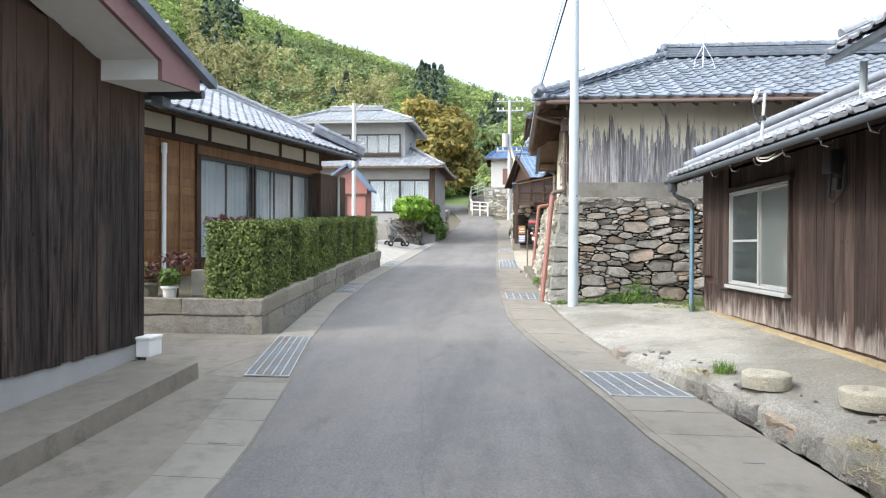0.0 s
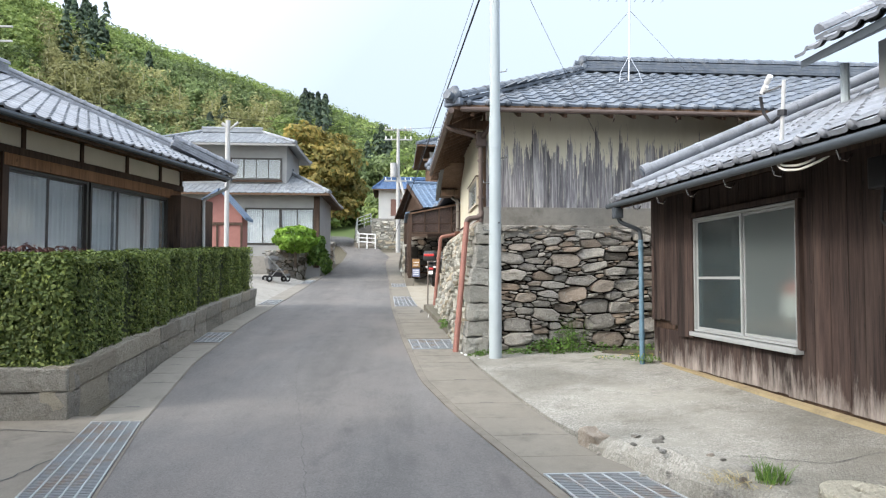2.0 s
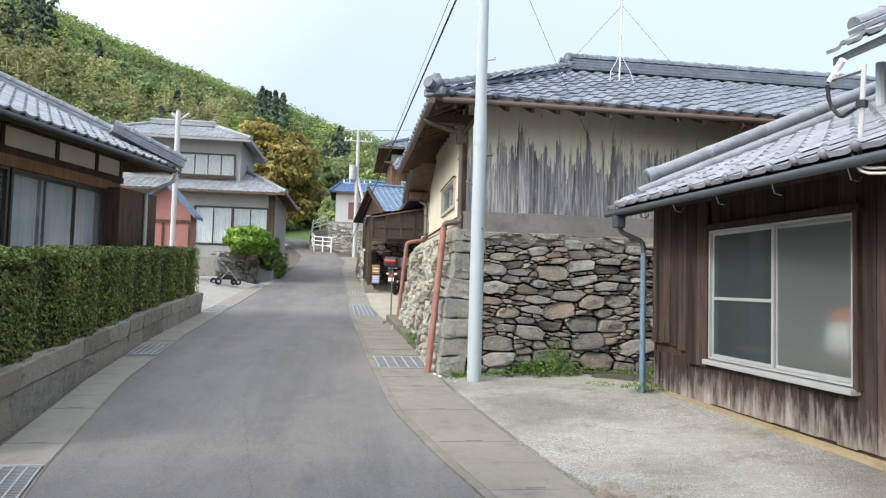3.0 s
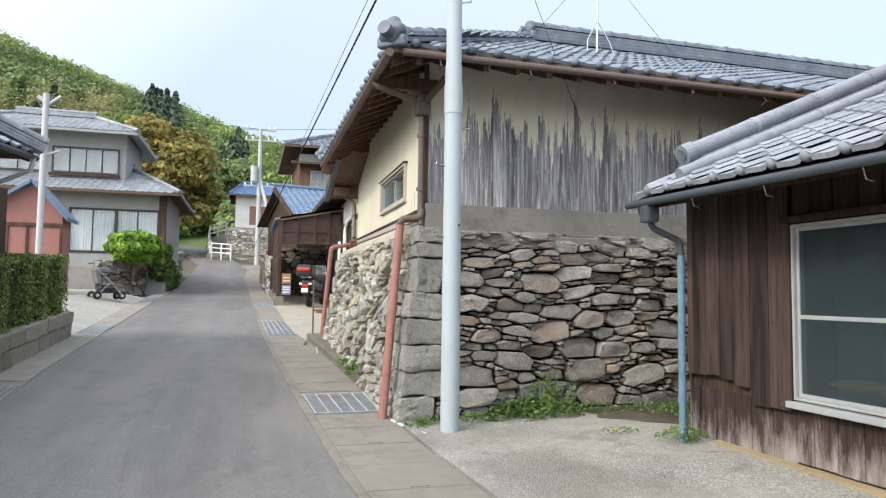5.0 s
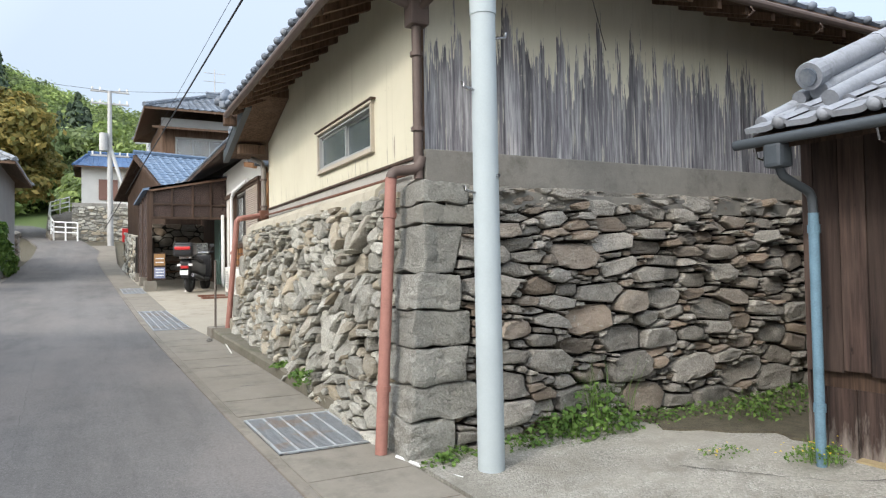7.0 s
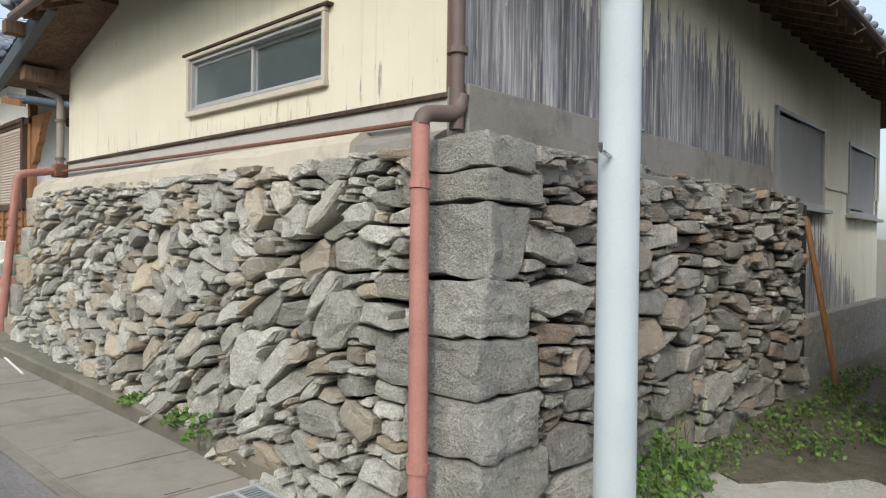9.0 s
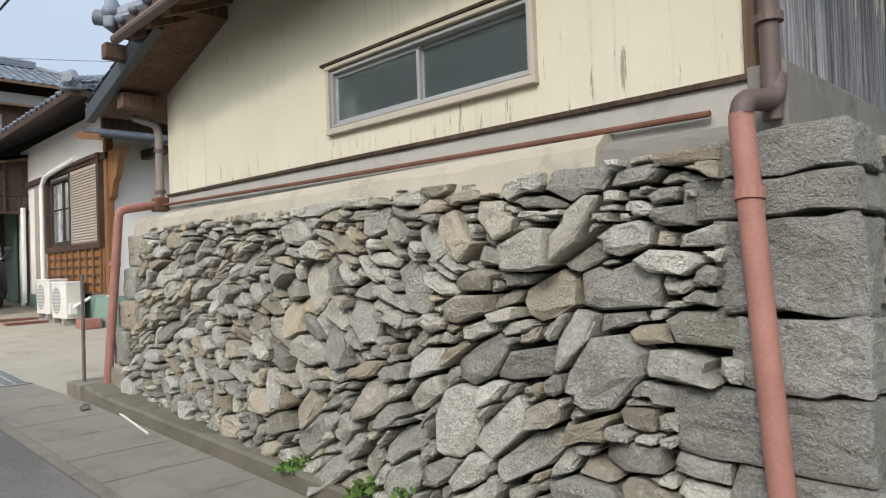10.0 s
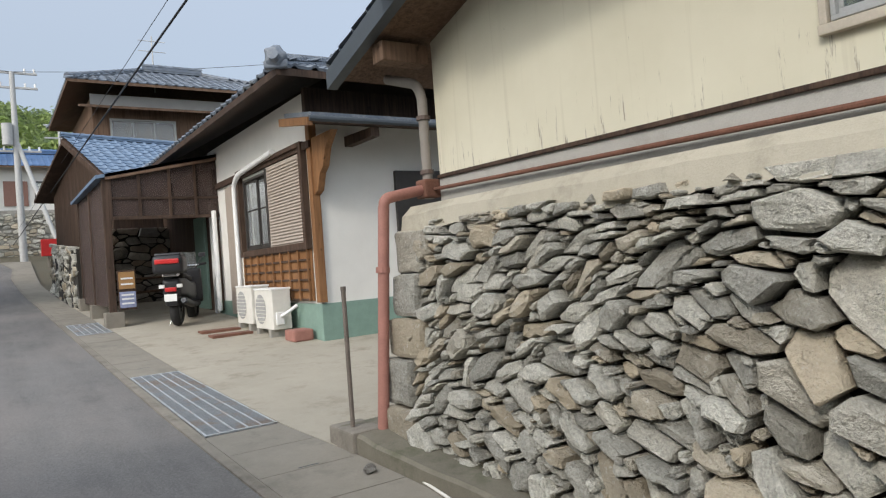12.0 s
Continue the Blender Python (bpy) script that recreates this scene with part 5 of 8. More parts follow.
    for dz in (0.0, 0.03):
        pts = [(2.38, 6.95, 2.56 - dz), (2.36, 6.85, 2.46 - dz), (2.38, 6.65, 2.43 - dz), (2.42, 6.45, 2.47 - dz), (2.5, 6.38, 2.55 - dz)]
        part("wire", tube(bend(pts, 0.07), 0.0085, 8), IVORY, c, smooth=True)
    pts = [(2.38, 5.75, 2.60), (2.36, 5.72, 2.48), (2.40, 5.6, 2.45), (2.5, 5.5, 2.5)]
    part("wire", tube(bend(pts, 0.05), 0.0085, 8), IVORY, c, smooth=True)
    m = thing("meter_box", (2.95, 6.4, 2.1), "dark electricity fittings with hanging wires on brown boards", "meter", "", "")
    part("box", block((2.9, 6.55, 2.28), (3.0, 6.72, 2.5), 0.015), BLACK, m)
    part("box", block((2.93, 6.50, 2.12), (3.0, 6.64, 2.24), 0.015), BLACK, m)
    part("wire", tube(bend([(2.93, 6.6, 2.3), (2.92, 6.62, 2.05), (2.92, 6.5, 2.0), (2.92, 6.35, 2.1), (2.93, 6.33, 2.35)], 0.05), 0.012, 8), CABLE, m)


# ---- charred-board house ----
def build_dark_house():
    h = thing("dark_house", (-5, 2, 0.4), "dark charred-board house gable with white soffit and maroon fascia", "house", "", "structure")
    part("wall", block((-8.5, -6, 0.2), (-3.72, 6.48, 3.2)), WOOD_D, h)
    part("gable_wall", prism([(-6, 3.2), (6.48, 3.2), (6.48, 3.2), (1.0, 4.45), (-6, 2.9)], -8.4, -3.73, "x"), WOOD_D, h)
    part("plinth", block((-8.4, -5.9, 0.1), (-3.705, 6.44, 0.61)), concrete_soft(), h)
    random.seed(41)
    boards(h, DARK_BOARD, -6, 6.5, 0.60, 3.40, lambda u, o: (-3.715 + o, u, 0), 0.165, 0.02, jitter=0.014)
    boards(h, DARK_BOARD, -8.4, -3.7, 0.60, 3.3, lambda u, o: (u, 6.49 + o, 0), 0.175, 0.022)
    # boxed verge: white soffit, maroon fascia, dark tiles
    s = -0.25

    def zt(y):
        return 3.24 + s * (y - 6.48)
    bm = prism([(5.75, 3.05), (6.48, 3.10), (6.48, 3.25), (0.9, zt(0.9)), (0.9, zt(0.9) - 0.20), (5.75, zt(5.75) - 0.20)], -3.14, -3.10, "x")
    part("fascia", bm, FASCIA, h, "maroon painted verge board")
    part("soffit", prism([(5.76, 3.06), (6.46, 3.11), (6.46, 3.22), (0.9, zt(0.9) - 0.03), (0.9, zt(0.9) - 0.18), (5.76, zt(5.76) - 0.18)], -3.70, -3.14, "x"), SOFFIT, h, "white boxed soffit")
    slope(h, (-3.05, 6.70, zt(6.70) + 0.06), (-1, 0, 0), (0, -1, -s), 20, 26, 0.27, 0.24, TILE)
    part("roof_deck", prism([(6.62, zt(6.62)), (0.9, zt(0.9)), (-6.3, 3.19), (-6.3, 3.10), (0.9, zt(0.9) - 0.1), (6.62, zt(6.62) - 0.1)], -8.6, -3.72, "x"), WOOD_D, h)
    slope(h, (-8.55, -6.35, 3.24), (1, 0, 0), (0, 7.25, 1.44), 18, 30, 0.27, 0.24, TILE)
    ridge(h, [(-8.5, 0.9, zt(0.9) + 0.1), (-3.1, 0.9, zt(0.9) + 0.1)], TILE, 0.1, 3, 0.3)
    part("verge_tiles", prism([(6.72, zt(6.72) + 0.01), (6.72, zt(6.72) + 0.09), (0.9, zt(0.9) + 0.10), (0.9, zt(0.9) + 0.01)], -3.12, -3.03, "x"), TILE, h)
    part("gutter", tube([(-8, 6.66, 3.10), (-3.15, 6.66, 3.12)], 0.045, 10), GUTTER, h)
    part("gutter_bracket", block((-3.62, 6.5, 2.98), (-3.5, 6.68, 3.08), 0.01), TILE, h)
    p = thing("concrete_step", (-3.3, 3, 0.3), "long worn concrete step at the foot of the dark house", "step", "", "structure")
    v = []
    for y in (-6.0, 6.35):
        z = lie(y)
        v += [(-3.72, y, z - 0.1), (-2.93 - 0.1 * (y > 0), y, z - 0.1), (-2.95 - 0.1 * (y > 0), y, z + 0.15), (-3.72, y, z + 0.16)]
    raw("slab", v, [(0, 1, 2, 3), (7, 6, 5, 4), (1, 5, 6, 2), (2, 6, 7, 3), (0, 3, 7, 4)], CONC_D, p)
    b = thing("utility_box", (-3.66, 6.5, 0.42), "small white plastic box low on the dark house corner", "box", "", "")
    part("case", block((-3.70, 6.36, 0.47), (-3.55, 6.60, 0.66), 0.015), WHITE, b)
    part("lid", block((-3.71, 6.35, 0.64), (-3.54, 6.61, 0.67), 0.01), WHITE, b)
    part("foot", block((-3.69, 6.38, 0.41), (-3.66, 6.5, 0.48), 0.01), BLACK, b)


def concrete_soft():
    return PLASTER_G


# ---- brown timber house behind the hedge ----
def build_left_house():
    h = thing("timber_house", (-6.0, 12.5, 0.8), "single-storey timber house with sliding glass doors and silver tiled roof", "house", "", "structure", rz=-14, local=True)
    # in its own axes: y along the street front, +x towards the street, z from the base at 0.8
    bm = bmesh.new()
    for y0, y1, z0, z1 in ((-3.2, -0.02, 0.0, 3.2), (4.1, 4.6, 0, 3.2), (-0.02, 4.1, 2.5, 3.2), (-0.02, 4.1, -0.3, 0.45)):
        block((-0.16, y0, z0), (0, y1, z1), 0, bm)
    block((-5.8, -3.2, -0.2), (-0.16, -3.05, 3.2), 0, bm)
    block((-5.8, 4.45, -0.2), (-0.16, 4.6, 3.2), 0, bm)
    block((-5.8, -3.05, -0.2), (-5.65, 4.45, 3.2), 0, bm)
    part("wall", bm, WOOD, h)
    # clapboards and battens at the near end
    for k in range(16):
        z = 0.05 + k * 0.165
        part("clapboard", prism([(0.0, z), (0.025, z), (0.012, z + 0.17), (0.0, z + 0.17)], -3.0, -0.1, "y"), WOOD, h)
    for y in (-2.9, -2.3, -1.6, -1.05, -0.55):
        part("batten", block((0.0, y, 0.0), (0.045, y + 0.05, 2.72), 0.004), WOOD, h)
    part("beam", block((-0.02, -3.1, 2.68), (0.06, 4.6, 2.80), 0.006), WOOD_D, h)
    part("lintel", block((-0.02, -0.1, 2.50), (0.075, 4.2, 2.68), 0.006), WOOD, h)
    part("frieze", block((-0.02, -3.1, 2.80), (0.02, 4.6, 3.10)), PLASTER_W, h, "white plaster frieze panels")
    for y in (-3.0, -1.75, -0.75, 0.25, 1.5, 2.7, 3.75, 4.5):
        part("stud", block((0.0, y, 2.78), (0.05, y + 0.07, 3.12), 0.004), WOOD_D, h)
    # sliding doors
    m = Matrix(((0, -1, 0, 0), (1, 0, 0, 0), (0, 0, 1, 0), (0, 0, 0, 1)))
    window(h, Matrix.Translation((0.03, -0.02, 0.45)) @ m, 1.75, 2.05, ALU_D, 2, 0.1, curtain=((0.05, 1.7),), sill=False)
    window(h, Matrix.Translation((0.03, 1.78, 0.45)) @ m, 2.3, 2.05, ALU_D, 3, 0.1, curtain=((0.05, 0.75), (0.85, 2.25)), sill=False)
    part("shutter_box", block((0.0, 4.08, 0.4), (0.32, 5.35, 2.55), 0.01), DARK_BOARD, h, "dark boarded shutter box")
    part("door_post", block((0, -0.12, 0), (0.07, 0.0, 2.7), 0.005), WOOD_D, h)
    # hipped roof
    e, z0 = 0.82, 3.08
    y0, y1 = -4.5, 5.05
    rx, rz = -2.9, 4.85
    A, B, E, F = (e, y0, z0), (e, y1, z0), (rx, y0 + 2.0, rz), (rx, 3.0, rz)
    C = (-6.5, y1, z0)
    v = [A, B, F, E, C] + [(p[0], p[1], p[2] - 0.1) for p in (A, B, F, E, C)]
    raw("roof_deck", v, [(0, 1, 2, 3), (1, 4, 2), (5, 8, 7, 6), (6, 7, 9), (0, 5, 6, 1), (1, 6, 9, 4), (3, 2, 7, 8), (2, 4, 9, 7), (0, 3, 8, 5)], EAVE_WOOD, h)
    fl = math.hypot(e - rx, rz - z0)
    slope(h, (A[0] + 0.05, A[1], A[2] - 0.02), (0, 1, 0), (rx - e, 0, rz - z0), int((y1 - y0) / 0.27), int(fl / 0.235), 0.27, 0.235, TILE_L, lambda u, s: u < (y1 - y0) - 2.05 * s / fl + 0.1, 200)
    fn = math.hypot(2.05, rz - z0)
    slope(h, (B[0], B[1] + 0.04, B[2] - 0.02), (-1, 0, 0), (0, -2.05, rz - z0), int(7.3 / 0.27), int(fn / 0.235), 0.27, 0.235, TILE_L, lambda u, s: 3.72 * s / fn - 0.1 < u < 7.3 - 3.6 * s / fn)
    D = (-6.5, y0, z0)
    v = [A, C, D, E, F] + [(p[0], p[1], p[2] - 0.1) for p in (A, C, D, E, F)]
    raw("roof_deck", v, [(1, 2, 3, 4), (2, 0, 3), (6, 9, 8, 7), (7, 8, 5), (1, 6, 7, 2), (2, 7, 5, 0)], EAVE_WOOD, h)
    fw = math.hypot(3.6, rz - z0)
    slope(h, (C[0] - 0.05, C[1], z0 - 0.02), (0, -1, 0), (3.6, 0, rz - z0), int((y1 - y0) / 0.27), int(fw / 0.235), 0.27, 0.235, TILE_L, lambda u, s: 2.05 * s / fw - 0.1 < u < (y1 - y0) - 2.0 * s / fw + 0.1)
    slope(h, (D[0], y0 - 0.04, z0 - 0.02), (1, 0, 0), (0, 2.0, rz - z0), int(7.3 / 0.27), int(fn / 0.235), 0.27, 0.235, TILE_L, lambda u, s: 3.6 * s / fn - 0.1 < u < 7.3 - 3.72 * s / fn + 0.1)
    up = Vector((0, 0, 0.06))
    for p in ((A, E), (C, F), (D, E)):
        ridge(h, [Vector(p[0]) + up, Vector(p[1]) + up], TILE_L, 0.09, 2, 0.3, "hip")
    ridge(h, [Vector(B) + up, Vector(F) + up], TILE_L, 0.09, 2, 0.3, "hip")
    ridge(h, [Vector(E) + up, Vector(F) + up], TILE_L, 0.11, 4, 0.3)
    ridge(h, [(0.95, 5.1, 3.1), (0.0, 4.2, 3.62)], TILE_L, 0.11, 3, 0.3, "hip")
    end_tile(h, (0.05, 4.4, 3.72), (0.7, 0.7, 0), TILE_L, 0.13)
    part("eave_board", block((0.76, -4.5, 2.94), (0.80, 5.05, 3.05), 0.005), WOOD_D, h)
    for k in range(30):
        y = -4.3 + k * 0.32
        part("rafter", prism([(0.02, 3.12), (0.78, 2.98), (0.78, 3.03), (0.02, 3.2)], y, y + 0.045, "y"), EAVE_WOOD, h)
    g = thing("roof_gutter", (-5, 13, 3.7), "grey gutter along the timber house eaves", "gutter", "", "", rz=0)
    d = thing("downpipe", (-6.05, 11.3, 0.9), "white rainwater pipe on the timber house wall", "pipe", "", "")
    q = Matrix.Translation((-6.0, 12.5, 0.8)) @ Matrix.Rotation(radians(-14), 4, "Z")
    part("pipe", tube([q @ Vector((0.1, -1.02, 0.1)), q @ Vector((0.1, -1.02, 2.55))], 0.04, 12), WHITE, d, smooth=True)
    part("collar", tube([q @ Vector((0.1, -1.02, 2.40)), q @ Vector((0.1, -1.02, 2.58))], 0.052, 12), WHITE, d)
    part("trough", tube([q @ Vector((0.87, -4.5, 3.02)), q @ Vector((0.87, 5.1, 3.0))], 0.045, 10), GUTTER, g)
    d = thing("downpipe", tuple(q @ Vector((0.8, 5.0, 0))), "grey downpipe elbow at the timber house corner", "pipe", "", "")
    part("pipe", tube(bend([q @ Vector((0.88, 5.0, 3.0)), q @ Vector((0.85, 5.0, 2.8)), q @ Vector((0.35, 4.9, 2.55)), q @ Vector((0.38, 4.9, 0.1))], 0.06), 0.035, 10), CONC_POLE, d, smooth=True)


STAKE = plain("grey_stake", (0.15, 0.125, 0.105), 0.9, spread=0.3)
TAUPE = plain("taupe_pipe", (0.24, 0.215, 0.19), 0.6)
TRIM = plain("beige_trim", (0.47, 0.42, 0.34), 0.7)
GUTTER = plain("gutter_grey", (0.055, 0.065, 0.075), 0.45)
PLASTER_W = grained("frieze_plaster", (0.62, 0.60, 0.52), (0.72, 0.70, 0.62), 2, 70, 0.9, bump=0.1)
FROST = glass_material("frosted_glass", (0.42, 0.47, 0.46))
FROST_B = glass_material("dim_glass", (0.20, 0.26, 0.27))
FROST_B.node_tree.nodes["Principled BSDF"].inputs["Roughness"].default_value = 0.12
FROST_D = glass_material("obscured_glass", (0.34, 0.41, 0.42))
FROST_D.node_tree.nodes["Principled BSDF"].inputs["Roughness"].default_value = 0.22
FROST.node_tree.nodes["Principled BSDF"].inputs["Roughness"].default_value = 0.35


# ---- leaves ----
def leaf_mesh(name, spots, size, mat, parent=None, label="", fold=0.25, aspect=1.7):
    """Many small folded leaves: spots are (place, normal)."""
    n = len(spots)
    P = np.array([s[0] for s in spots], float)
    N = np.array([s[1] for s in spots], float)
    N /= np.linalg.norm(N, axis=1, keepdims=True) + 1e-9
    rnd = np.random.normal(size=(n, 3))
    T = np.cross(N, rnd)
    T /= np.linalg.norm(T, axis=1, keepdims=True) + 1e-9
    B = np.cross(N, T)
    s = size * np.random.uniform(0.6, 1.35, (n, 1))
    V = np.stack([P - T * s * aspect * 0.5, P + B * s * 0.42 + N * s * fold, P + T * s * aspect * 0.5, P - B * s * 0.42 + N * s * fold], 1).reshape(-1, 3)
    me = bpy.data.meshes.new(name)
    me.vertices.add(4 * n)
    me.vertices.foreach_set("co", V.ravel())
    me.loops.add(4 * n)
    me.loops.foreach_set("vertex_index", np.arange(4 * n, dtype=np.int32))
    me.polygons.add(n)
    me.polygons.foreach_set("loop_start", np.arange(0, 4 * n, 4, dtype=np.int32))
    me.polygons.foreach_set("loop_total", np.full(n, 4, dtype=np.int32))
    me.update(calc_edges=True)
    me.validate()
    return tagged(placed(name, me, mat, parent, label), kind="stuff" if parent else "")


def blob_spots(centre, radii, n, lump=0.25, inner=0.75, seed=0, up=0.0):
    """Places over a lumpy ellipsoid, with outward normals."""
    r = np.random.RandomState(seed)
    d = r.normal(size=(n, 3))
    d[:, 2] += up
    d /= np.linalg.norm(d, axis=1, keepdims=True)
    k = 1 + lump * np.sin(d[:, 0] * 5 + seed) * np.sin(d[:, 1] * 6 + seed * 2) + lump * 0.6 * np.sin(d[:, 2] * 9 + seed * 3)
    k *= inner + (1 - inner) * r.uniform(size=n) ** 0.5
    p = np.array(centre) + d * np.array(radii) * k[:, None]
    nn = d + r.normal(size=(n, 3)) * 0.55
    nn[:, 2] += 0.3
    return list(zip(p.tolist(), nn.tolist()))


def hedge_path(y):
    """Street face of the hedge."""
    return lerp_at(y, [(-3.32, 8.7), (-3.50, 11.5), (-3.72, 15.5), (-3.80, 19.0)])


def build_hedge():
    h = thing("hedge", (-3.9, 13.5, 0.9), "dense clipped green hedge above the stone kerb", "hedge", "", "")
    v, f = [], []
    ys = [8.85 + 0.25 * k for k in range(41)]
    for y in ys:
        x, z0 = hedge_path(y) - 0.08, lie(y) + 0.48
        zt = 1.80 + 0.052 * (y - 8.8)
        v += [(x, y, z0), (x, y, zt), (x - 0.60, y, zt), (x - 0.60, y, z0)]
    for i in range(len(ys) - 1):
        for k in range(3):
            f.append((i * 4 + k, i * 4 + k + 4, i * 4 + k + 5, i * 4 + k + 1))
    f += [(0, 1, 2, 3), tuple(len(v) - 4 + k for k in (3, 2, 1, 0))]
    # near-black box: the shade between the leaves is put into its colour
    raw("core", v, f, CORE_SHADE, h, "near-black box standing for the shade inside the hedge")
    r = np.random.RandomState(4)

    def spots(n, bias):
        out = []
        for _ in range(n):
            y = r.uniform(8.72, 18.95) if bias else 8.72 + 10.2 * r.uniform() ** 1.5
            x, z0 = hedge_path(y), lie(y) + 0.44
            zt = 1.86 + 0.052 * (y - 8.8) + 0.03 * math.sin(y * 3.1) + 0.02 * math.sin(y * 8)
            w = r.uniform()
            bump = 0.05 * math.sin(y * 2.3) * math.sin(z0 * 3 + y) + 0.03 * math.sin(y * 7)
            if w >= 0.85:
                zt = 1.86 + 0.02 * math.sin(x * 9)
                x, z0 = hedge_path(8.8), lie(8.8) + 0.44
            if w < 0.58:
                z = r.uniform(z0, zt)
                out.append(((x + bump - r.uniform(0, 0.12), y, z), (1 + r.normal() * 0.4, r.normal() * 0.5, 0.45 + r.normal() * 0.4)))
            elif w < 0.85:
                out.append(((x - r.uniform(0, 0.78), y, zt - r.uniform(0, 0.1)), (r.normal() * 0.5, r.normal() * 0.5, 1)))
            else:
                out.append(((x - r.uniform(0, 0.76), 8.72 + r.uniform(0, 0.14) + bump, r.uniform(z0, zt)), (r.normal() * 0.5, -1, 0.4 + r.normal() * 0.4)))
        return out
    leaf_mesh("leaves", spots(42000, False), 0.029, HEDGE_L, h)
    leaf_mesh("young_leaves", spots(12000, True), 0.028, HEDGE_Y, h)
    # stone kerb under the hedge, block by block
    random.seed(51)
    k = thing("hedge_kerb", (-3.4, 13, 0.5), "two-course grey stone kerb under the hedge", "kerb", "", "structure")

    def kerb(a, b, z0, z1, inset):
        d = Vector((b[0] - a[0], b[1] - a[1], 0))
        ln = d.length
        tilt = (lie(b[1]) - lie(a[1])) / ln
        rot = Matrix.Translation((a[0], a[1], 0)) @ Matrix.Rotation(math.atan2(d.y, d.x), 4, "Z")
        bm = block((0.004, inset, z0), (ln - 0.004, inset + 0.24, z1), 0.018)
        bmesh.ops.subdivide_edges(bm, edges=[e for e in bm.edges if e.calc_length() > 0.2], cuts=3, use_grid_fill=True)
        for q in bm.verts:
            q.co += noise.noise_vector(q.co * 5 + Vector((a[1] * 3, a[0], 0))) * 0.024 + noise.noise_vector(q.co * 15 + Vector((a[1] * 3, 0, 0))) * 0.008
            q.co.z += tilt * (q.co.x - ln / 2)
        bm.transform(rot)
        part("kerb_block", bm, KERB, k)
    for lo, hi, inset, n in ((-0.22, 0.24, 0.015, 9), (0.245, 0.46, 0.0, 11)):
        ys = np.linspace(8.62, 19.1, n + 1)
        ys[1:-1] += np.array([random.uniform(-0.25, 0.25) for _ in range(n - 1)])
        for a, b in zip(ys, ys[1:]):
            kerb((hedge_path(a) + 0.08, a), (hedge_path(b) + 0.08, b), lie((a + b) / 2) + lo, lie((a + b) / 2) + hi, inset)
        xs = np.linspace(-6.6, hedge_path(8.6) + 0.07, 4)
        for a, b in zip(xs, xs[1:]):
            kerb((a, 8.60 + inset), (b, 8.60 + inset), lie(8.6) + lo, lie(8.6) + hi, 0.0)
    v, f = strip(lambda y: -9.0, lambda y: hedge_path(y) - 0.1, 8.75, 19.0, level(0.40), 0.5, 2, 0.3)
    tagged(raw("planting_bed", v, f, EARTH), "dark earth bed behind the stone kerb", "soil", "", "structure")


CORE_SHADE = plain("hedge_shade_core", (0.018, 0.026, 0.010), 0.9)

# ---- far buildings ----
def simple_window(parent, x0, x1, y, z0, z1, panes=2, frame_mat=None, curtain=True):
    window(parent, on_south(x0, y, z0), x1 - x0, z1 - z0, frame_mat or ALU_D, panes, 0.09, curtain=((0.05, x1 - x0 - 0.05),) if curtain else None, sill=False)


def nearer(ob, k):
    """Sets a thing k times as far from the start of the walk, at k times its size."""
    ob.matrix_basis = Matrix.Translation((0, 0, 1.6)) @ Matrix.Scale(k, 4) @ Matrix.Translation((0, 0, -1.6)) @ ob.matrix_basis


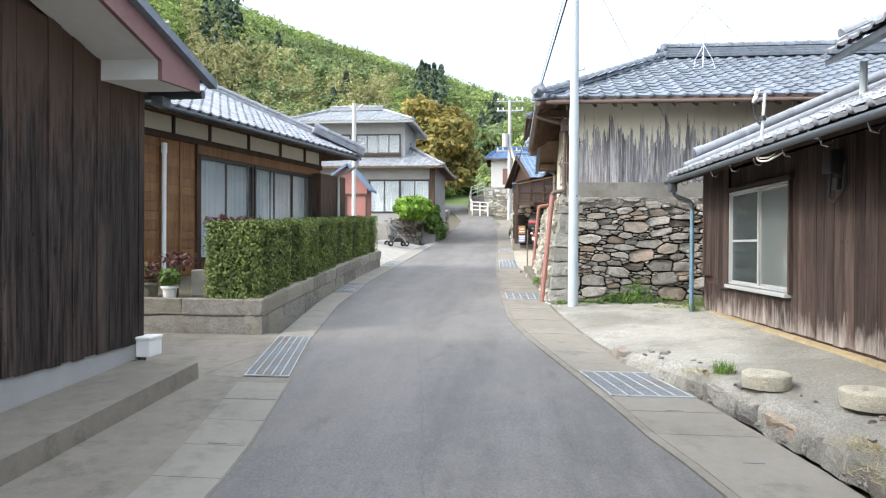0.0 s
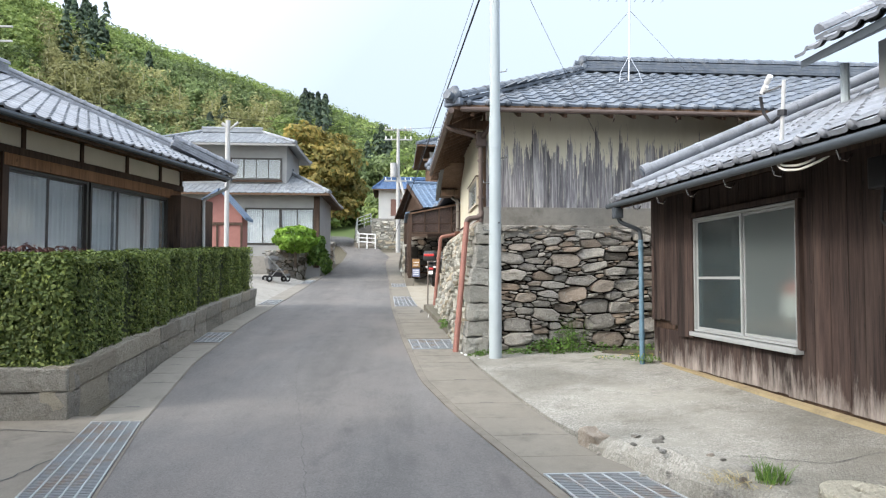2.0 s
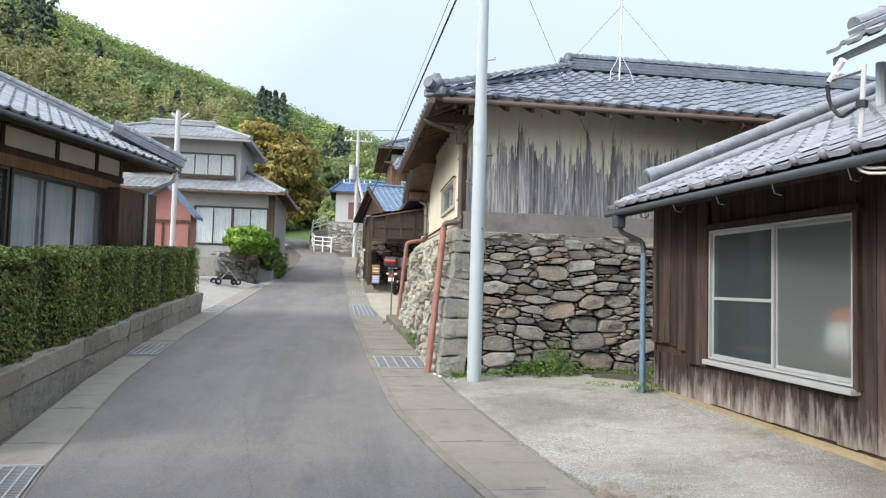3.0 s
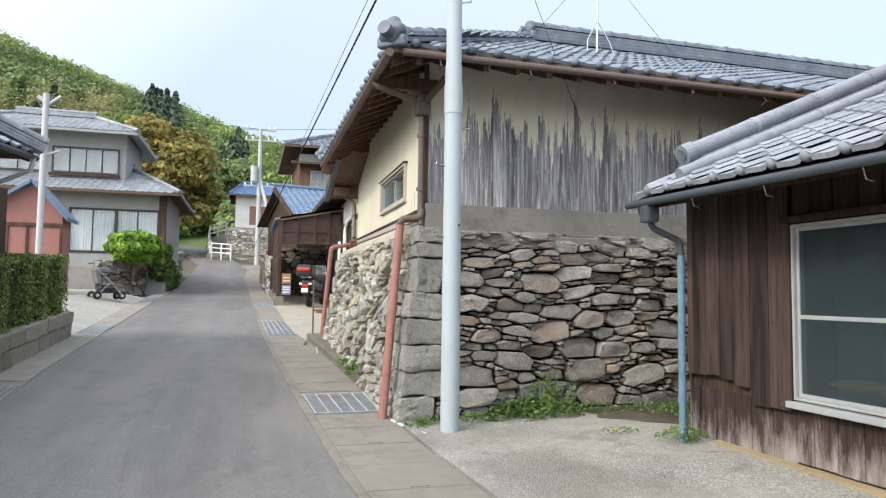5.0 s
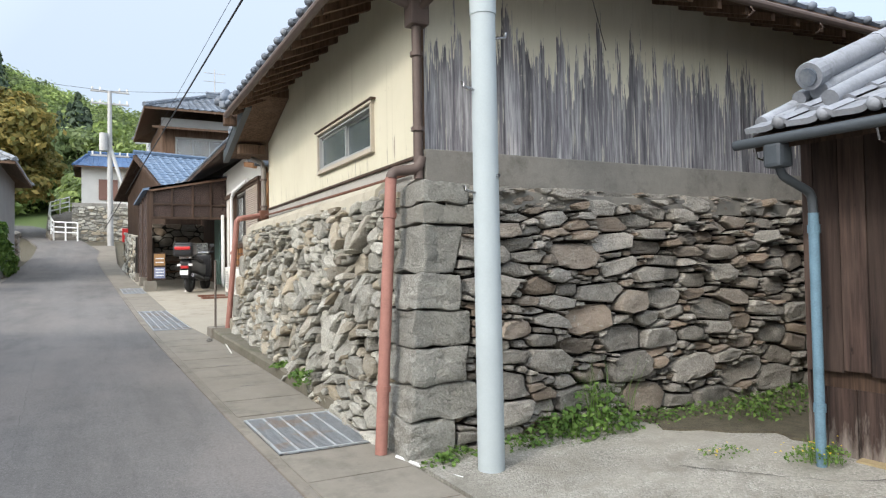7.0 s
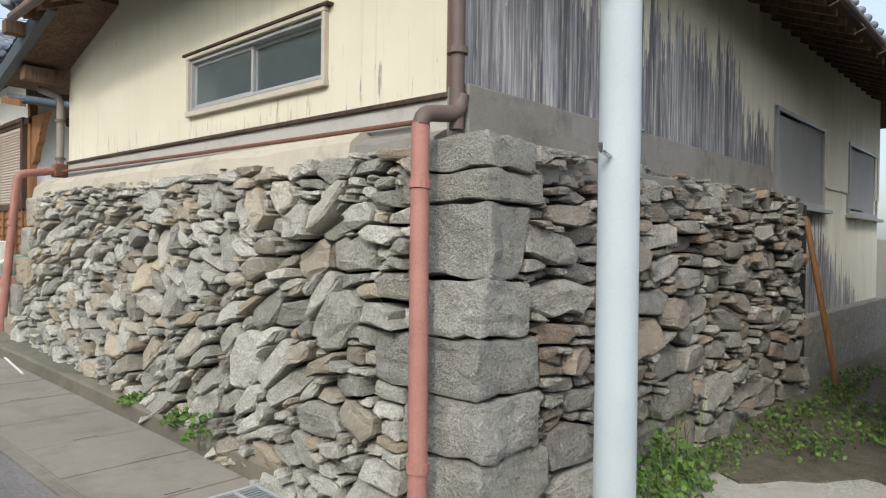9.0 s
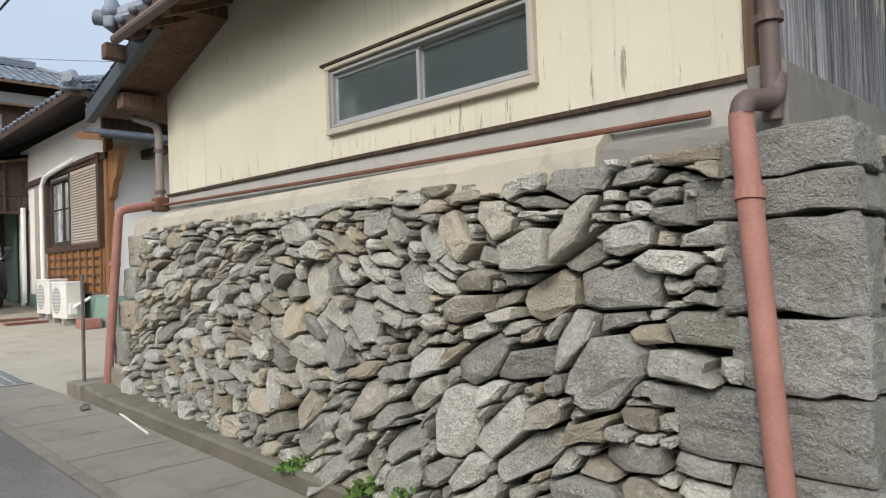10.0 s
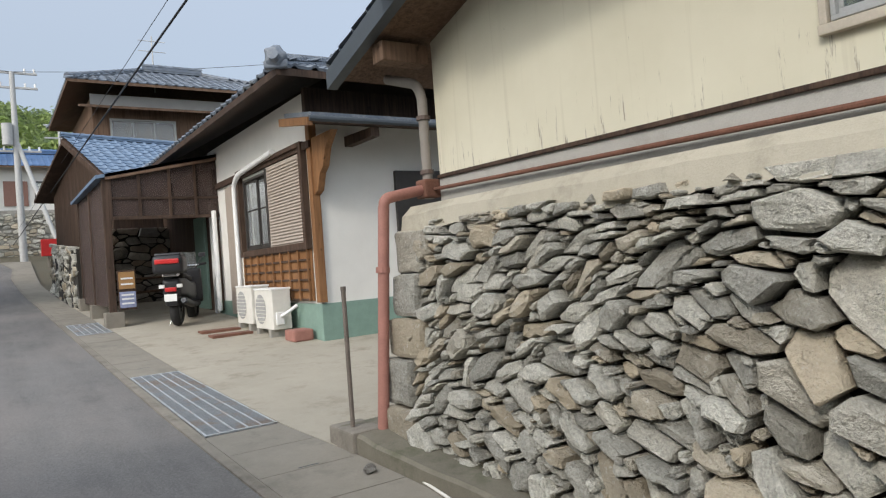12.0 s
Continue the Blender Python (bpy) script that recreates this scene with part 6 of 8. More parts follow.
def build_two_storey():
    h = thing("two_storey_house", (-7.5, 41, 3.2), "two-storey grey house with tiled roofs and sliding glass doors", "house", "", "structure")
    bm = bmesh.new()
    block((-14, 38.1, 1.5), (-8.2, 44, 6.0), 0, bm)
    block((-8.2, 38.1, 1.5), (-4.35, 38.3, 3.38), 0, bm)
    block((-8.2, 38.1, 5.30), (-4.35, 38.3, 6.0), 0, bm)
    block((-4.6, 38.1, 1.5), (-4.35, 44, 6.0), 0, bm)
    block((-8.2, 39.2, 1.5), (-4.6, 39.4, 6.0), 0, bm)
    part("wall", bm, PLASTER_G, h)
    simple_window(h, -8.15, -6.35, 38.05, 3.4, 5.28, 2)
    simple_window(h, -6.35, -4.65, 38.05, 3.4, 5.28, 2)
    part("corner_post", block((-4.65, 38.0, 2.2), (-4.35, 38.25, 5.9), 0.01), WOOD_D, h)
    hip_roof(h, -14.5, -3.75, 37.2, 45, 5.95, 1.5, -11, -6.2, 41, TILE_M, 0.3, 0.28, caps=0.1, ends=False)
    bm = bmesh.new()
    block((-12.3, 38.9, 6.2), (-6.2, 43.5, 8.7), 0, bm)
    part("upper_wall", bm, PLASTER_G, h)
    simple_window(h, -9.1, -6.45, 38.80, 6.85, 8.0, 4, ALU_D)
    simple_window(h, -11.4, -9.4, 38.80, 6.85, 8.0, 2, ALU_D)
    part("window_board", block((-9.2, 38.74, 6.72), (-6.4, 38.84, 6.83), 0.01), WOOD_D, h)
    part("eave_board", block((-12.9, 38.0, 8.52), (-5.65, 38.05, 8.62)), WHITE, h)
    hip_roof(h, -13.2, -5.6, 37.95, 44.3, 8.62, 1.15, -11.2, -7.9, 41.0, TILE_M, 0.3, 0.28, caps=0.1, ends=False, deck_mat=PLASTER_G)
    nearer(h, 0.868)
    # terrace wall, lawn and shrub in front
    t = thing("terrace_wall", (-5, 33.5, 1.6), "rough dark stone terrace wall with plants", "stone wall", "", "structure")
    part("wall_core", prism([(-12, 30.6), (-5.6, 30.6), (-4.2, 33.5), (-4.05, 36.5), (-3.95, 40), (-12, 40)], 1.0, 2.45), EARTH, t)
    random.seed(61)

    def face(u, v, o):
        a, b = Vector((-5.55, 30.5)), Vector((-4.15, 33.6))
        c = Vector((-3.98, 44))
        l1 = (b - a).length
        if u < l1:
            p, d = a.lerp(b, u / l1), (b - a).normalized()
        else:
            p, d = b.lerp(c, (u - l1) / (c - b).length), (c - b).normalized()
        n = Vector((d.y, -d.x))
        q = p + n * o
        return (q.x, q.y, lie(q.y) - 0.1 + v)
    for (cu, cv), poly in cells(13, 1.35, FAR_SIZES, lambda u, v: random.uniform(-0.4, 0.4)):
        stone_piece("stone", poly, face, STONE_F, t, 0.015, 0.25, 0.08)
    bm = prism([(-12, 30.4), (-5.6, 30.4), (-5.6, 30.7), (-12, 30.7)], 1.2, 2.55)
    part("retaining_slab", bm, CONC_L, t, "pale concrete retaining face")
    s = thing("shrub", (-4.75, 31.6, 2.4), "round bright green shrub on the terrace", "shrub", "", "")
    leaf_mesh("crown", blob_spots((-4.62, 31.6, 3.34), (0.86, 0.8, 0.56), 2600, 0.12, 0.8, 3), 0.11, SHRUB, s)
    part("trunk", tube([(-4.62, 31.6, 2.1), (-4.62, 31.6, 3.2)], 0.06, 8), BARK, s)
    s = thing("shrub", (-4.2, 37, 2.2), "trailing green shrub over the stone wall", "shrub", "", "")
    leaf_mesh("crown", blob_spots((-3.95, 33.4, 2.9), (0.4, 0.9, 0.7), 1500, 0.2, 0.7, 5), 0.13, WEED, s)
    leaf_mesh("crown", blob_spots((-3.85, 35.5, 2.3), (0.35, 1.8, 0.5), 1200, 0.25, 0.7, 6), 0.12, WEED, s)
    part("trunk", tube([(-4.1, 33.4, 2.0), (-4.0, 33.4, 2.8)], 0.05, 8), BARK, s)


def build_red_shed():
    h = thing("red_shed", (-6.6, 28, 1.5), "small rust-red sheet metal shed with dark gable roof", "shed", "", "structure")
    part("wall", prism([(-7.3, 1.4), (-5.85, 1.4), (-5.85, 3.95), (-6.6, 4.75), (-7.3, 4.35)], 27.0, 27.9, "y"), RED_SHEET, h)
    part("plank", block((-7.3, 26.96, 3.55), (-5.83, 27.0, 3.65)), WOOD_D, h)
    for x in (-7.25, -6.75, -5.9):
        part("plank", block((x, 26.965, 1.4), (x + 0.07, 27.0, 3.55)), WOOD_D, h)
    for a, b, n in (((-6.6, 4.85), (-5.68, 3.82), 1), ((-6.65, 4.85), (-7.6, 4.2), 1)):
        part("roof", prism([a, b, (b[0], b[1] - 0.1), (a[0], a[1] - 0.1)], 26.75, 28.1, "y"), BLUE_METAL if n else TILE_M, h)


def frame_west(x, y0, y1, z0, z1, t):
    """A flat surround on a wall that faces west."""
    bm = bmesh.new()
    block((x - 0.03, y0, z0), (x + 0.06, y0 + t, z1), 0.004, bm)
    block((x - 0.03, y1 - t, z0), (x + 0.06, y1, z1), 0.004, bm)
    block((x - 0.035, y0, z1), (x + 0.06, y1, z1 + t * 0.7), 0.004, bm)
    return bm


def build_annex():
    h = thing("annex_house", (4, 25, 1.3), "white plastered house with brown lattice bay and tiled roof", "house", "", "structure")
    w0, w1, b0, b1 = 23.0, 25.35, 2.55, 3.75
    bm = bmesh.new()
    for a, b, lo, hi in ((22.4, w0, 1.6, 4.6), (w1, 27.5, 1.6, 4.6), (w0, w1, 1.6, b0), (w0, w1, b1, 4.6)):
        block((2.1, a, lo), (2.25, b, hi), 0, bm)
    part("wall", bm, PLASTER, h)
    part("wall", block((2.25, 22.4, 1.6), (8, 22.55, 4.6)), PLASTER, h)
    part("wall", block((7.9, 22.55, 1.6), (8.0, 32, 4.6)), PLASTER, h)
    part("plinth", block((2.085, 22.385, 1.0), (8, 27.5, 1.68), 0.005), GREEN_P, h, "green painted plinth")
    part("corner_post", block((2.05, 22.35, 1.70), (2.16, 22.47, 4.3), 0.008), WOOD, h)
    part("beam", block((2.03, 22.35, 3.80), (2.12, 26.9, 3.90), 0.006), WOOD_D, h)
    # lattice panel under the window
    lat = part("lattice_panel", block((2.06, 22.6, 1.72), (2.09, 25.45, 2.45)), WOOD, h, "brown timber lattice panel")
    for k in range(9):
        y = 22.62 + 2.78 * k / 8
        part("lattice_bar", block((2.02, y, 1.72), (2.06, y + 0.04, 2.45), 0.004), WOOD, lat)
    for k in range(6):
        z = 1.72 + 0.70 * k / 5
        part("lattice_bar", block((2.03, 22.62, z), (2.055, 25.45, z + 0.03), 0.004), WOOD_D, lat)
    window(h, on_west(2.07, w1, b0), w1 - w0 - 1.1, b1 - b0, ALU_D, 2, 0.1, bars=(0.55,), sill=False)
    part("window_trim", frame_west(2.03, 22.58, 25.5, 2.44, 3.86, 0.09), WOOD_D, h, "dark timber window surround")
    part("shutter_post", block((2.02, 24.05, 2.54), (2.075, 24.12, 3.78), 0.004), ALU_D, h)
    sh = part("shutter", block((2.03, 22.65, 2.52), (2.07, 24.05, 3.78), 0.01), SHUTTER, h, "beige louvred shutters")
    for k in range(26):
        z = 2.56 + k * 0.046
        part("louvre", prism([(2.028, z), (2.03, z + 0.036), (2.012, z + 0.004)], 22.72, 24.0, "y"), SHUTTER, sh)
    part("window_trim", block((2.01, 22.62, 2.44), (2.11, 25.5, 2.54), 0.006), WOOD_D, h)
    part("door_panel", block((2.05, 25.75, 1.45), (2.1, 26.35, 3.75), 0.006), SHUTTER, h)
    # pent roof by the south wall, on a carved bracket
    part("pent_roof", prism([(21.55, 4.030), (22.42, 4.190), (22.42, 4.250), (21.55, 4.090)], 1.75, 6.2, "x"), TILE, h)
    part("pent_soffit", prism([(21.58, 3.970), (22.40, 4.130), (22.40, 4.185), (21.58, 4.025)], 1.76, 6.2, "x"), WOOD_D, h)
    part("pent_gutter", tube([(1.7, 21.5, 4.0), (6.2, 21.5, 4.0)], 0.04, 10), GUTTER, h)
    part("wall_plate", block((2.0, 22.3, 4.2), (8, 22.4, 4.6), 0.01), WOOD_D, h)
    part("bargeboard", prism([(21.5, 3.910), (22.45, 4.080), (22.45, 4.180), (21.5, 4.010)], 1.68, 1.75, "x"), WOOD, h)
    part("bracket", prism([(21.70, 3.92), (22.38, 3.92), (22.38, 3.15), (22.24, 3.2), (22.14, 3.42), (22.02, 3.5), (21.92, 3.72)], 2.08, 2.17, "x"), WOOD, h, "carved orange-brown timber bracket")
    part("bracket", prism([(21.6, 3.83), (22.4, 3.83), (22.4, 3.97), (21.6, 3.95)], 2.6, 2.72, "x"), WOOD_D, h)
    # no recess is built: a dark panel carries the shade of the doorway
    part("door", block((3.35, 22.34, 1.7), (5.2, 22.41, 3.5), 0.01), ALU_D, h, "flat dark panel standing for the doorway's shaded recess")
    hip_roof(h, 1.35, 9.0, 21.55, 31.3, 4.60, 1.7, 4.6, 6.5, 26.5, TILE, 0.27, 0.24, single=(0, 120), ends=True, deck_mat=WOOD_D)
    # further wing with brown boards and green door behind the carport
    part("wing_wall", block((2.12, 27.5, 1.4), (2.3, 32, 4.6)), WOOD_D, h)
    part("wing_wall", block((2.30, 31.8, 1.4), (7, 32, 4.6)), PLASTER, h)
    part("wing_door", block((2.06, 28.0, 1.5), (2.12, 28.8, 3.4), 0.01), GREEN_P, h)
    part("wing_post", block((2.02, 27.3, 1.4), (2.12, 27.42, 3.9), 0.006), WHITE, h)
    d = thing("downpipe", (2.0, 25.5, 1.4), "white rainwater pipe curving down the annex wall", "pipe", "", "")
    part("pipe", tube(bend([(1.98, 23.6, 3.95), (1.98, 25.3, 3.85), (1.98, 25.55, 3.7), (1.98, 25.55, 1.45)], 0.12), 0.045, 12), WHITE, d, smooth=True)
    d = thing("downpipe", (2.0, 27.2, 1.4), "white rainwater pipe beside the carport", "pipe", "", "")
    part("pipe", tube([(1.98, 26.9, 3.4), (1.98, 26.9, 1.5)], 0.045, 12), WHITE, d, smooth=True)


SHUTTER = plain("beige_shutter", (0.36, 0.305, 0.255), 0.6)


def build_carport():
    c = thing("carport", (1.2, 28.5, 1.4), "brown framed carport with dark mesh screens over pale yard", "carport", "", "")
    f = part("front_screen", prism([(0.2, 3.32), (2.15, 3.32), (2.15, 4.40), (0.2, 4.0)], 26.98, 27.0, "y"), SCREEN, c, "dark brown see-through mesh screen")
    for x in (0.2, 0.68, 1.2, 1.66, 2.1):
        part("screen_bar", block((x, 26.95, 3.32), (x + 0.05, 26.985, 4.0 + 0.2 * (x - 0.2)), 0.004), WOOD_D, f)
    part("screen_bar", block((0.2, 26.955, 3.64), (2.15, 26.98, 3.68), 0.004), WOOD_D, f)
    part("screen_bar", block((0.2, 26.955, 3.28), (2.15, 27.0, 3.34), 0.004), WOOD_D, f)
    part("bargeboard", prism([(0.15, 3.98), (2.2, 4.39), (2.2, 4.50), (0.15, 4.09)], 26.9, 26.97, "y"), EAVE_WOOD, c)
    part("side_screen", block((0.12, 26.99, 1.75), (0.16, 31.0, 4.0)), SCREEN, c)
    for y in (26.96, 28.9, 30.9):
        part("post", block((0.1, y, 1.65), (0.22, y + 0.12, 4.0), 0.006), WOOD_D, c)
        part("footing", block((0.02, y - 0.08, 1.2), (0.32, y + 0.24, lie(y) + 0.28), 0.01), CONC, c)
    part("rear_post", block((2.0, 27.0, 1.5), (2.1, 27.1, 4.2), 0.006), WOOD_D, c)
    part("roof", prism([(0.0, 4.0), (2.3, 4.46), (2.3, 4.52), (0.0, 4.06)], 26.9, 31.2, "y"), BLUE_METAL, c)
    s = thing("stone_wall_yard", (1.5, 31.3, 1.8), "dark dry stone wall at the back of the carport", "stone wall", "", "structure")
    part("wall_core", block((0.2, 31.45, 1.2), (4, 32, 3.4)), GAP_SHADE, s)
    random.seed(71)
    for (cu, cv), poly in cells(3.4, 2.2, FAR_SIZES, lambda u, v: random.uniform(-0.4, 0.4)):
        stone_piece("stone", poly, lambda u, v, o: (0.25 + u, 31.4 - o, 1.25 + v), STONE_F, s, 0.012, 0.15, 0.05)
    s = thing("stone_wall_lane", (-0.2, 35, 1.9), "low dry stone wall beside the lane beyond the carport", "stone wall", "", "structure")
    part("wall_core", prism([(0.05, 31.2), (0.0, 38), (0.6, 38), (0.6, 31.2)], 1.3, 3.0), GAP_SHADE, s)
    for (cu, cv), poly in cells(6.6, 1.5, FAR_SIZES, lambda u, v: random.uniform(-0.4, 0.4)):
        stone_piece("stone", poly, lambda u, v, o: (0.05 - o - 0.008 * u, 31.2 + u, lie(31.2 + u) - 0.05 + v), STONE_S, s, 0.012, 0.15, 0.05)
    # white post and chain rail beside it, and posters
    p = thing("poster_board", (0.35, 26.85, 1.6), "orange and blue printed posters on a post", "poster", "", "")
    part("panel", block((0.26, 26.88, 2.05), (0.52, 26.90, 2.35), 0.003), plain("poster_orange", (0.36, 0.20, 0.08), 0.7), p)
    part("panel", block((0.26, 26.88, 1.72), (0.52, 26.90, 2.0), 0.003), plain("poster_blue", (0.25, 0.28, 0.42), 0.7, spread=0.4, scale=20), p)
    part("backing", block((0.24, 26.90, 1.68), (0.54, 26.92, 2.38), 0.003), WOOD_D, p)
    for z in (1.78, 1.86, 1.93, 2.12, 2.22):
        part("print_bar", block((0.29, 26.876, z), (0.49, 26.881, z + 0.03)), WHITE, p)
    for z in (2.10, 1.78):
        r = thing("wooden_rail", (1.3, 30.5, z - 0.1), "weathered horizontal pole against the yard wall", "rail", "", "")
        part("pole", tube([(0.4, 31.25, z + 0.1), (2.0, 31.25, z + 0.14)], 0.03, 8), EAVE_WOOD, r)


def build_upper_house():
    h = thing("upper_house", (5, 41, 3), "two-storey dark timber house with grey hip roof above the yard", "house", "", "structure")
    part("wall", block((1.5, 38.6, 2.0), (8.0, 45, 8.4)), EAVE_WOOD, h)
    part("plaster_band", block((1.45, 38.56, 8.05), (8.0, 38.6, 8.45)), PLASTER_G, h)
    hip_roof(h, 0.75, 8.9, 37.8, 45.8, 8.7, 1.45, 3.7, 5.9, 41.5, TILE, 0.3, 0.28, caps=0.1, ends=False)
    part("pent_eave", prism([(37.9, 7.86), (38.6, 8.02), (38.6, 8.10), (37.9, 7.94)], 1.1, 8.3, "x"), EAVE_WOOD, h)
    simple_window(h, 2.0, 4.1, 38.5, 6.45, 7.65, 3, ALU)
    part("balcony_rail", block((1.8, 38.3, 6.4), (8.0, 38.36, 6.47), 0.005), WHITE, h)
    a = thing("tv_antenna", (4.0, 41.5, 9.4), "thin roof antenna mast", "antenna", "", "")
    part("mast", tube([(4.1, 41.5, 9.4), (4.1, 41.5, 11.6)], 0.025, 6), CONC_POLE, a)
    for z in (11.0, 11.4):
        part("arm", tube([(3.6, 41.5, z), (4.6, 41.5, z)], 0.015, 6), CONC_POLE, a)
    # lower blue-grey roof before it
    b = thing("blue_roof_shed", (0.2, 34.2, 1.8), "small timber outbuilding with blue-grey tiled gable roof", "shed", "", "structure", rz=14, local=True)
    part("wall", prism([(-2.0, 0.0), (2.0, 0.0), (2.0, 2.95), (0, 4.1), (-2.0, 2.95)], 0.35, 5.0, "x"), WOOD_D, b)
    part("roof", prism([(-2.55, 2.84), (0, 4.22), (0, 4.30), (-2.55, 2.92)], 0.0, 5.2, "x"), WOOD_D, b)
    part("roof", prism([(2.55, 2.84), (0, 4.22), (0, 4.30), (2.55, 2.92)], 0.0, 5.2, "x"), WOOD_D, b)
    slope(b, (0, -2.6, 2.92), (1, 0, 0), (0, 2.55, 1.38), 19, 12, 0.27, 0.24, BLUE_METAL)
    ridge(b, [(-0.05, 0, 4.36), (5.2, 0, 4.36)], BLUE_METAL, 0.08, 1)
    part("bargeboard", prism([(-2.6, 2.74), (0, 4.14), (0, 4.28), (-2.6, 2.90)], -0.06, 0.0, "x"), WOOD_D, b)


def build_far_end():
    h = thing("blue_roof_house", (0, 66, 6.8), "small white house with blue tiled roof on a stone terrace", "house", "", "structure")
    part("wall", block((-2.0, 64.2, 6.0), (5, 69, 9.75)), PLASTER, h)
    part("shutter", block((-0.9, 64.12, 7.3), (0.35, 64.2, 8.8), 0.01), plain("brown_shutter", (0.24, 0.13, 0.10), 0.6), h)
    simple_window(h, 0.7, 1.9, 64.1, 7.6, 8.8, 2)
    hip_roof(h, -2.5, 5.6, 63.5, 69.6, 9.65, 1.2, -1.6, 4.8, 66.5, TILE_B, 0.32, 0.3, caps=0.1, ends=False)
    nearer(h, 0.85)
    t = thing("terrace_wall", (0, 63.5, 4.4), "grey stone terrace wall below the blue-roofed house", "stone wall", "", "structure")
    part("wall_core", block((-2.6, 63.6, 3.8), (6, 66, 7.0)), CONC_L, t)
    random.seed(81)
    for (cu, cv), poly in cells(8, 2.6, FAR_SIZES, lambda u, v: random.uniform(-0.4, 0.4)):
        stone_piece("stone", poly, lambda u, v, o: (-2.6 + u, 63.5 - o, 4.2 + v), STONE_S, t, 0.02, 0.2, 0.06)
    nearer(t, 0.85)
    r = thing("guard_rail", (-2.6, 53, 3.9), "white tubular guard rail at the bend", "railing", "", "")
    path = [Vector(p) for p in ((-1.89, 53.0, 3.95), (-3.13, 53.5, 4.04), (-3.5, 56.0, 4.65), (-3.53, 58.5, 5.66), (-2.48, 60.0, 6.15))]
    for a, b in zip(path, path[1:]):
        n = max(2, int((b - a).length / 1.0))
        for k in range(n + 1):
            p = a.lerp(b, k / n)
            part("post", tube([p - Vector((0, 0, 0.25)), p + Vector((0, 0, 0.95))], 0.05, 8), WHITE, r)
        for hgt in (0.35, 0.65, 0.95):
            up = Vector((0, 0, hgt))
            part("bar", tube([a + up, b + up], 0.042, 8), WHITE, r)
    v, f = [], []
    for p in path[1:]:
        v += [(p.x - 0.15, p.y, 2.5), (p.x - 0.15, p.y, p.z), (-1.9, p.y + 0.3, p.z + 0.02), (-1.9, p.y + 0.3, 2.5)]
    for k in range(3):
        f += [(4 * k + j, 4 * k + j + 1, 4 * k + j + 5, 4 * k + j + 4) for j in range(3)]
    f += [(0, 3, 2, 1), (12, 13, 14, 15)]
    tagged(raw("ramp", v, f, CONC_D), "dark concrete ramp climbing behind the white railing", "ramp", "", "structure")
    m = thing("post_box", (0.2, 57, 3.9), "red box on a stand by the lane", "post box", "", "")
    part("case", block((0.25, 52.6, 3.75), (0.95, 53.0, 4.55), 0.03), RED, m)
    part("stand", block((0.5, 52.7, 3.2), (0.7, 52.9, 3.78)), CONC, m)
    nearer(m, 0.87)
    w = thing("field_wall", (-14, 60, 4), "grey stone terraces at the hill foot, their shade put in as dark earth colour", "stone wall", "", "structure")
    # plain banks in dark earth, which stands for the shadow on the grey stone
    part("bank", prism([(-40, 58), (-7.2, 58), (-7.5, 66), (-10, 74), (-40, 74)], 2.5, 5.8), EARTH, w)
    part("bank", prism([(-40, 62), (-8.8, 62), (-11, 74), (-40, 74)], 5.0, 7.4), EARTH, w)


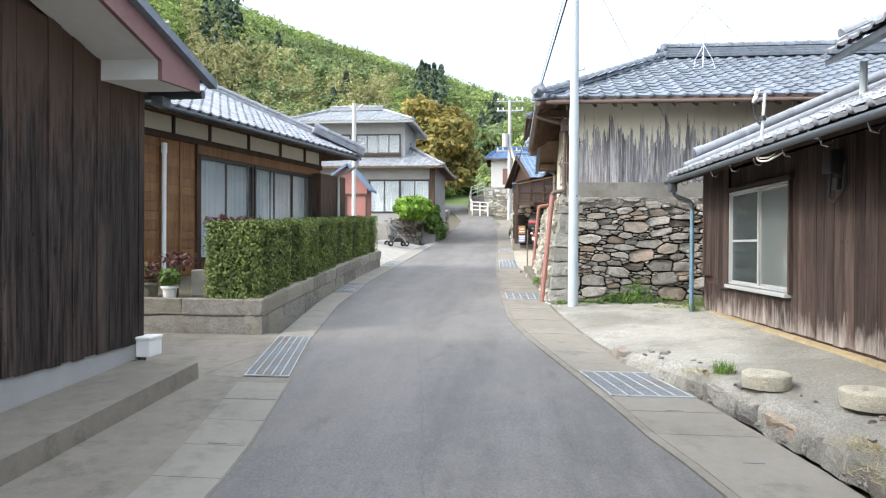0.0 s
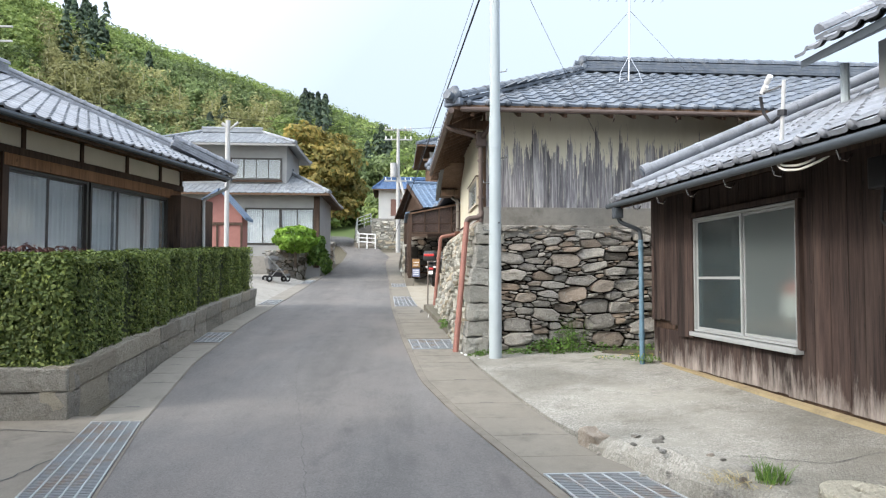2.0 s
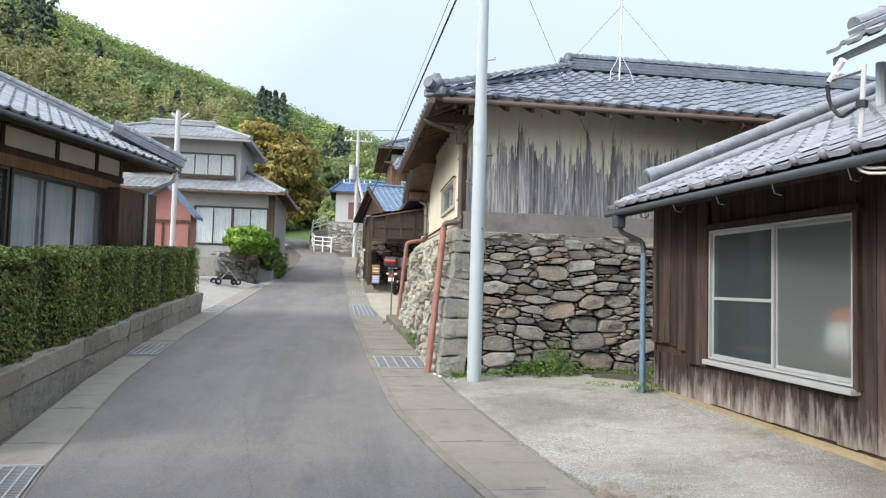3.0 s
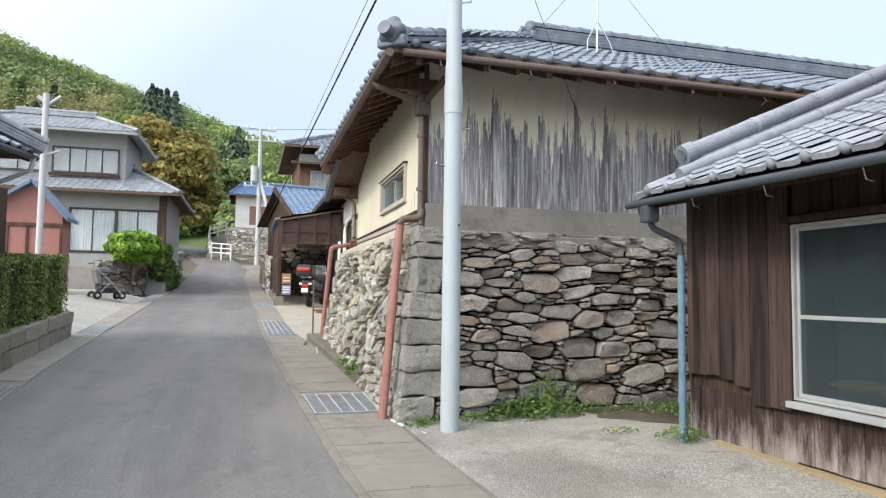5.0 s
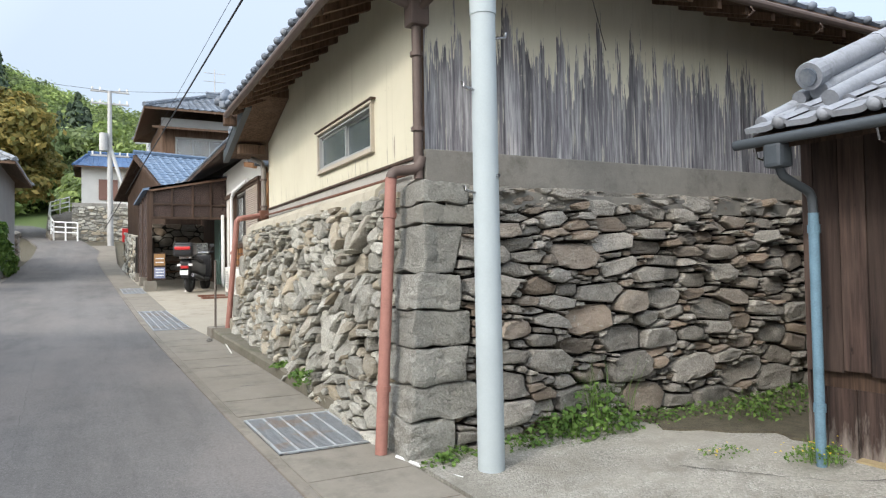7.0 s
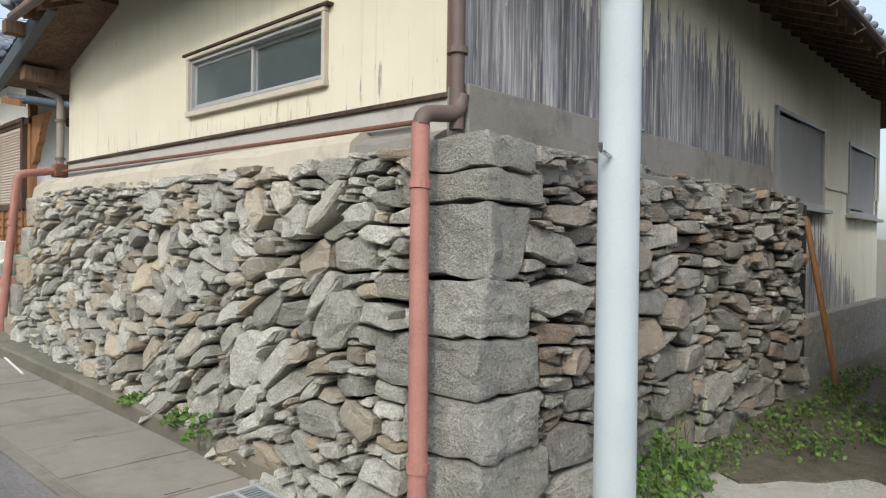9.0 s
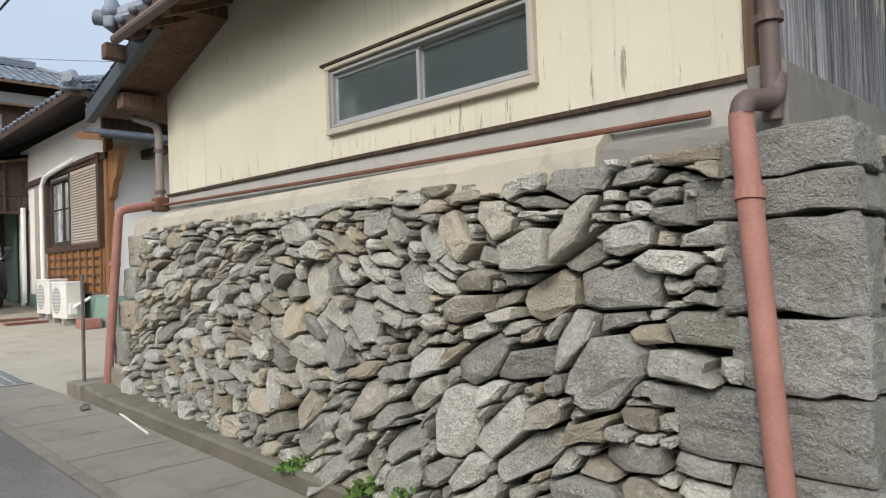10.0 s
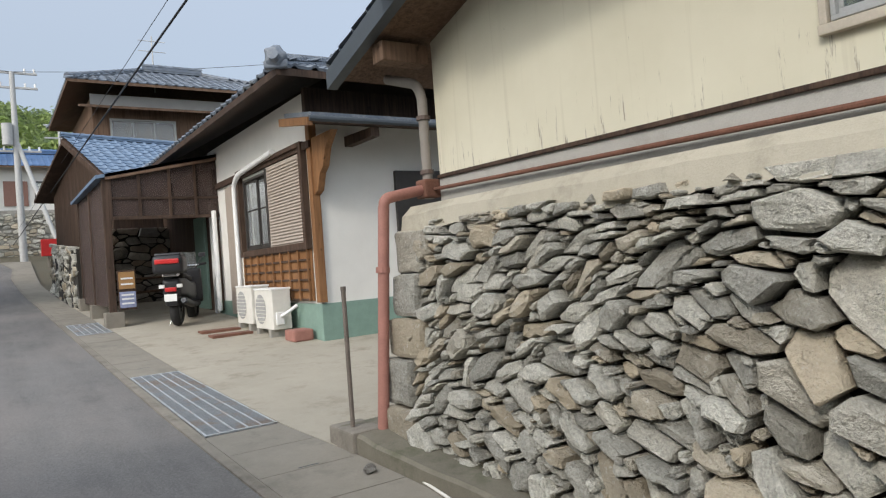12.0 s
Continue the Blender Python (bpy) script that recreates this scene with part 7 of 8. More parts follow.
# ---- poles and wires ----
def build_poles():
    p = thing("steel_pole", (1.02, 11.48, 0.55), "pale grey painted steel pole at the stone wall corner", "pole", "", "")
    part("shaft", tube([(1.02, 11.48, 0.5), (1.02, 11.48, 2.2), (1.02, 11.48, 3.9)], 0.086, 24, r_end=0.078), POLE, p, smooth=True)
    part("shaft", tube([(1.02, 11.48, 3.9), (1.02, 11.48, 9.0)], 0.072, 24, r_end=0.06), POLE, p, smooth=True)
    part("band", tube([(1.02, 11.48, 3.45), (1.02, 11.48, 3.72)], 0.0845, 24), POLE, p, "pale wrapped band", smooth=True)
    for z, s in ((2.3, -1), (3.3, 1), (2.95, -1), (4.5, 1)):
        part("step_bolt", tube([(1.02, 11.48, z), (1.02 + s * 0.16, 11.47, z + 0.03), (1.02 + s * 0.165, 11.47, z + 0.06)], 0.01, 6), CHROME, p)
    part("rim_bolt", tube([(1.06, 11.39, 2.42), (1.055, 11.41, 2.42)], 0.012, 8), CHROME, p)
    u = thing("utility_pole", (-0.15, 51, 3.2), "grey concrete utility pole with transformer and crossarms", "utility pole", "", "")
    part("shaft", tube([(-0.2, 51, 3.0), (-0.22, 51, 12.4)], 0.17, 14, r_end=0.11), CONC_POLE, u, smooth=True)
    part("stay_pole", tube([(1.4, 49, 3.0), (-0.15, 51, 9.0)], 0.1, 10), CONC_POLE, u, smooth=True)
    part("transformer", tube([(-0.55, 50.8, 8.9), (-0.55, 50.8, 9.9)], 0.22, 16), CONC_POLE, u, smooth=True)
    for z in (12.3, 11.6, 8.6):
        part("crossarm", block((-1.2, 50.95, z), (0.8, 51.05, z + 0.1), 0.01), CONC_POLE, u)
        for x in (-1.1, -0.7, 0.3, 0.7):
            part("insulator", tube([(x, 51, z + 0.1), (x, 51, z + 0.28)], 0.05, 8), WHITE, u)
    for x, y, zt, nm in ((2.6, 62, 12.5, 0), (-6.15, 26, 7.1, 1), (-22, 40, 15.5, 2)):
        u2 = thing("utility_pole", (x, y, lie(y)), "thin grey pole with small crossarms", "utility pole", "", "")
        part("shaft", tube([(x, y, lie(y) - 0.3), (x, y, zt)], 0.08 if nm == 1 else 0.16, 10), CONC_POLE, u2, smooth=True)
        if nm == 1:
            part("arm", tube([(x, y, zt - 0.35), (x + 0.35, y, zt - 0.05)], 0.04, 8), CONC_POLE, u2)
            part("arm", tube([(x, y, zt - 0.25), (x - 0.2, y, zt - 0.1)], 0.06, 8), CONC_POLE, u2)
            part("lamp_arm", tube([(x, y, zt - 1.7), (x + 0.4, y, zt - 1.55)], 0.03, 8), CONC_POLE, u2)
        else:
            for z in (zt - 0.3, zt - 1.1):
                part("crossarm", block((x - 0.9, y - 0.05, z), (x + 0.9, y + 0.05, z + 0.1), 0.01), CONC_POLE, u2)

    def wire(a, b, sag, r, label="thin dark overhead cable"):
        a, b = Vector(a), Vector(b)
        w = thing("overhead_cable", tuple(a), label, "cable", "", "")
        part("wire", tube([a.lerp(b, k / 14) - Vector((0, 0, 4 * sag * (k / 14) * (1 - k / 14))) for k in range(15)], r, 5), CABLE, w)
    wire((0.98, 11.48, 6.02), (-0.60, 50.9, 4.25), 0.0, 0.016)
    wire((1.02, 11.48, 6.4), (-0.35, 50.9, 5.0), 0.0, 0.005)
    wire((-30, 40, 13.0), (-0.22, 51, 12.4), 0.6, 0.012)
    wire((-0.22, 51, 12.4), (22, 40, 13.5), 0.6, 0.012)
    wire((2.75, 12.3, 3.7), (1.02, 11.48, 6.6), 0.02, 0.003)
    wire((1.02, 11.48, 8.9), (9, 9, 6.0), 0.2, 0.006)
    wire((3.9, 13.8, 7.3), (9, 6, 6.5), 0.2, 0.008)
    # roof antenna
    a = thing("tv_antenna", (3.66, 13.6, 5.2), "roof television antenna on a stayed mast", "antenna", "", "")
    part("mast", tube([(3.66, 13.6, 5.05), (3.70, 13.6, 7.1)], 0.014, 8), CHROME, a)
    for s in (-0.2, 0.2):
        part("leg", tube([(3.66 + s, 13.5, 5.0), (3.66 + s * 0.8, 13.55, 5.2), (3.67, 13.6, 5.5)], 0.008, 6), CHROME, a)
    boom = part("boom", tube([(3.03, 13.6, 6.54), (4.38, 13.6, 6.58)], 0.012, 6), CHROME, a)
    for k in range(9):
        x = 3.06 + 0.16 * k
        part("element", tube([(x, 13.35, 6.56), (x, 13.6, 6.56 + 0.04 * (k % 2)), (x, 13.85, 6.56)], 0.006, 5), CHROME, boom)
    for s in (-1.0, 1.0):
        part("stay", tube([(3.69, 13.6, 6.3), (3.66 + s, 13.4, 5.12)], 0.003, 4), CABLE, a)


# ---- hill and trees ----
CREST = [(-70, 0.392), (-45, 0.392), (-30, 0.359), (-20, 0.309), (-10, 0.257), (-5, 0.234), (0, 0.206), (5, 0.191), (15, 0.156), (30, 0.126), (60, 0.106)]


def hill_z(x, y):
    """Height of the wooded hill, high to the north-west and falling eastward."""
    az, r = math.degrees(math.atan2(x, y)), math.hypot(x, y)
    top = 1.6 + 150 * float(np.interp(az, [c[0] for c in CREST], [c[1] for c in CREST])) - 4.5
    t = min(1.0, max(0.0, (r - 62) / 88))
    t = t * t * (3 - 2 * t)
    return lie(min(y, 70)) * (1 - t) + t * top


def build_hill():
    xs, ys = np.linspace(-260, 220, 60), np.linspace(60, 260, 40)
    v = [(x, y, hill_z(x, y) + 1.2 * noise.noise(Vector((x * 0.08, y * 0.08, 0))) - 0.3) for y in ys for x in xs]
    f = [(j * 60 + i, j * 60 + i + 1, (j + 1) * 60 + i + 1, (j + 1) * 60 + i) for j in range(39) for i in range(59)]
    tagged(raw("hill", v, f, HILLSOIL, smooth=True), "wooded hillside behind the village", "hill", "", "structure")
    r = np.random.RandomState(11)
    sets = {"w": [], "y": [], "b": [], "c": []}
    stems = bmesh.new()
    groves = ((-25.5, -22.5, 112, 140), (-8.0, -6.0, 96, 128), (-3.0, 0.0, 84, 106), (-40, -36, 110, 138))
    for _ in range(3500):
        deg, ry = r.uniform(-47, 20), 68 + 92 * r.uniform() ** 0.8
        az = radians(deg)
        x, y = ry * math.sin(az), ry * math.cos(az)
        z = hill_z(x, y)
        pick = noise.noise(Vector((x * 0.045, y * 0.045, 2.0))) + 0.22 * r.normal()
        s = r.uniform(1.3, 2.5) * (0.8 + 0.003 * (y - 60))
        kind = "w" if pick < 0.0 else "y"
        if -27 < deg < -10 and ry < 114 + 12 * pick and pick > -0.3:
            kind = "b"
        elif ry > 126 and deg < -4:
            kind = "y" if pick > -0.25 else "w"
        if any(a0 < deg < a1 and r0 < ry < r1 for a0, a1, r0, r1 in groves) and r.uniform() < 0.34 or r.uniform() < 0.006:
            kind = "c"
        n = 190
        if kind == "b":
            sp = blob_spots((x, y, z + s * 1.2), (s * 0.6, s * 0.6, s * 1.5), n, 0.3, 0.4, int(r.randint(1e6)))
            if r.uniform() < 0.5:
                tube([(x, y, z - 0.5), (x + r.uniform(-0.4, 0.4), y - s * 0.3, z + s * r.uniform(1.8, 2.7))], 0.08, 5, stems, r_end=0.05)
        elif kind == "c":
            sp = []
            s *= 1.2
            for q in range(n):
                t = r.uniform()
                a = r.uniform(0, 6.28)
                rr = s * 0.72 * (1 - t) * (0.7 + 0.3 * math.cos(t * 40)) + 0.12
                sp.append(((x + rr * math.cos(a), y + rr * math.sin(a), z + s * 0.2 + t * s * 2.6), (math.cos(a), math.sin(a), 0.5)))
        else:
            sp = blob_spots((x, y, z + s * 0.9), (s, s, s * 0.95), n, 0.25, 0.75, int(r.randint(1e6)), 0.35)
        sets[kind] += sp
    tagged(part("bamboo_stems", stems, STEM), "pale upright bamboo stems on the hillside", "bamboo", "", "stuff")
    for key, mat, size, lab in (("w", WOODS, 0.38, "dark green broadleaf woods on the hill"), ("y", WOODS_Y, 0.38, "fresh light green woods on the hill"), ("b", BAMBOO, 0.34, "yellowish bamboo groves on the hill"), ("c", CEDAR, 0.5, "dark pointed cedars on the hill")):
        tagged(leaf_mesh("woods", sets[key], size, mat), lab, "woods", "", "stuff")


def tree(name, x, y, z, spread, height, mat, n, seed, label, leaf=0.3):
    t = thing(name, (x, y, z), label, "tree", "", "")
    r = np.random.RandomState(seed)
    bm = tube([(x, y, z - 0.3), (x + 0.1, y, z + height * 0.25), (x, y, z + height * 0.55)], spread * 0.09, 10, r_end=spread * 0.04)
    sp = []
    for k in range(26):
        a, hh = r.uniform(0, 6.28), r.uniform(0.25, 0.98)
        rad = spread * (1.0 - 0.75 * abs(hh - 0.45)) * r.uniform(0.35, 0.85)
        c = (x + rad * math.cos(a), y + rad * math.sin(a), z + height * hh)
        tube([(x, y, z + height * 0.25 * hh + 0.5), ((x + c[0]) / 2, (y + c[1]) / 2, z + height * hh * 0.7), c], spread * 0.03, 6, bm, r_end=spread * 0.008)
        q = spread * r.uniform(0.28, 0.45)
        sp += blob_spots(c, (q, q, q * 0.62), n // 26, 0.25, 0.6, seed * 100 + k, 0.3)
    part("trunk", bm, BARK, t)
    leaf_mesh("crown", sp, leaf, mat, t)
    return t


def build_trees():
    tree("golden_tree", -6.6, 56, 4.0, 4.0, 9.2, GOLD, 16000, 7, "broad golden-green evergreen tree behind the houses", 0.27)
    tree("broadleaf_tree", -13, 58, 5, 6, 7, WOODS, 5000, 8, "dark broadleaf tree by the terraces", 0.4)
    tree("broadleaf_tree", 2.5, 78, 7, 5, 8, WOODS_Y, 4000, 9, "light green tree behind the blue roof", 0.4)
    tree("broadleaf_tree", -3.2, 80, 8, 5, 7, WOODS, 4000, 10, "dark green tree at the top of the lane", 0.4)
    tree("broadleaf_tree", -9.5, 74, 8, 4.5, 6, WOODS, 4000, 13, "dark green tree above the bend", 0.4)


HILLSOIL = leafy("hill_floor", (0.09, 0.13, 0.04), (0.14, 0.18, 0.055), 0.0, 0.1)


# ---- paving details ----
def build_slabs():
    """Gutter covers, one slab after another, with lifting slots."""
    random.seed(91)
    for nm, inner, outer, y1, shift in (("west", GUT_L, ROAD_L, 33.0, 0.0), ("east", ROAD_R, GUT_R, 36.0, 0.065)):
        root = bpy.data.objects["pavement_" + nm]
        y = -5.0
        while y < y1:
            ln = 0.56
            if any(a - 0.05 < y + ln * 0.5 < b + 0.05 for s, a, b in GRATES if s == nm):
                y += ln
                continue
            a0, a1 = lerp_at(y + 0.004, inner) + shift, lerp_at(y + ln - 0.004, inner) + shift
            b0, b1 = lerp_at(y + 0.004, outer), lerp_at(y + ln - 0.004, outer)
            z0, z1 = lie(y) + random.uniform(0.010, 0.014), lie(y + ln) + random.uniform(0.010, 0.014)
            g = 0.012
            v = [(a0 + g, y + 0.004, z0), (b0 - g, y + 0.004, z0), (b1 - g, y + ln - 0.004, z1), (a1 + g, y + ln - 0.004, z1)]
            v += [(p[0], p[1], p[2] - 0.03) for p in v]
            slab = raw("slab", v, [(0, 1, 2, 3), (0, 4, 5, 1), (1, 5, 6, 2), (2, 6, 7, 3), (3, 7, 4, 0)], CONC if nm == "east" else CONC_W, root)
            # flat dark strip on the slab, painted as the shade in the slot
            if int(y / ln) % 2 == 0:
                c = (a0 + b0) / 2
                v = [(c - 0.07, y + 0.02, z0 + 0.0015), (c + 0.07, y + 0.02, z0 + 0.0015), (c + 0.07, y + 0.034, z0 + 0.002), (c - 0.07, y + 0.034, z0 + 0.002)]
                raw("lifting_slot", v, [(0, 1, 2, 3)], PIT, slab)
            y += ln


GRATES = [("west", 6.42, 8.45), ("east", 6.05, 6.92), ("east", 12.38, 13.32), ("east", 19.08, 21.9), ("west", 13.2, 14.3), ("west", 19.6, 20.9), ("west", 28.0, 30.0), ("east", 26.3, 28.0)]
CONC_W = concrete_material("gutter_slab_west", (0.187, 0.174, 0.149), (0.281, 0.259, 0.225))


def grate(side, y0, y1):
    inner, outer = (GUT_L, ROAD_L) if side == "west" else (ROAD_R, GUT_R)
    sh = 0.0 if side == "west" else 0.065

    def at(f, y, h):
        a, b = lerp_at(y, inner) + sh + 0.02, lerp_at(y, outer) - 0.02
        return (a + (b - a) * f, y, lie(y) + h)
    g = thing("drain_grate", at(0.5, (y0 + y1) / 2, 0), "galvanised steel drain grate let into the gutter", "drain grate", "gutter grates", "")
    # flat sheet under the bars; the drain's shade is its dark colour
    v = [at(0, y0, 0.0105), at(1, y0, 0.0105), at(1, y1, 0.0105), at(0, y1, 0.0105)]
    raw("pit", v, [(0, 1, 2, 3)], PIT, g, "flat dark sheet for the shade of the drain below")

    def bar(nm, p, q, w0, w1, mat, h0=0.012, h1=0.022):
        v = [at(p - w0, y0, h0), at(p + w0, y0, h0), at(p + w0, y1, h0), at(p - w0, y1, h0), at(p - w0, y0, h1), at(p + w0, y0, h1), at(p + w0, y1, h1), at(p - w0, y1, h1)]
        raw(nm, v, [(4, 5, 6, 7), (0, 1, 5, 4), (1, 2, 6, 5), (2, 3, 7, 6), (3, 0, 4, 7)], mat, g)
    n = 5
    for k in range(n + 1):
        bar("bearing_bar", 0.02 + 0.96 * k / n, 0, 0.013, 0, GRATE)
    # fine cross rods, too many to count
    vs, fs = [], []
    m = int((y1 - y0) / 0.028)
    for k in range(m):
        y = y0 + 0.01 + k * 0.028
        o = len(vs)
        vs += [at(0.01, y, 0.018), at(0.99, y, 0.018), at(0.99, y + 0.013, 0.018), at(0.01, y + 0.013, 0.018), at(0.01, y, 0.012), at(0.99, y, 0.012)]
        fs += [(o, o + 1, o + 2, o + 3), (o, o + 4, o + 5, o + 1)]
    tagged(raw("rod_mesh", vs, fs, GRATE_D, g), kind="stuff")
    for e in (y0, y1 - 0.018):
        v = [at(0, e, 0.012), at(1, e, 0.012), at(1, e + 0.018, 0.012), at(0, e + 0.018, 0.012)]
        v += [(p[0], p[1], p[2] + 0.012) for p in v]
        raw("end_bar", v, [(4, 5, 6, 7), (0, 1, 5, 4), (1, 2, 6, 5), (2, 3, 7, 6), (3, 0, 4, 7)], GRATE, g)


GRATE_D = grained("dull_grate", (0.20, 0.215, 0.225), (0.31, 0.325, 0.335), 6, 60, 0.55, metal=0.1, grime=(3, (0.24, 0.16, 0.10), 0.6))


def crack(pts, width, seed, lift=0.003, mat=None, over=None):
    """A thin dark crack wandering along a line on the ground."""
    r = random.Random(seed)
    path = []
    for (x0, y0), (x1, y1) in zip(pts, pts[1:]):
        n = max(2, int(math.hypot(x1 - x0, y1 - y0) / 0.07))
        path += [(x0 + (x1 - x0) * k / n + r.uniform(-0.014, 0.014), y0 + (y1 - y0) * k / n + r.uniform(-0.014, 0.014)) for k in range(n)]
    path.append(pts[-1])
    v, f = [], []
    for k, (x, y) in enumerate(path):
        q = path[min(k + 1, len(path) - 1)]
        p = path[max(k - 1, 0)]
        d = Vector((q[0] - p[0], q[1] - p[1])).normalized()
        w = width * r.uniform(0.2, 1.0)
        z = lie(y) + lift + (over(x, y) if over else 0)
        v += [(x - d.y * w, y + d.x * w, z), (x + d.y * w, y - d.x * w, z)]
    for k in range(len(path) - 1):
        f.append((2 * k, 2 * k + 1, 2 * k + 3, 2 * k + 2))
    return raw("crack", v, f, mat or PIT, None)


def build_cracks():
    jobs = [([(-2.75, 7.9), (-2.9, 7.2), (-3.05, 6.5)], 0.008, 1), ([(-3.05, 6.45), (-2.6, 6.4)], 0.006, 2), ([(-4.6, 8.25), (-3.6, 8.3), (-3.0, 8.2)], 0.010, 3)]
    for pts, w, s in jobs:
        tagged(crack(pts, w, s, 0.0), "dark crack in the concrete forecourt", "crack", "", "structure")
    for pts, w, s in (([(-0.45, 3.5), (-0.65, 5.0), (-0.91, 6.8), (-1.18, 8.5), (-1.46, 10.1), (-1.64, 11.8)], 0.006, 5), ([(-1.64, 11.8), (-1.75, 16.0), (-1.9, 22.0)], 0.004, 6)):
        tagged(crack(pts, w, s, 0.002, SEAM), "worn seam in the asphalt lane", "crack", "", "structure")
    for pts, w, s in (([(1.3, 9.4), (1.75, 9.1), (2.2, 8.6)], 0.006, 8), ([(2.0, 10.9), (2.5, 10.2), (3.0, 9.9)], 0.007, 9), ([(1.9, 6.6), (2.3, 6.3), (2.9, 6.4)], 0.006, 10)):
        tagged(crack(pts, w, s, 0.004, SEAM, apron_z), "thin crack in the concrete apron", "crack", "", "structure")


SEAM = plain("asphalt_seam", (0.125, 0.117, 0.11), 0.95, spread=0.4, scale=20)


def pebble(name, at, size, mat, seed, parent=None, label="", flat=0.6):
    """A broken stone: a ball cut by random planes and roughened."""
    r = random.Random(seed)
    bm = bmesh.new()
    bmesh.ops.create_icosphere(bm, subdivisions=3, radius=1)
    planes = [(Vector((r.gauss(0, 1), r.gauss(0, 1), r.gauss(0, 0.7))).normalized(), r.uniform(0.40, 0.75)) for _ in range(11)]
    for v in bm.verts:
        for n, d in planes:
            over = v.co.dot(n) - d
            if over > 0:
                v.co -= n * over
        v.co += noise.noise_vector(v.co * 3 + Vector((seed, 0, 0))) * 0.05
    rot = Matrix.Rotation(r.uniform(0, 6.3), 4, "Z") @ Matrix.Rotation(r.uniform(-0.25, 0.25), 4, "X")
    bm.transform(Matrix.Translation(at) @ rot @ Matrix.Diagonal((size[0], size[1], size[2], 1)))
    return part(name, bm, mat, parent, label)


EDGE_LINE = [(-1.0, 2.6), (1.0, 2.45), (3.0, 2.25), (4.3, 2.12), (4.9, 2.0), (5.5, 1.86), (6.1, 1.68), (6.6, 1.50), (7.1, 1.30), (7.6, 1.14)]


def edge_x(y):
    return float(np.interp(y, [p[0] for p in EDGE_LINE], [p[1] for p in EDGE_LINE]))


def rough_stone(x, y, z, sx, sy, sz, turn, mat, parent, seed):
    """An embedded squarish field stone."""
    bm = block((-sx, -sy, -sz), (sx, sy, sz), min(sx, sy, sz) * 0.35)
    bmesh.ops.subdivide_edges(bm, edges=[e for e in bm.edges if e.calc_length() > 0.06], cuts=2, use_grid_fill=True)
    for v in bm.verts:
        o = Vector((seed * 3.1, seed * 1.7, 0))
        v.co += noise.noise_vector(v.co * 6 + o) * 0.045 + noise.noise_vector(v.co * 19 + o) * 0.014
    bm.transform(Matrix.Translation((x, y, z)) @ Matrix.Rotation(turn, 4, "Z"))
    return part("stone", bm, mat, parent)


def build_rubble():
    k = thing("rubble_edge", (1.6, 6.0, 0.3), "broken concrete and rubble stone edging of the apron", "stone edging", "", "structure")
    # crumbled concrete lip
    n, m = 330, 9
    v, f = [], []
    for a in range(n + 1):
        y = -1.0 + 8.62 * a / n
        e = edge_x(y) - 0.03
        for c in range(m):
            t = c / (m - 1)
            x = e + 0.44 * t ** 1.5
            z = max(0.02, apron_z(max(x, e + 0.2), y) + 0.008) * (min(1, t / 0.42) ** 0.6)
            z -= 0.012 * max(0, t - 0.8) / 0.2
            q = Vector((x * 1.0, y, c * 0.1))
            w = noise.noise(q * 3.2) * 0.05 + noise.noise(q * 9) * 0.03 + noise.noise(q * 26) * 0.014
            s = min(1, t * 5) * min(1, (1 - t) * 4)
            v.append((x + w * 0.9 * (1 - t), y + noise.noise(q * 14) * 0.02, lie(y) - 0.03 * (c == 0) + z + w * (0.55 if t < 0.5 else 0.2) * s))
    for a in range(n):
        for c in range(m - 1):
            p = a * m + c
            f.append((p, p + m, p + m + 1, p + 1)[::-1])
    raw("broken_lip", v, f, APRON, k, "crumbled concrete with bare gravel")
    r = random.Random(17)
    for i, (y, sx, sy, sz, dark) in enumerate(((7.52, 0.07, 0.13, 0.09, 1), (6.62, 0.07, 0.10, 0.07, 0), (6.22, 0.08, 0.12, 0.08, 0), (5.86, 0.10, 0.21, 0.10, 1), (5.50, 0.08, 0.10, 0.08, 0), (5.12, 0.10, 0.19, 0.10, 1), (4.80, 0.09, 0.10, 0.08, 0), (4.52, 0.08, 0.12, 0.10, 1), (4.1, 0.1, 0.16, 0.09, 0), (3.6, 0.1, 0.2, 0.09, 1), (3.0, 0.1, 0.15, 0.08, 0), (2.4, 0.1, 0.2, 0.09, 1), (1.6, 0.1, 0.2, 0.08, 0), (0.8, 0.1, 0.2, 0.09, 1))):
        ang = math.atan2(edge_x(y - 0.3) - edge_x(y + 0.3), 0.6)
        rough_stone(edge_x(y) + sx * 0.75, y, lie(y) + 0.045, sx, sy, sz, ang + r.uniform(-0.12, 0.12), STONE_F if dark else RUBBLE, k, i + 1)
    for i in range(70):
        y = r.uniform(0.5, 7.4)
        s = r.uniform(0.012, 0.045)
        x = edge_x(y) + r.choice((-0.03, -0.01, 0.05, 0.25, 0.33)) + r.uniform(-0.03, 0.03)
        z = lie(y) + (0.012 if x < edge_x(y) + 0.01 else apron_z(max(x, edge_x(y) + 0.2), y) + 0.012)
        pebble("stone", (x, y, z), (s, s * 1.3, s * 0.7), RUBBLE, i + 700, k)


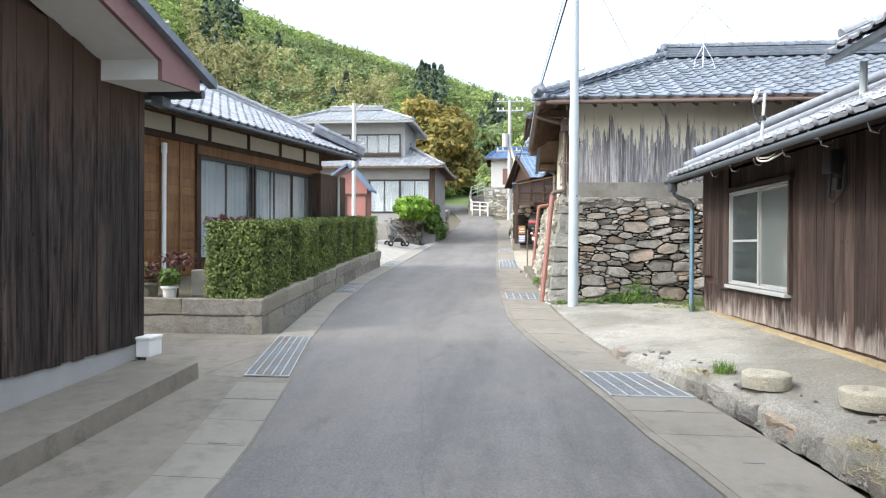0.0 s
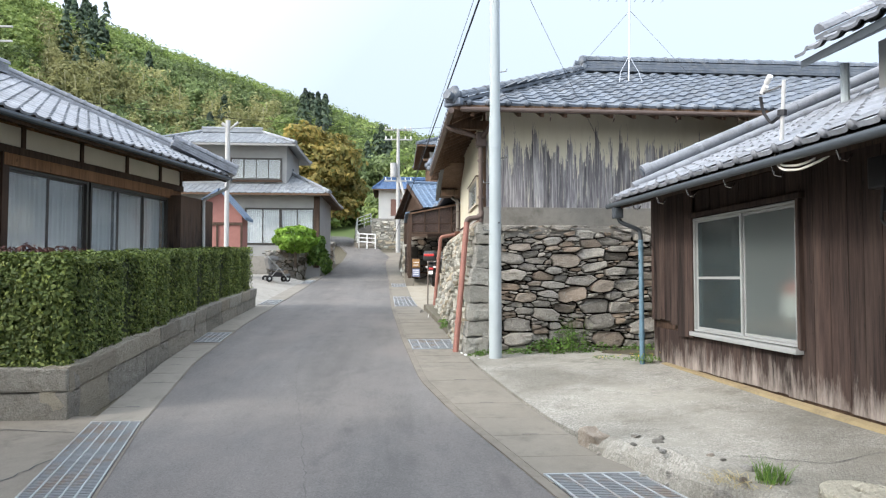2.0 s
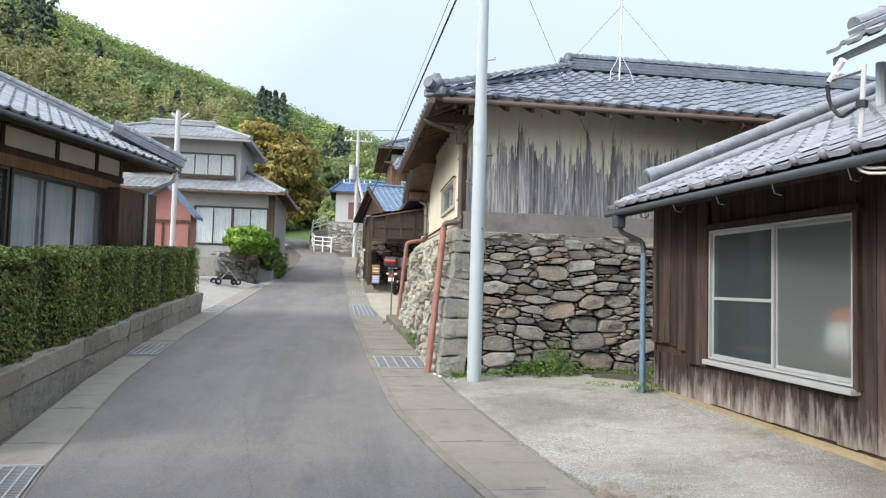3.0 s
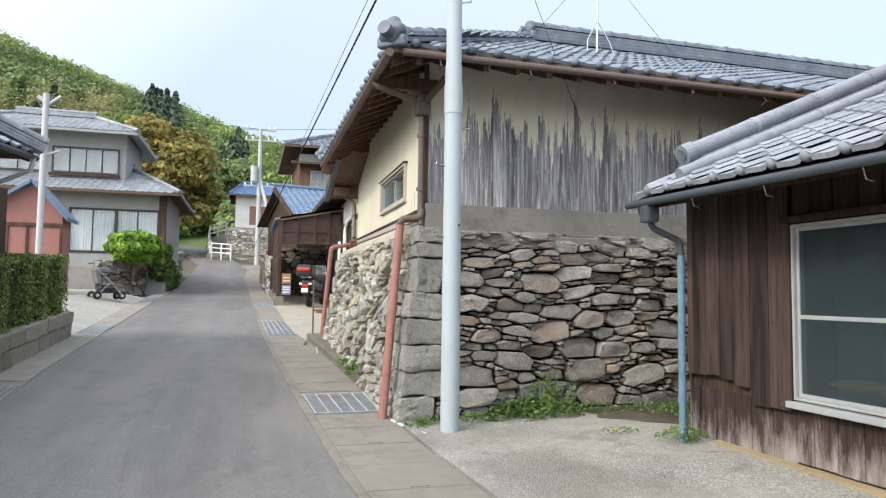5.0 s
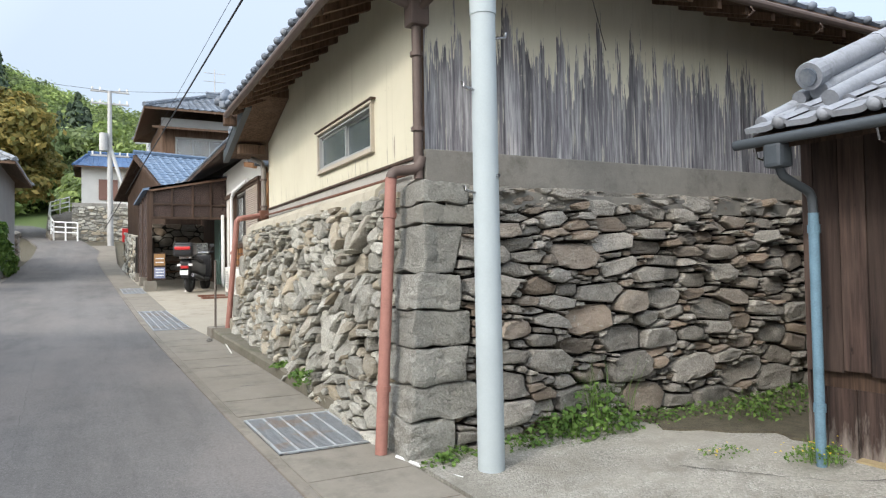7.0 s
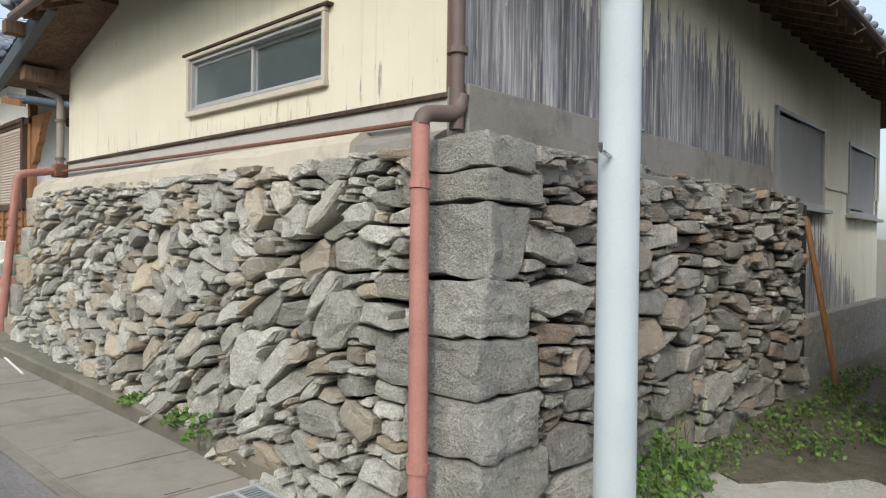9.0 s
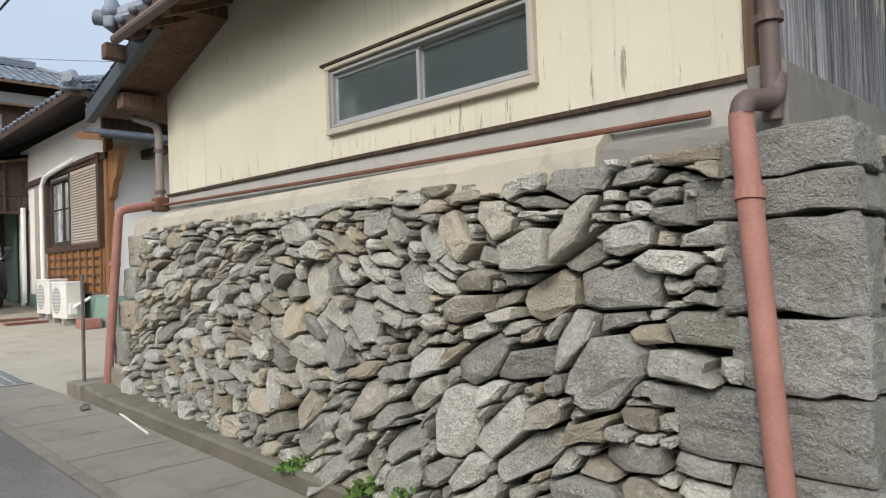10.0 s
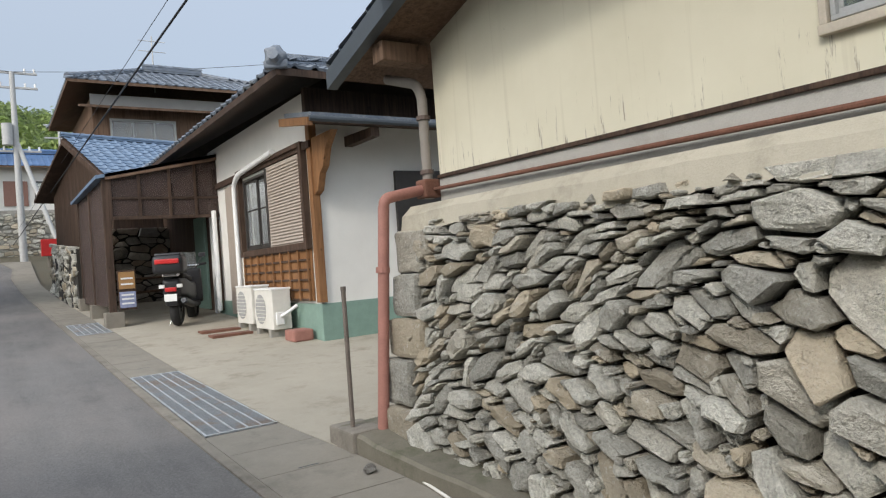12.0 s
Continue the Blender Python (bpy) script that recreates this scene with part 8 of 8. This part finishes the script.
def millstone(x, y, rad, label):
    z = lie(y) + apron_z(x, y) + 0.035
    m = thing("millstone", (x, y, z), label, "millstone", "old millstones on the apron", "")
    bm = bmesh.new()
    prof = [(0.022, 0.03), (0.022, 0.092), (0.04, 0.098), (rad * 0.55, 0.103), (rad * 0.9, 0.098), (rad * 0.985, 0.088), (rad, 0.07), (rad * 0.99, 0.02), (rad * 0.96, -0.02)]
    n = 40
    rings = [[bm.verts.new((p[0] * math.cos(a), p[0] * math.sin(a), p[1])) for a in (2 * math.pi * k / n for k in range(n))] for p in prof]
    for q, w in zip(rings, rings[1:]):
        for k in range(n):
            bm.faces.new((q[k], w[k], w[(k + 1) % n], q[(k + 1) % n]))
    bm.faces.new(rings[0][::-1])
    for v in bm.verts:
        v.co += noise.noise_vector(v.co * 9 + Vector((x * 5, 0, 0))) * 0.005
    bmesh.ops.recalc_face_normals(bm, faces=bm.faces)
    bm.transform(Matrix.Translation((x, y, z)))
    part("disc", bm, MILL, m)


MILL = stone_material("millstone", (0.40, 0.37, 0.29), (0.62, 0.58, 0.47), (0.5, 0.44, 0.33), (0.27, 0.27, 0.19), spread=(0.9, 1.0, 1.05))


def blades(at, n, h, spread, mat, parent, name="blades", seed=0, lean=0.5):
    """A tuft of narrow grass blades."""
    r = random.Random(seed)
    v, f = [], []
    for _ in range(n):
        a, d = r.uniform(0, 6.28), r.uniform(0, 1) ** 0.7 * spread
        x, y = at[0] + d * math.cos(a), at[1] + d * math.sin(a)
        hh, w, b = h * r.uniform(0.3, 1.1), 0.0018 + 0.0022 * r.random(), r.uniform(0, 6.28)
        lx, ly = lean * hh * math.cos(b) * r.random(), lean * hh * math.sin(b) * r.random()
        px, py = -math.sin(b) * w, math.cos(b) * w
        o = len(v)
        v += [(x - px, y - py, at[2]), (x + px, y + py, at[2]), (x + lx * 0.4 + px * 0.8, y + ly * 0.4 + py * 0.8, at[2] + hh * 0.6), (x + lx * 0.4 - px * 0.8, y + ly * 0.4 - py * 0.8, at[2] + hh * 0.6), (x + lx, y + ly, at[2] + hh)]
        f += [(o, o + 1, o + 2, o + 3), (o + 3, o + 2, o + 4)]
    return tagged(raw(name, v, f, mat, parent), kind="stuff")


def weed(x, y, z, r, h, n, size, seed, label, mat=None, grass=0, flowers=0):
    w = thing("weed_clump", (x, y, z), label, "weeds", "", "")
    rr = np.random.RandomState(seed)
    sp = []
    for _ in range(n):
        a, d = rr.uniform(0, 6.28), r * rr.uniform() ** 0.6
        top = h * (1 - (d / r) ** 2 * 0.75)
        sp.append(((x + d * math.cos(a), y + d * math.sin(a) * 0.6, z + 0.02 + top * rr.uniform() ** 0.6), (rr.normal() * 0.5, -0.35 + rr.normal() * 0.5, 0.9)))
    leaf_mesh("leaves", sp, size, mat or WEED, w, aspect=1.3)
    if grass:
        blades((x + 0.05, y, z), grass, h * 1.5, r * 0.5, WEED, w, "grass", seed)
    if flowers:
        sp = [((x + rr.normal() * r * 0.5, y + rr.normal() * r * 0.3, z + h * rr.uniform(0.6, 1.2)), (0, -0.4, 1)) for _ in range(flowers)]
        leaf_mesh("flowers", sp, 0.016, YELLOW, w, "small yellow flowers", aspect=1.0)


YELLOW = plain("yellow_petal", (0.70, 0.52, 0.03), 0.6)
RED_LEAF = leafy("reddish_leaf", (0.07, 0.03, 0.03), (0.20, 0.10, 0.08), 0.2, 3)


def build_weeds():
    z = 0.56
    weed(1.35, 11.78, z, 0.25, 0.12, 160, 0.030, 1, "low green weeds at the foot of the stone wall")
    weed(1.75, 11.74, z, 0.32, 0.24, 260, 0.034, 2, "leafy green weeds against the stone wall", grass=30)
    weed(2.10, 11.74, z + 0.01, 0.34, 0.42, 360, 0.036, 3, "tall leafy green weeds against the stone wall", grass=60)
    weed(2.60, 11.72, z + 0.03, 0.28, 0.16, 220, 0.026, 4, "bright green low weeds by the stone wall")
    weed(3.1, 11.72, z + 0.05, 0.3, 0.12, 200, 0.026, 5, "bright green low weeds in the shaded corner")
    weed(3.7, 11.7, z + 0.06, 0.4, 0.12, 200, 0.028, 6, "green weeds in the shaded corner", grass=20)
    weed(2.66, 10.42, 0.645, 0.24, 0.10, 260, 0.018, 7, "low weeds with yellow flowers round the downpipe", grass=60, flowers=26)
    weed(2.35, 10.85, 0.62, 0.2, 0.05, 90, 0.016, 8, "small weeds with yellow flowers on the apron edge", flowers=10)
    weed(0.95, 11.80, 0.56, 0.16, 0.10, 90, 0.030, 9, "small green weeds at the corner block")
    weed(0.80, 11.72, 0.55, 0.16, 0.09, 80, 0.030, 10, "small green weeds at the corner block")
    for x, y, h, s in ((0.55, 13.9, 0.17, 11), (0.58, 14.25, 0.10, 12), (0.57, 14.9, 0.06, 14)):
        weed(x, y, lie(y) + 0.09, 0.13, h, 90, 0.034, s, "green weeds growing behind the low kerb")
    weed(2.03, 12.0, 1.02, 0.09, 0.07, 26, 0.03, 15, "small plant rooted in the stone joints")
    weed(1.40, 11.98, 0.90, 0.09, 0.06, 26, 0.03, 16, "small plant rooted in the stone joints")
    for x, y, s in ((1.86, 6.15, 21), (2.30, 4.15, 22), (2.2, 3.75, 23)):
        g = thing("grass_tuft", (x, y, lie(y) + apron_z(x, y)), "green grass tuft growing from cracked concrete", "grass", "", "")
        blades((x, y, lie(y) + apron_z(x, y) - 0.01), 170, 0.14, 0.09, WEED, g, "grass", s, 1.3)
        blades((x - 0.15, y + 0.08, lie(y) + apron_z(x, y) - 0.005), 220, 0.03, 0.22, STRAW, g, "dry_grass", s + 5, 6.0)
    # soil over the apron; its dark colour also carries the shade of the gap
    v, f = strip(lambda y: 3.05 - 0.55 * (y - 10.75) + 0.10 * math.sin(7 * y) + 0.05 * math.sin(19 * y), lambda y: 8.0, 10.75, 12.0, lambda x, y: apron_z(min(x, 6.0), y) + 0.012, 0.08, 8, 0.1)
    tagged(raw("soil_strip", v, f, EARTH), "soil in the gap beside the house, dark for the shade there", "soil", "", "structure")
    for x, y, r, s in ((3.3, 11.35, 0.35, 41), (3.9, 11.2, 0.4, 42), (4.6, 11.15, 0.4, 43), (4.2, 11.65, 0.35, 31), (4.7, 11.5, 0.4, 32), (5.3, 11.6, 0.35, 33), (5.9, 11.7, 0.35, 34), (6.5, 11.6, 0.4, 35)):
        weed(x, y, 0.66, r, 0.12, 150, 0.03, s, "green weeds in the shaded gap between the houses", grass=20)
    q = thing("leaning_pole", (5.75, 11.75, 0.66), "weathered yellowish wooden pole leaning on the stone wall end", "pole", "", "")
    part("pole", tube([(5.72, 11.72, 0.64), (5.48, 11.95, 2.25)], 0.028, 8), WOOD, q)
    # debris at the kerb
    p = thing("white_pipe", (0.72, 11.62, 0.56), "thin white plastic pipe end at the wall foot", "pipe", "", "")
    part("pipe", tube(bend([(0.60, 12.0, 0.60), (0.70, 11.7, 0.575), (0.80, 11.45, 0.57)], 0.1), 0.012, 8), WHITE, p)
    p = thing("white_pipe", (0.38, 17.0, 0.9), "thin white plastic pipe lying by the kerb", "pipe", "", "")
    part("pipe", tube([(0.34, 16.5, lie(16.5) + 0.025), (0.40, 17.3, lie(17.3) + 0.03)], 0.009, 8), IVORY, p)
    pebble("pebble", (0.25, 17.6, lie(17.6) + 0.04), (0.06, 0.05, 0.035), RUBBLE, 900)
    tagged(bpy.data.objects["pebble"], "loose grey stone lying on the gutter slab", "stone")
    s = thing("stake", (0.33, 18.15, 1.0), "weathered grey-brown stake standing by the kerb end", "stake", "", "")
    part("post", tube([(0.41, 18.15, lie(18.1) - 0.02), (0.415, 18.16, lie(18.1) + 1.10)], 0.016, 8), STAKE, s)
    part("cap", tube([(0.415, 18.16, lie(18.1) + 1.09), (0.415, 18.16, lie(18.1) + 1.12)], 0.019, 8), STAKE, s)
    part("footing", block((0.32, 17.98, lie(18) - 0.05), (0.58, 18.36, lie(18.2) + 0.14), 0.02), CONC_D, s)


# ---- things in the yard ----
def ring_wheel(bm_rad, width):
    bm = bmesh.new()
    n, m = 28, 8
    rings = []
    for k in range(n):
        a = 2 * math.pi * k / n
        rings.append([bm.verts.new((width * 0.5 * math.cos(b), (bm_rad - 0.055 + 0.055 * math.sin(b)) * math.cos(a), (bm_rad - 0.055 + 0.055 * math.sin(b)) * math.sin(a))) for b in (2 * math.pi * j / m for j in range(m))])
    for k in range(n):
        q, w = rings[k], rings[(k + 1) % n]
        for j in range(m):
            bm.faces.new((q[j], q[(j + 1) % m], w[(j + 1) % m], w[j]))
    bmesh.ops.recalc_face_normals(bm, faces=bm.faces)
    return bm


def shaped(lo, hi, f, bevel=0.05):
    """A rounded block pushed into shape by f(vertex)."""
    bm = block(lo, hi, bevel)
    bmesh.ops.subdivide_edges(bm, edges=[e for e in bm.edges if e.calc_length() > 0.1], cuts=2, use_grid_fill=True)
    for v in bm.verts:
        f(v.co)
    return bm


def build_motorcycle():
    y0 = 26.05
    s = thing("motorcycle", (1.02, y0, lie(y0) + 0.03), "black scooter with a red-lit top box parked in the yard", "motorcycle", "", "", rz=-24, local=True)
    for y, r in ((0.0, 0.29), (1.35, 0.29)):
        bm = ring_wheel(r, 0.15)
        bm.transform(Matrix.Translation((0, y, r)))
        t = part("wheel", bm, TYRE, s, smooth=True)
        part("rim", tube([(-0.05, y, r), (0.05, y, r)], r * 0.62, 20), BLACK, t)
        part("hub", tube([(-0.08, y, r), (0.08, y, r)], 0.05, 12), CHROME, t)

    def taper(c):
        k = min(1, max(0, (c.y + 0.35) / 1.9))
        c.x *= 0.75 + 0.35 * math.sin(k * 3.1)
        c.z += 0.08 * (c.y < 0.1)
    part("body", shaped((-0.19, -0.35, 0.42), (0.19, 0.75, 0.74), taper, 0.07), BLACK, s, smooth=True)
    part("seat", shaped((-0.16, -0.15, 0.74), (0.16, 0.65, 0.85), lambda c: setattr(c, "z", c.z + 0.06 * (c.y < 0.2)), 0.04), TYRE, s, smooth=True)
    part("rear_fender", shaped((-0.10, -0.40, 0.36), (0.10, -0.05, 0.56), lambda c: None, 0.04), BLACK, s)
    part("floor_board", shaped((-0.2, 0.6, 0.28), (0.2, 1.1, 0.38), lambda c: None, 0.03), BLACK, s)
    part("front_shield", shaped((-0.24, 1.02, 0.35), (0.24, 1.16, 0.98), lambda c: setattr(c, "y", c.y + 0.12 * (0.7 - c.z)), 0.04), BLACK, s, smooth=True)
    part("front_fender", shaped((-0.08, 1.15, 0.50), (0.08, 1.55, 0.62), lambda c: setattr(c, "z", c.z - 0.5 * (c.y - 1.35) ** 2), 0.03), BLACK, s)
    part("fork", tube([(0, 1.05, 0.95), (0, 1.35, 0.3)], 0.04, 10), CHROME, s)
    part("windscreen", shaped((-0.18, 1.06, 0.98), (0.18, 1.09, 1.28), lambda c: setattr(c, "y", c.y - 0.3 * (c.z - 0.98)), 0.02), GLASS, s)
    bars = part("handlebar", tube(bend([(-0.36, 0.82, 1.05), (-0.2, 0.95, 1.03), (0.2, 0.95, 1.03), (0.36, 0.82, 1.05)], 0.05), 0.018, 10), CHROME, s)
    for x in (-1, 1):
        part("grip", tube([(x * 0.26, 0.9, 1.043), (x * 0.38, 0.80, 1.052)], 0.024, 10), BLACK, bars)
        part("mirror", block((x * 0.30 - 0.06, 0.93, 1.18), (x * 0.30 + 0.06, 0.96, 1.26), 0.012), BLACK, bars)
        part("mirror_stem", tube([(x * 0.22, 0.93, 1.04), (x * 0.30, 0.94, 1.19)], 0.008, 6), BLACK, bars)
    box = part("top_box", shaped((-0.23, -0.55, 0.90), (0.23, -0.10, 1.20), lambda c: setattr(c, "x", c.x * (1.06 - 0.4 * max(0, c.z - 1.08))), 0.06), BLACK, s, "black plastic top box", smooth=True)
    part("lens", shaped((-0.19, -0.575, 1.06), (0.19, -0.50, 1.14), lambda c: None, 0.02), RED, box, "red reflector lens")
    part("lid", shaped((-0.21, -0.5, 1.18), (0.21, -0.12, 1.24), lambda c: None, 0.03), BLACK, box, "black lid", smooth=True)
    part("box_rack", block((-0.12, -0.4, 0.85), (0.12, -0.1, 0.91), 0.01), CHROME, s)
    part("tail_light", block((-0.09, -0.42, 0.60), (0.09, -0.36, 0.67), 0.015), RED, s)
    for x in (-0.14, 0.14):
        part("indicator", block((x - 0.045, -0.40, 0.66), (x + 0.045, -0.33, 0.72), 0.015), WHITE, s)
    part("number_plate", block((-0.10, -0.44, 0.44), (0.10, -0.43, 0.56), 0.004), WHITE, s, "white number plate")
    ex = part("exhaust", tube([(0.17, -0.28, 0.44), (0.17, 0.45, 0.34)], 0.06, 14), BLACK, s, smooth=True)
    part("exhaust_tip", tube([(0.17, -0.30, 0.442), (0.17, -0.27, 0.44)], 0.045, 14), CHROME, ex)
    part("stand", tube([(-0.08, 0.35, 0.3), (-0.2, 0.3, 0.0)], 0.014, 8), CHROME, s)


def build_ac(y0, h=0.58):
    z = lie(y0) + 0.06
    a = thing("air_conditioner", (1.85, y0 + 0.4, z), "ivory outdoor air conditioning unit on concrete feet", "air conditioner", "air conditioners by the annex", "")
    body = part("casing", block((1.70, y0, z + 0.09), (1.98, y0 + 0.76, z + 0.09 + h), 0.015), IVORY, a)
    part("fan_ring", tube([(1.695, y0 + 0.5, z + 0.38), (1.70, y0 + 0.5, z + 0.38)], 0.22, 24), PLASTER_G, body)
    for k in range(7):
        part("grille_bar", block((1.685, y0 + 0.27, z + 0.2 + k * 0.055), (1.692, y0 + 0.73, z + 0.208 + k * 0.055)), IVORY, body)
    part("valve_cover", block((1.74, y0 - 0.04, z + 0.16), (1.86, y0 + 0.002, z + 0.34), 0.012), WHITE, body)
    part("top_panel", block((1.69, y0 - 0.006, z + 0.08 + h), (1.99, y0 + 0.766, z + 0.105 + h), 0.008), WHITE, body)
    part("pipe", tube(bend([(1.82, y0 - 0.02, z + 0.28), (1.82, y0 - 0.12, z + 0.30), (2.02, y0 - 0.14, z + 0.42)], 0.05), 0.025, 8), WHITE, a, smooth=True)
    for yy in (y0 + 0.08, y0 + 0.6):
        part("foot", block((1.68, yy, z - 0.09), (2.0, yy + 0.1, z + 0.09), 0.01), CONC_L, a)


def build_yard_things():
    build_motorcycle()
    build_ac(23.25)
    build_ac(24.15)
    b = thing("brick_planter", (1.9, 22.75, lie(22.8)), "low terracotta block beside the air conditioners", "brick", "", "")
    part("block", block((1.75, 22.62, lie(22.8) + 0.03), (2.04, 22.98, lie(22.8) + 0.19), 0.03), RED_PIPE, b)
    for k, y in enumerate((24.15, 24.75)):
        p = thing("steel_plate", (1.15, y, lie(y)), "rusty steel strip cover set in the yard", "steel plate", "", "")
        part("plate", block((1.05, y - 0.14, lie(y) + 0.02), (1.65, y + 0.14, lie(y) + 0.062), 0.004), RUST, p)
    # push chair on the forecourt
    x, y = -4.65, 27.0
    z = lie(y) + 0.22 * 0.65
    s = thing("push_chair", (x, y, z), "grey folding push chair standing on the forecourt", "push chair", "", "", rz=-60, local=True)
    for px, py, r in ((-0.22, -0.3, 0.12), (0.22, -0.3, 0.12), (-0.2, 0.38, 0.11), (0.2, 0.38, 0.11)):
        bm = ring_wheel(r, 0.06)
        bm.transform(Matrix.Translation((px, py, r)))
        w = part("wheel", bm, TYRE, s)
        part("hub", tube([(px - 0.035, py, r), (px + 0.035, py, r)], r * 0.4, 10), CONC_POLE, w)
    for px in (-0.22, 0.22):
        part("frame_bar", tube(bend([(px, -0.3, 0.12), (px, 0.05, 0.5), (px * 0.9, -0.30, 0.85), (px * 0.9, -0.42, 1.02)], 0.06), 0.014, 8), PLASTER_G, s)
        part("frame_bar", tube([(px, 0.38, 0.12), (px, -0.05, 0.62)], 0.014, 8), PLASTER_G, s)
    part("handle", tube([(-0.2, -0.42, 1.02), (0.2, -0.42, 1.02)], 0.018, 8), BLACK, s)
    cloth = plain("grey_cloth", (0.16, 0.16, 0.155), 0.9, spread=0.3)
    part("seat", shaped((-0.19, -0.15, 0.40), (0.19, 0.25, 0.47), lambda c: None, 0.03), cloth, s)
    part("backrest", shaped((-0.19, -0.28, 0.45), (0.19, -0.16, 0.85), lambda c: setattr(c, "y", c.y - 0.25 * (c.z - 0.45)), 0.03), cloth, s)
    part("canopy", shaped((-0.2, -0.32, 0.78), (0.2, 0.05, 0.92), lambda c: setattr(c, "z", c.z - 0.8 * (c.y + 0.15) ** 2), 0.04), cloth, s, smooth=True)
    part("foot_rest", shaped((-0.17, 0.3, 0.22), (0.17, 0.5, 0.3), lambda c: None, 0.02), cloth, s)
    part("basket", shaped((-0.18, -0.2, 0.18), (0.18, 0.2, 0.34), lambda c: None, 0.03), BLACK, s)
    # the glow of something red and white behind the frosted pane: a small lantern on a shelf
    q = thing("lantern", (3.26, 8.1, 1.3), "white paper lantern with a red top behind the frosted window", "lantern", "", "")
    bm = bmesh.new()
    bmesh.ops.create_uvsphere(bm, u_segments=20, v_segments=14, radius=0.15, matrix=Matrix.Translation((3.26, 8.1, 1.40)) @ Matrix.Diagonal((1, 1, 1.15, 1)))
    part("shade", bm, WHITE, q, smooth=True)
    bm = bmesh.new()
    bmesh.ops.create_uvsphere(bm, u_segments=20, v_segments=14, radius=0.12, matrix=Matrix.Translation((3.26, 8.1, 1.57)) @ Matrix.Diagonal((1, 1, 0.6, 1)))
    part("top", bm, plain("lantern_red", (0.75, 0.12, 0.04), 0.5), q, smooth=True)
    part("shelf", block((3.12, 7.7, 1.20), (3.42, 9.4, 1.235), 0.005), WOOD, q)
    # pots and plants behind the stone kerb
    zb = lie(9.2) + 0.40
    for x, y, r, h, mat, lab in ((-4.72, 8.98, 0.10, 0.16, WHITE, "white glazed plant pot on the bed"), (-5.05, 9.05, 0.12, 0.2, CONC_D, "dark grey plant pot on the bed")):
        p = thing("plant_pot", (x, y, zb), lab, "plant pot", "", "")
        part("pot", tube([(x, y, zb), (x, y, zb + h * 0.8), (x, y, zb + h)], r * 0.8, 16, r_end=r * 1.1), mat, p)
        part("rim", tube([(x, y, zb + h - 0.02), (x, y, zb + h + 0.012)], r * 1.2, 16), mat, p)
        leaf_mesh("foliage", blob_spots((x, y, zb + h + 0.12), (0.14, 0.12, 0.15), 150, 0.2, 0.5, int(-x * 100)), 0.05, WEED if mat is WHITE else RED_LEAF, p)
    c = thing("stone_block", (-4.45, 9.5, zb), "grey cut stone block standing in the bed", "stone", "", "")
    part("block", block((-4.62, 9.4, zb - 0.02), (-4.3, 9.6, zb + 0.38), 0.02), CONC_L, c)
    w = thing("flowering_plant", (-5.3, 9.0, zb), "green plant with yellow flowers in the bed", "plant", "", "")
    leaf_mesh("leaves", blob_spots((-5.35, 9.05, zb + 0.25), (0.35, 0.2, 0.32), 420, 0.2, 0.4, 44), 0.06, WEED, w)
    leaf_mesh("flowers", blob_spots((-5.35, 9.0, zb + 0.4), (0.3, 0.15, 0.2), 30, 0.2, 0.8, 45), 0.035, YELLOW, w, "yellow flowers")
    for x, y, zz, lab in ((-4.75, 9.25, zb + 0.52, "small reddish-leaved bush in the bed"), (-4.55, 11.3, 1.95, "dark purple-leaved bush rising behind the hedge"), (-4.75, 10.7, 1.95, "dark purple-leaved bush rising behind the hedge")):
        w = thing("red_bush", (x, y, zb), lab, "bush", "", "")
        part("stem", tube([(x, y, zb - 0.05), (x + 0.05, y, zz)], 0.012, 6), BARK, w)
        leaf_mesh("leaves", blob_spots((x, y, zz), (0.28, 0.22, 0.13), 150, 0.3, 0.4, int(zz * 77) + int(y * 10)), 0.05, RED_LEAF, w)
build_ground()
build_apron()
build_stone_walls()
build_main_house()
build_brown_house()
build_dark_house()
build_left_house()
build_hedge()
build_two_storey()
build_red_shed()
build_annex()
build_carport()
build_upper_house()
build_far_end()
build_poles()
build_hill()
build_trees()
build_cracks()
build_rubble()
millstone(2.02, 5.62, 0.185, "pale round millstone lying on the apron")
millstone(2.44, 4.90, 0.19, "second pale round millstone lying on the apron")
build_weeds()
build_yard_things()
for _side, _a, _b in GRATES:
    grate(_side, _a, _b)
build_slabs()
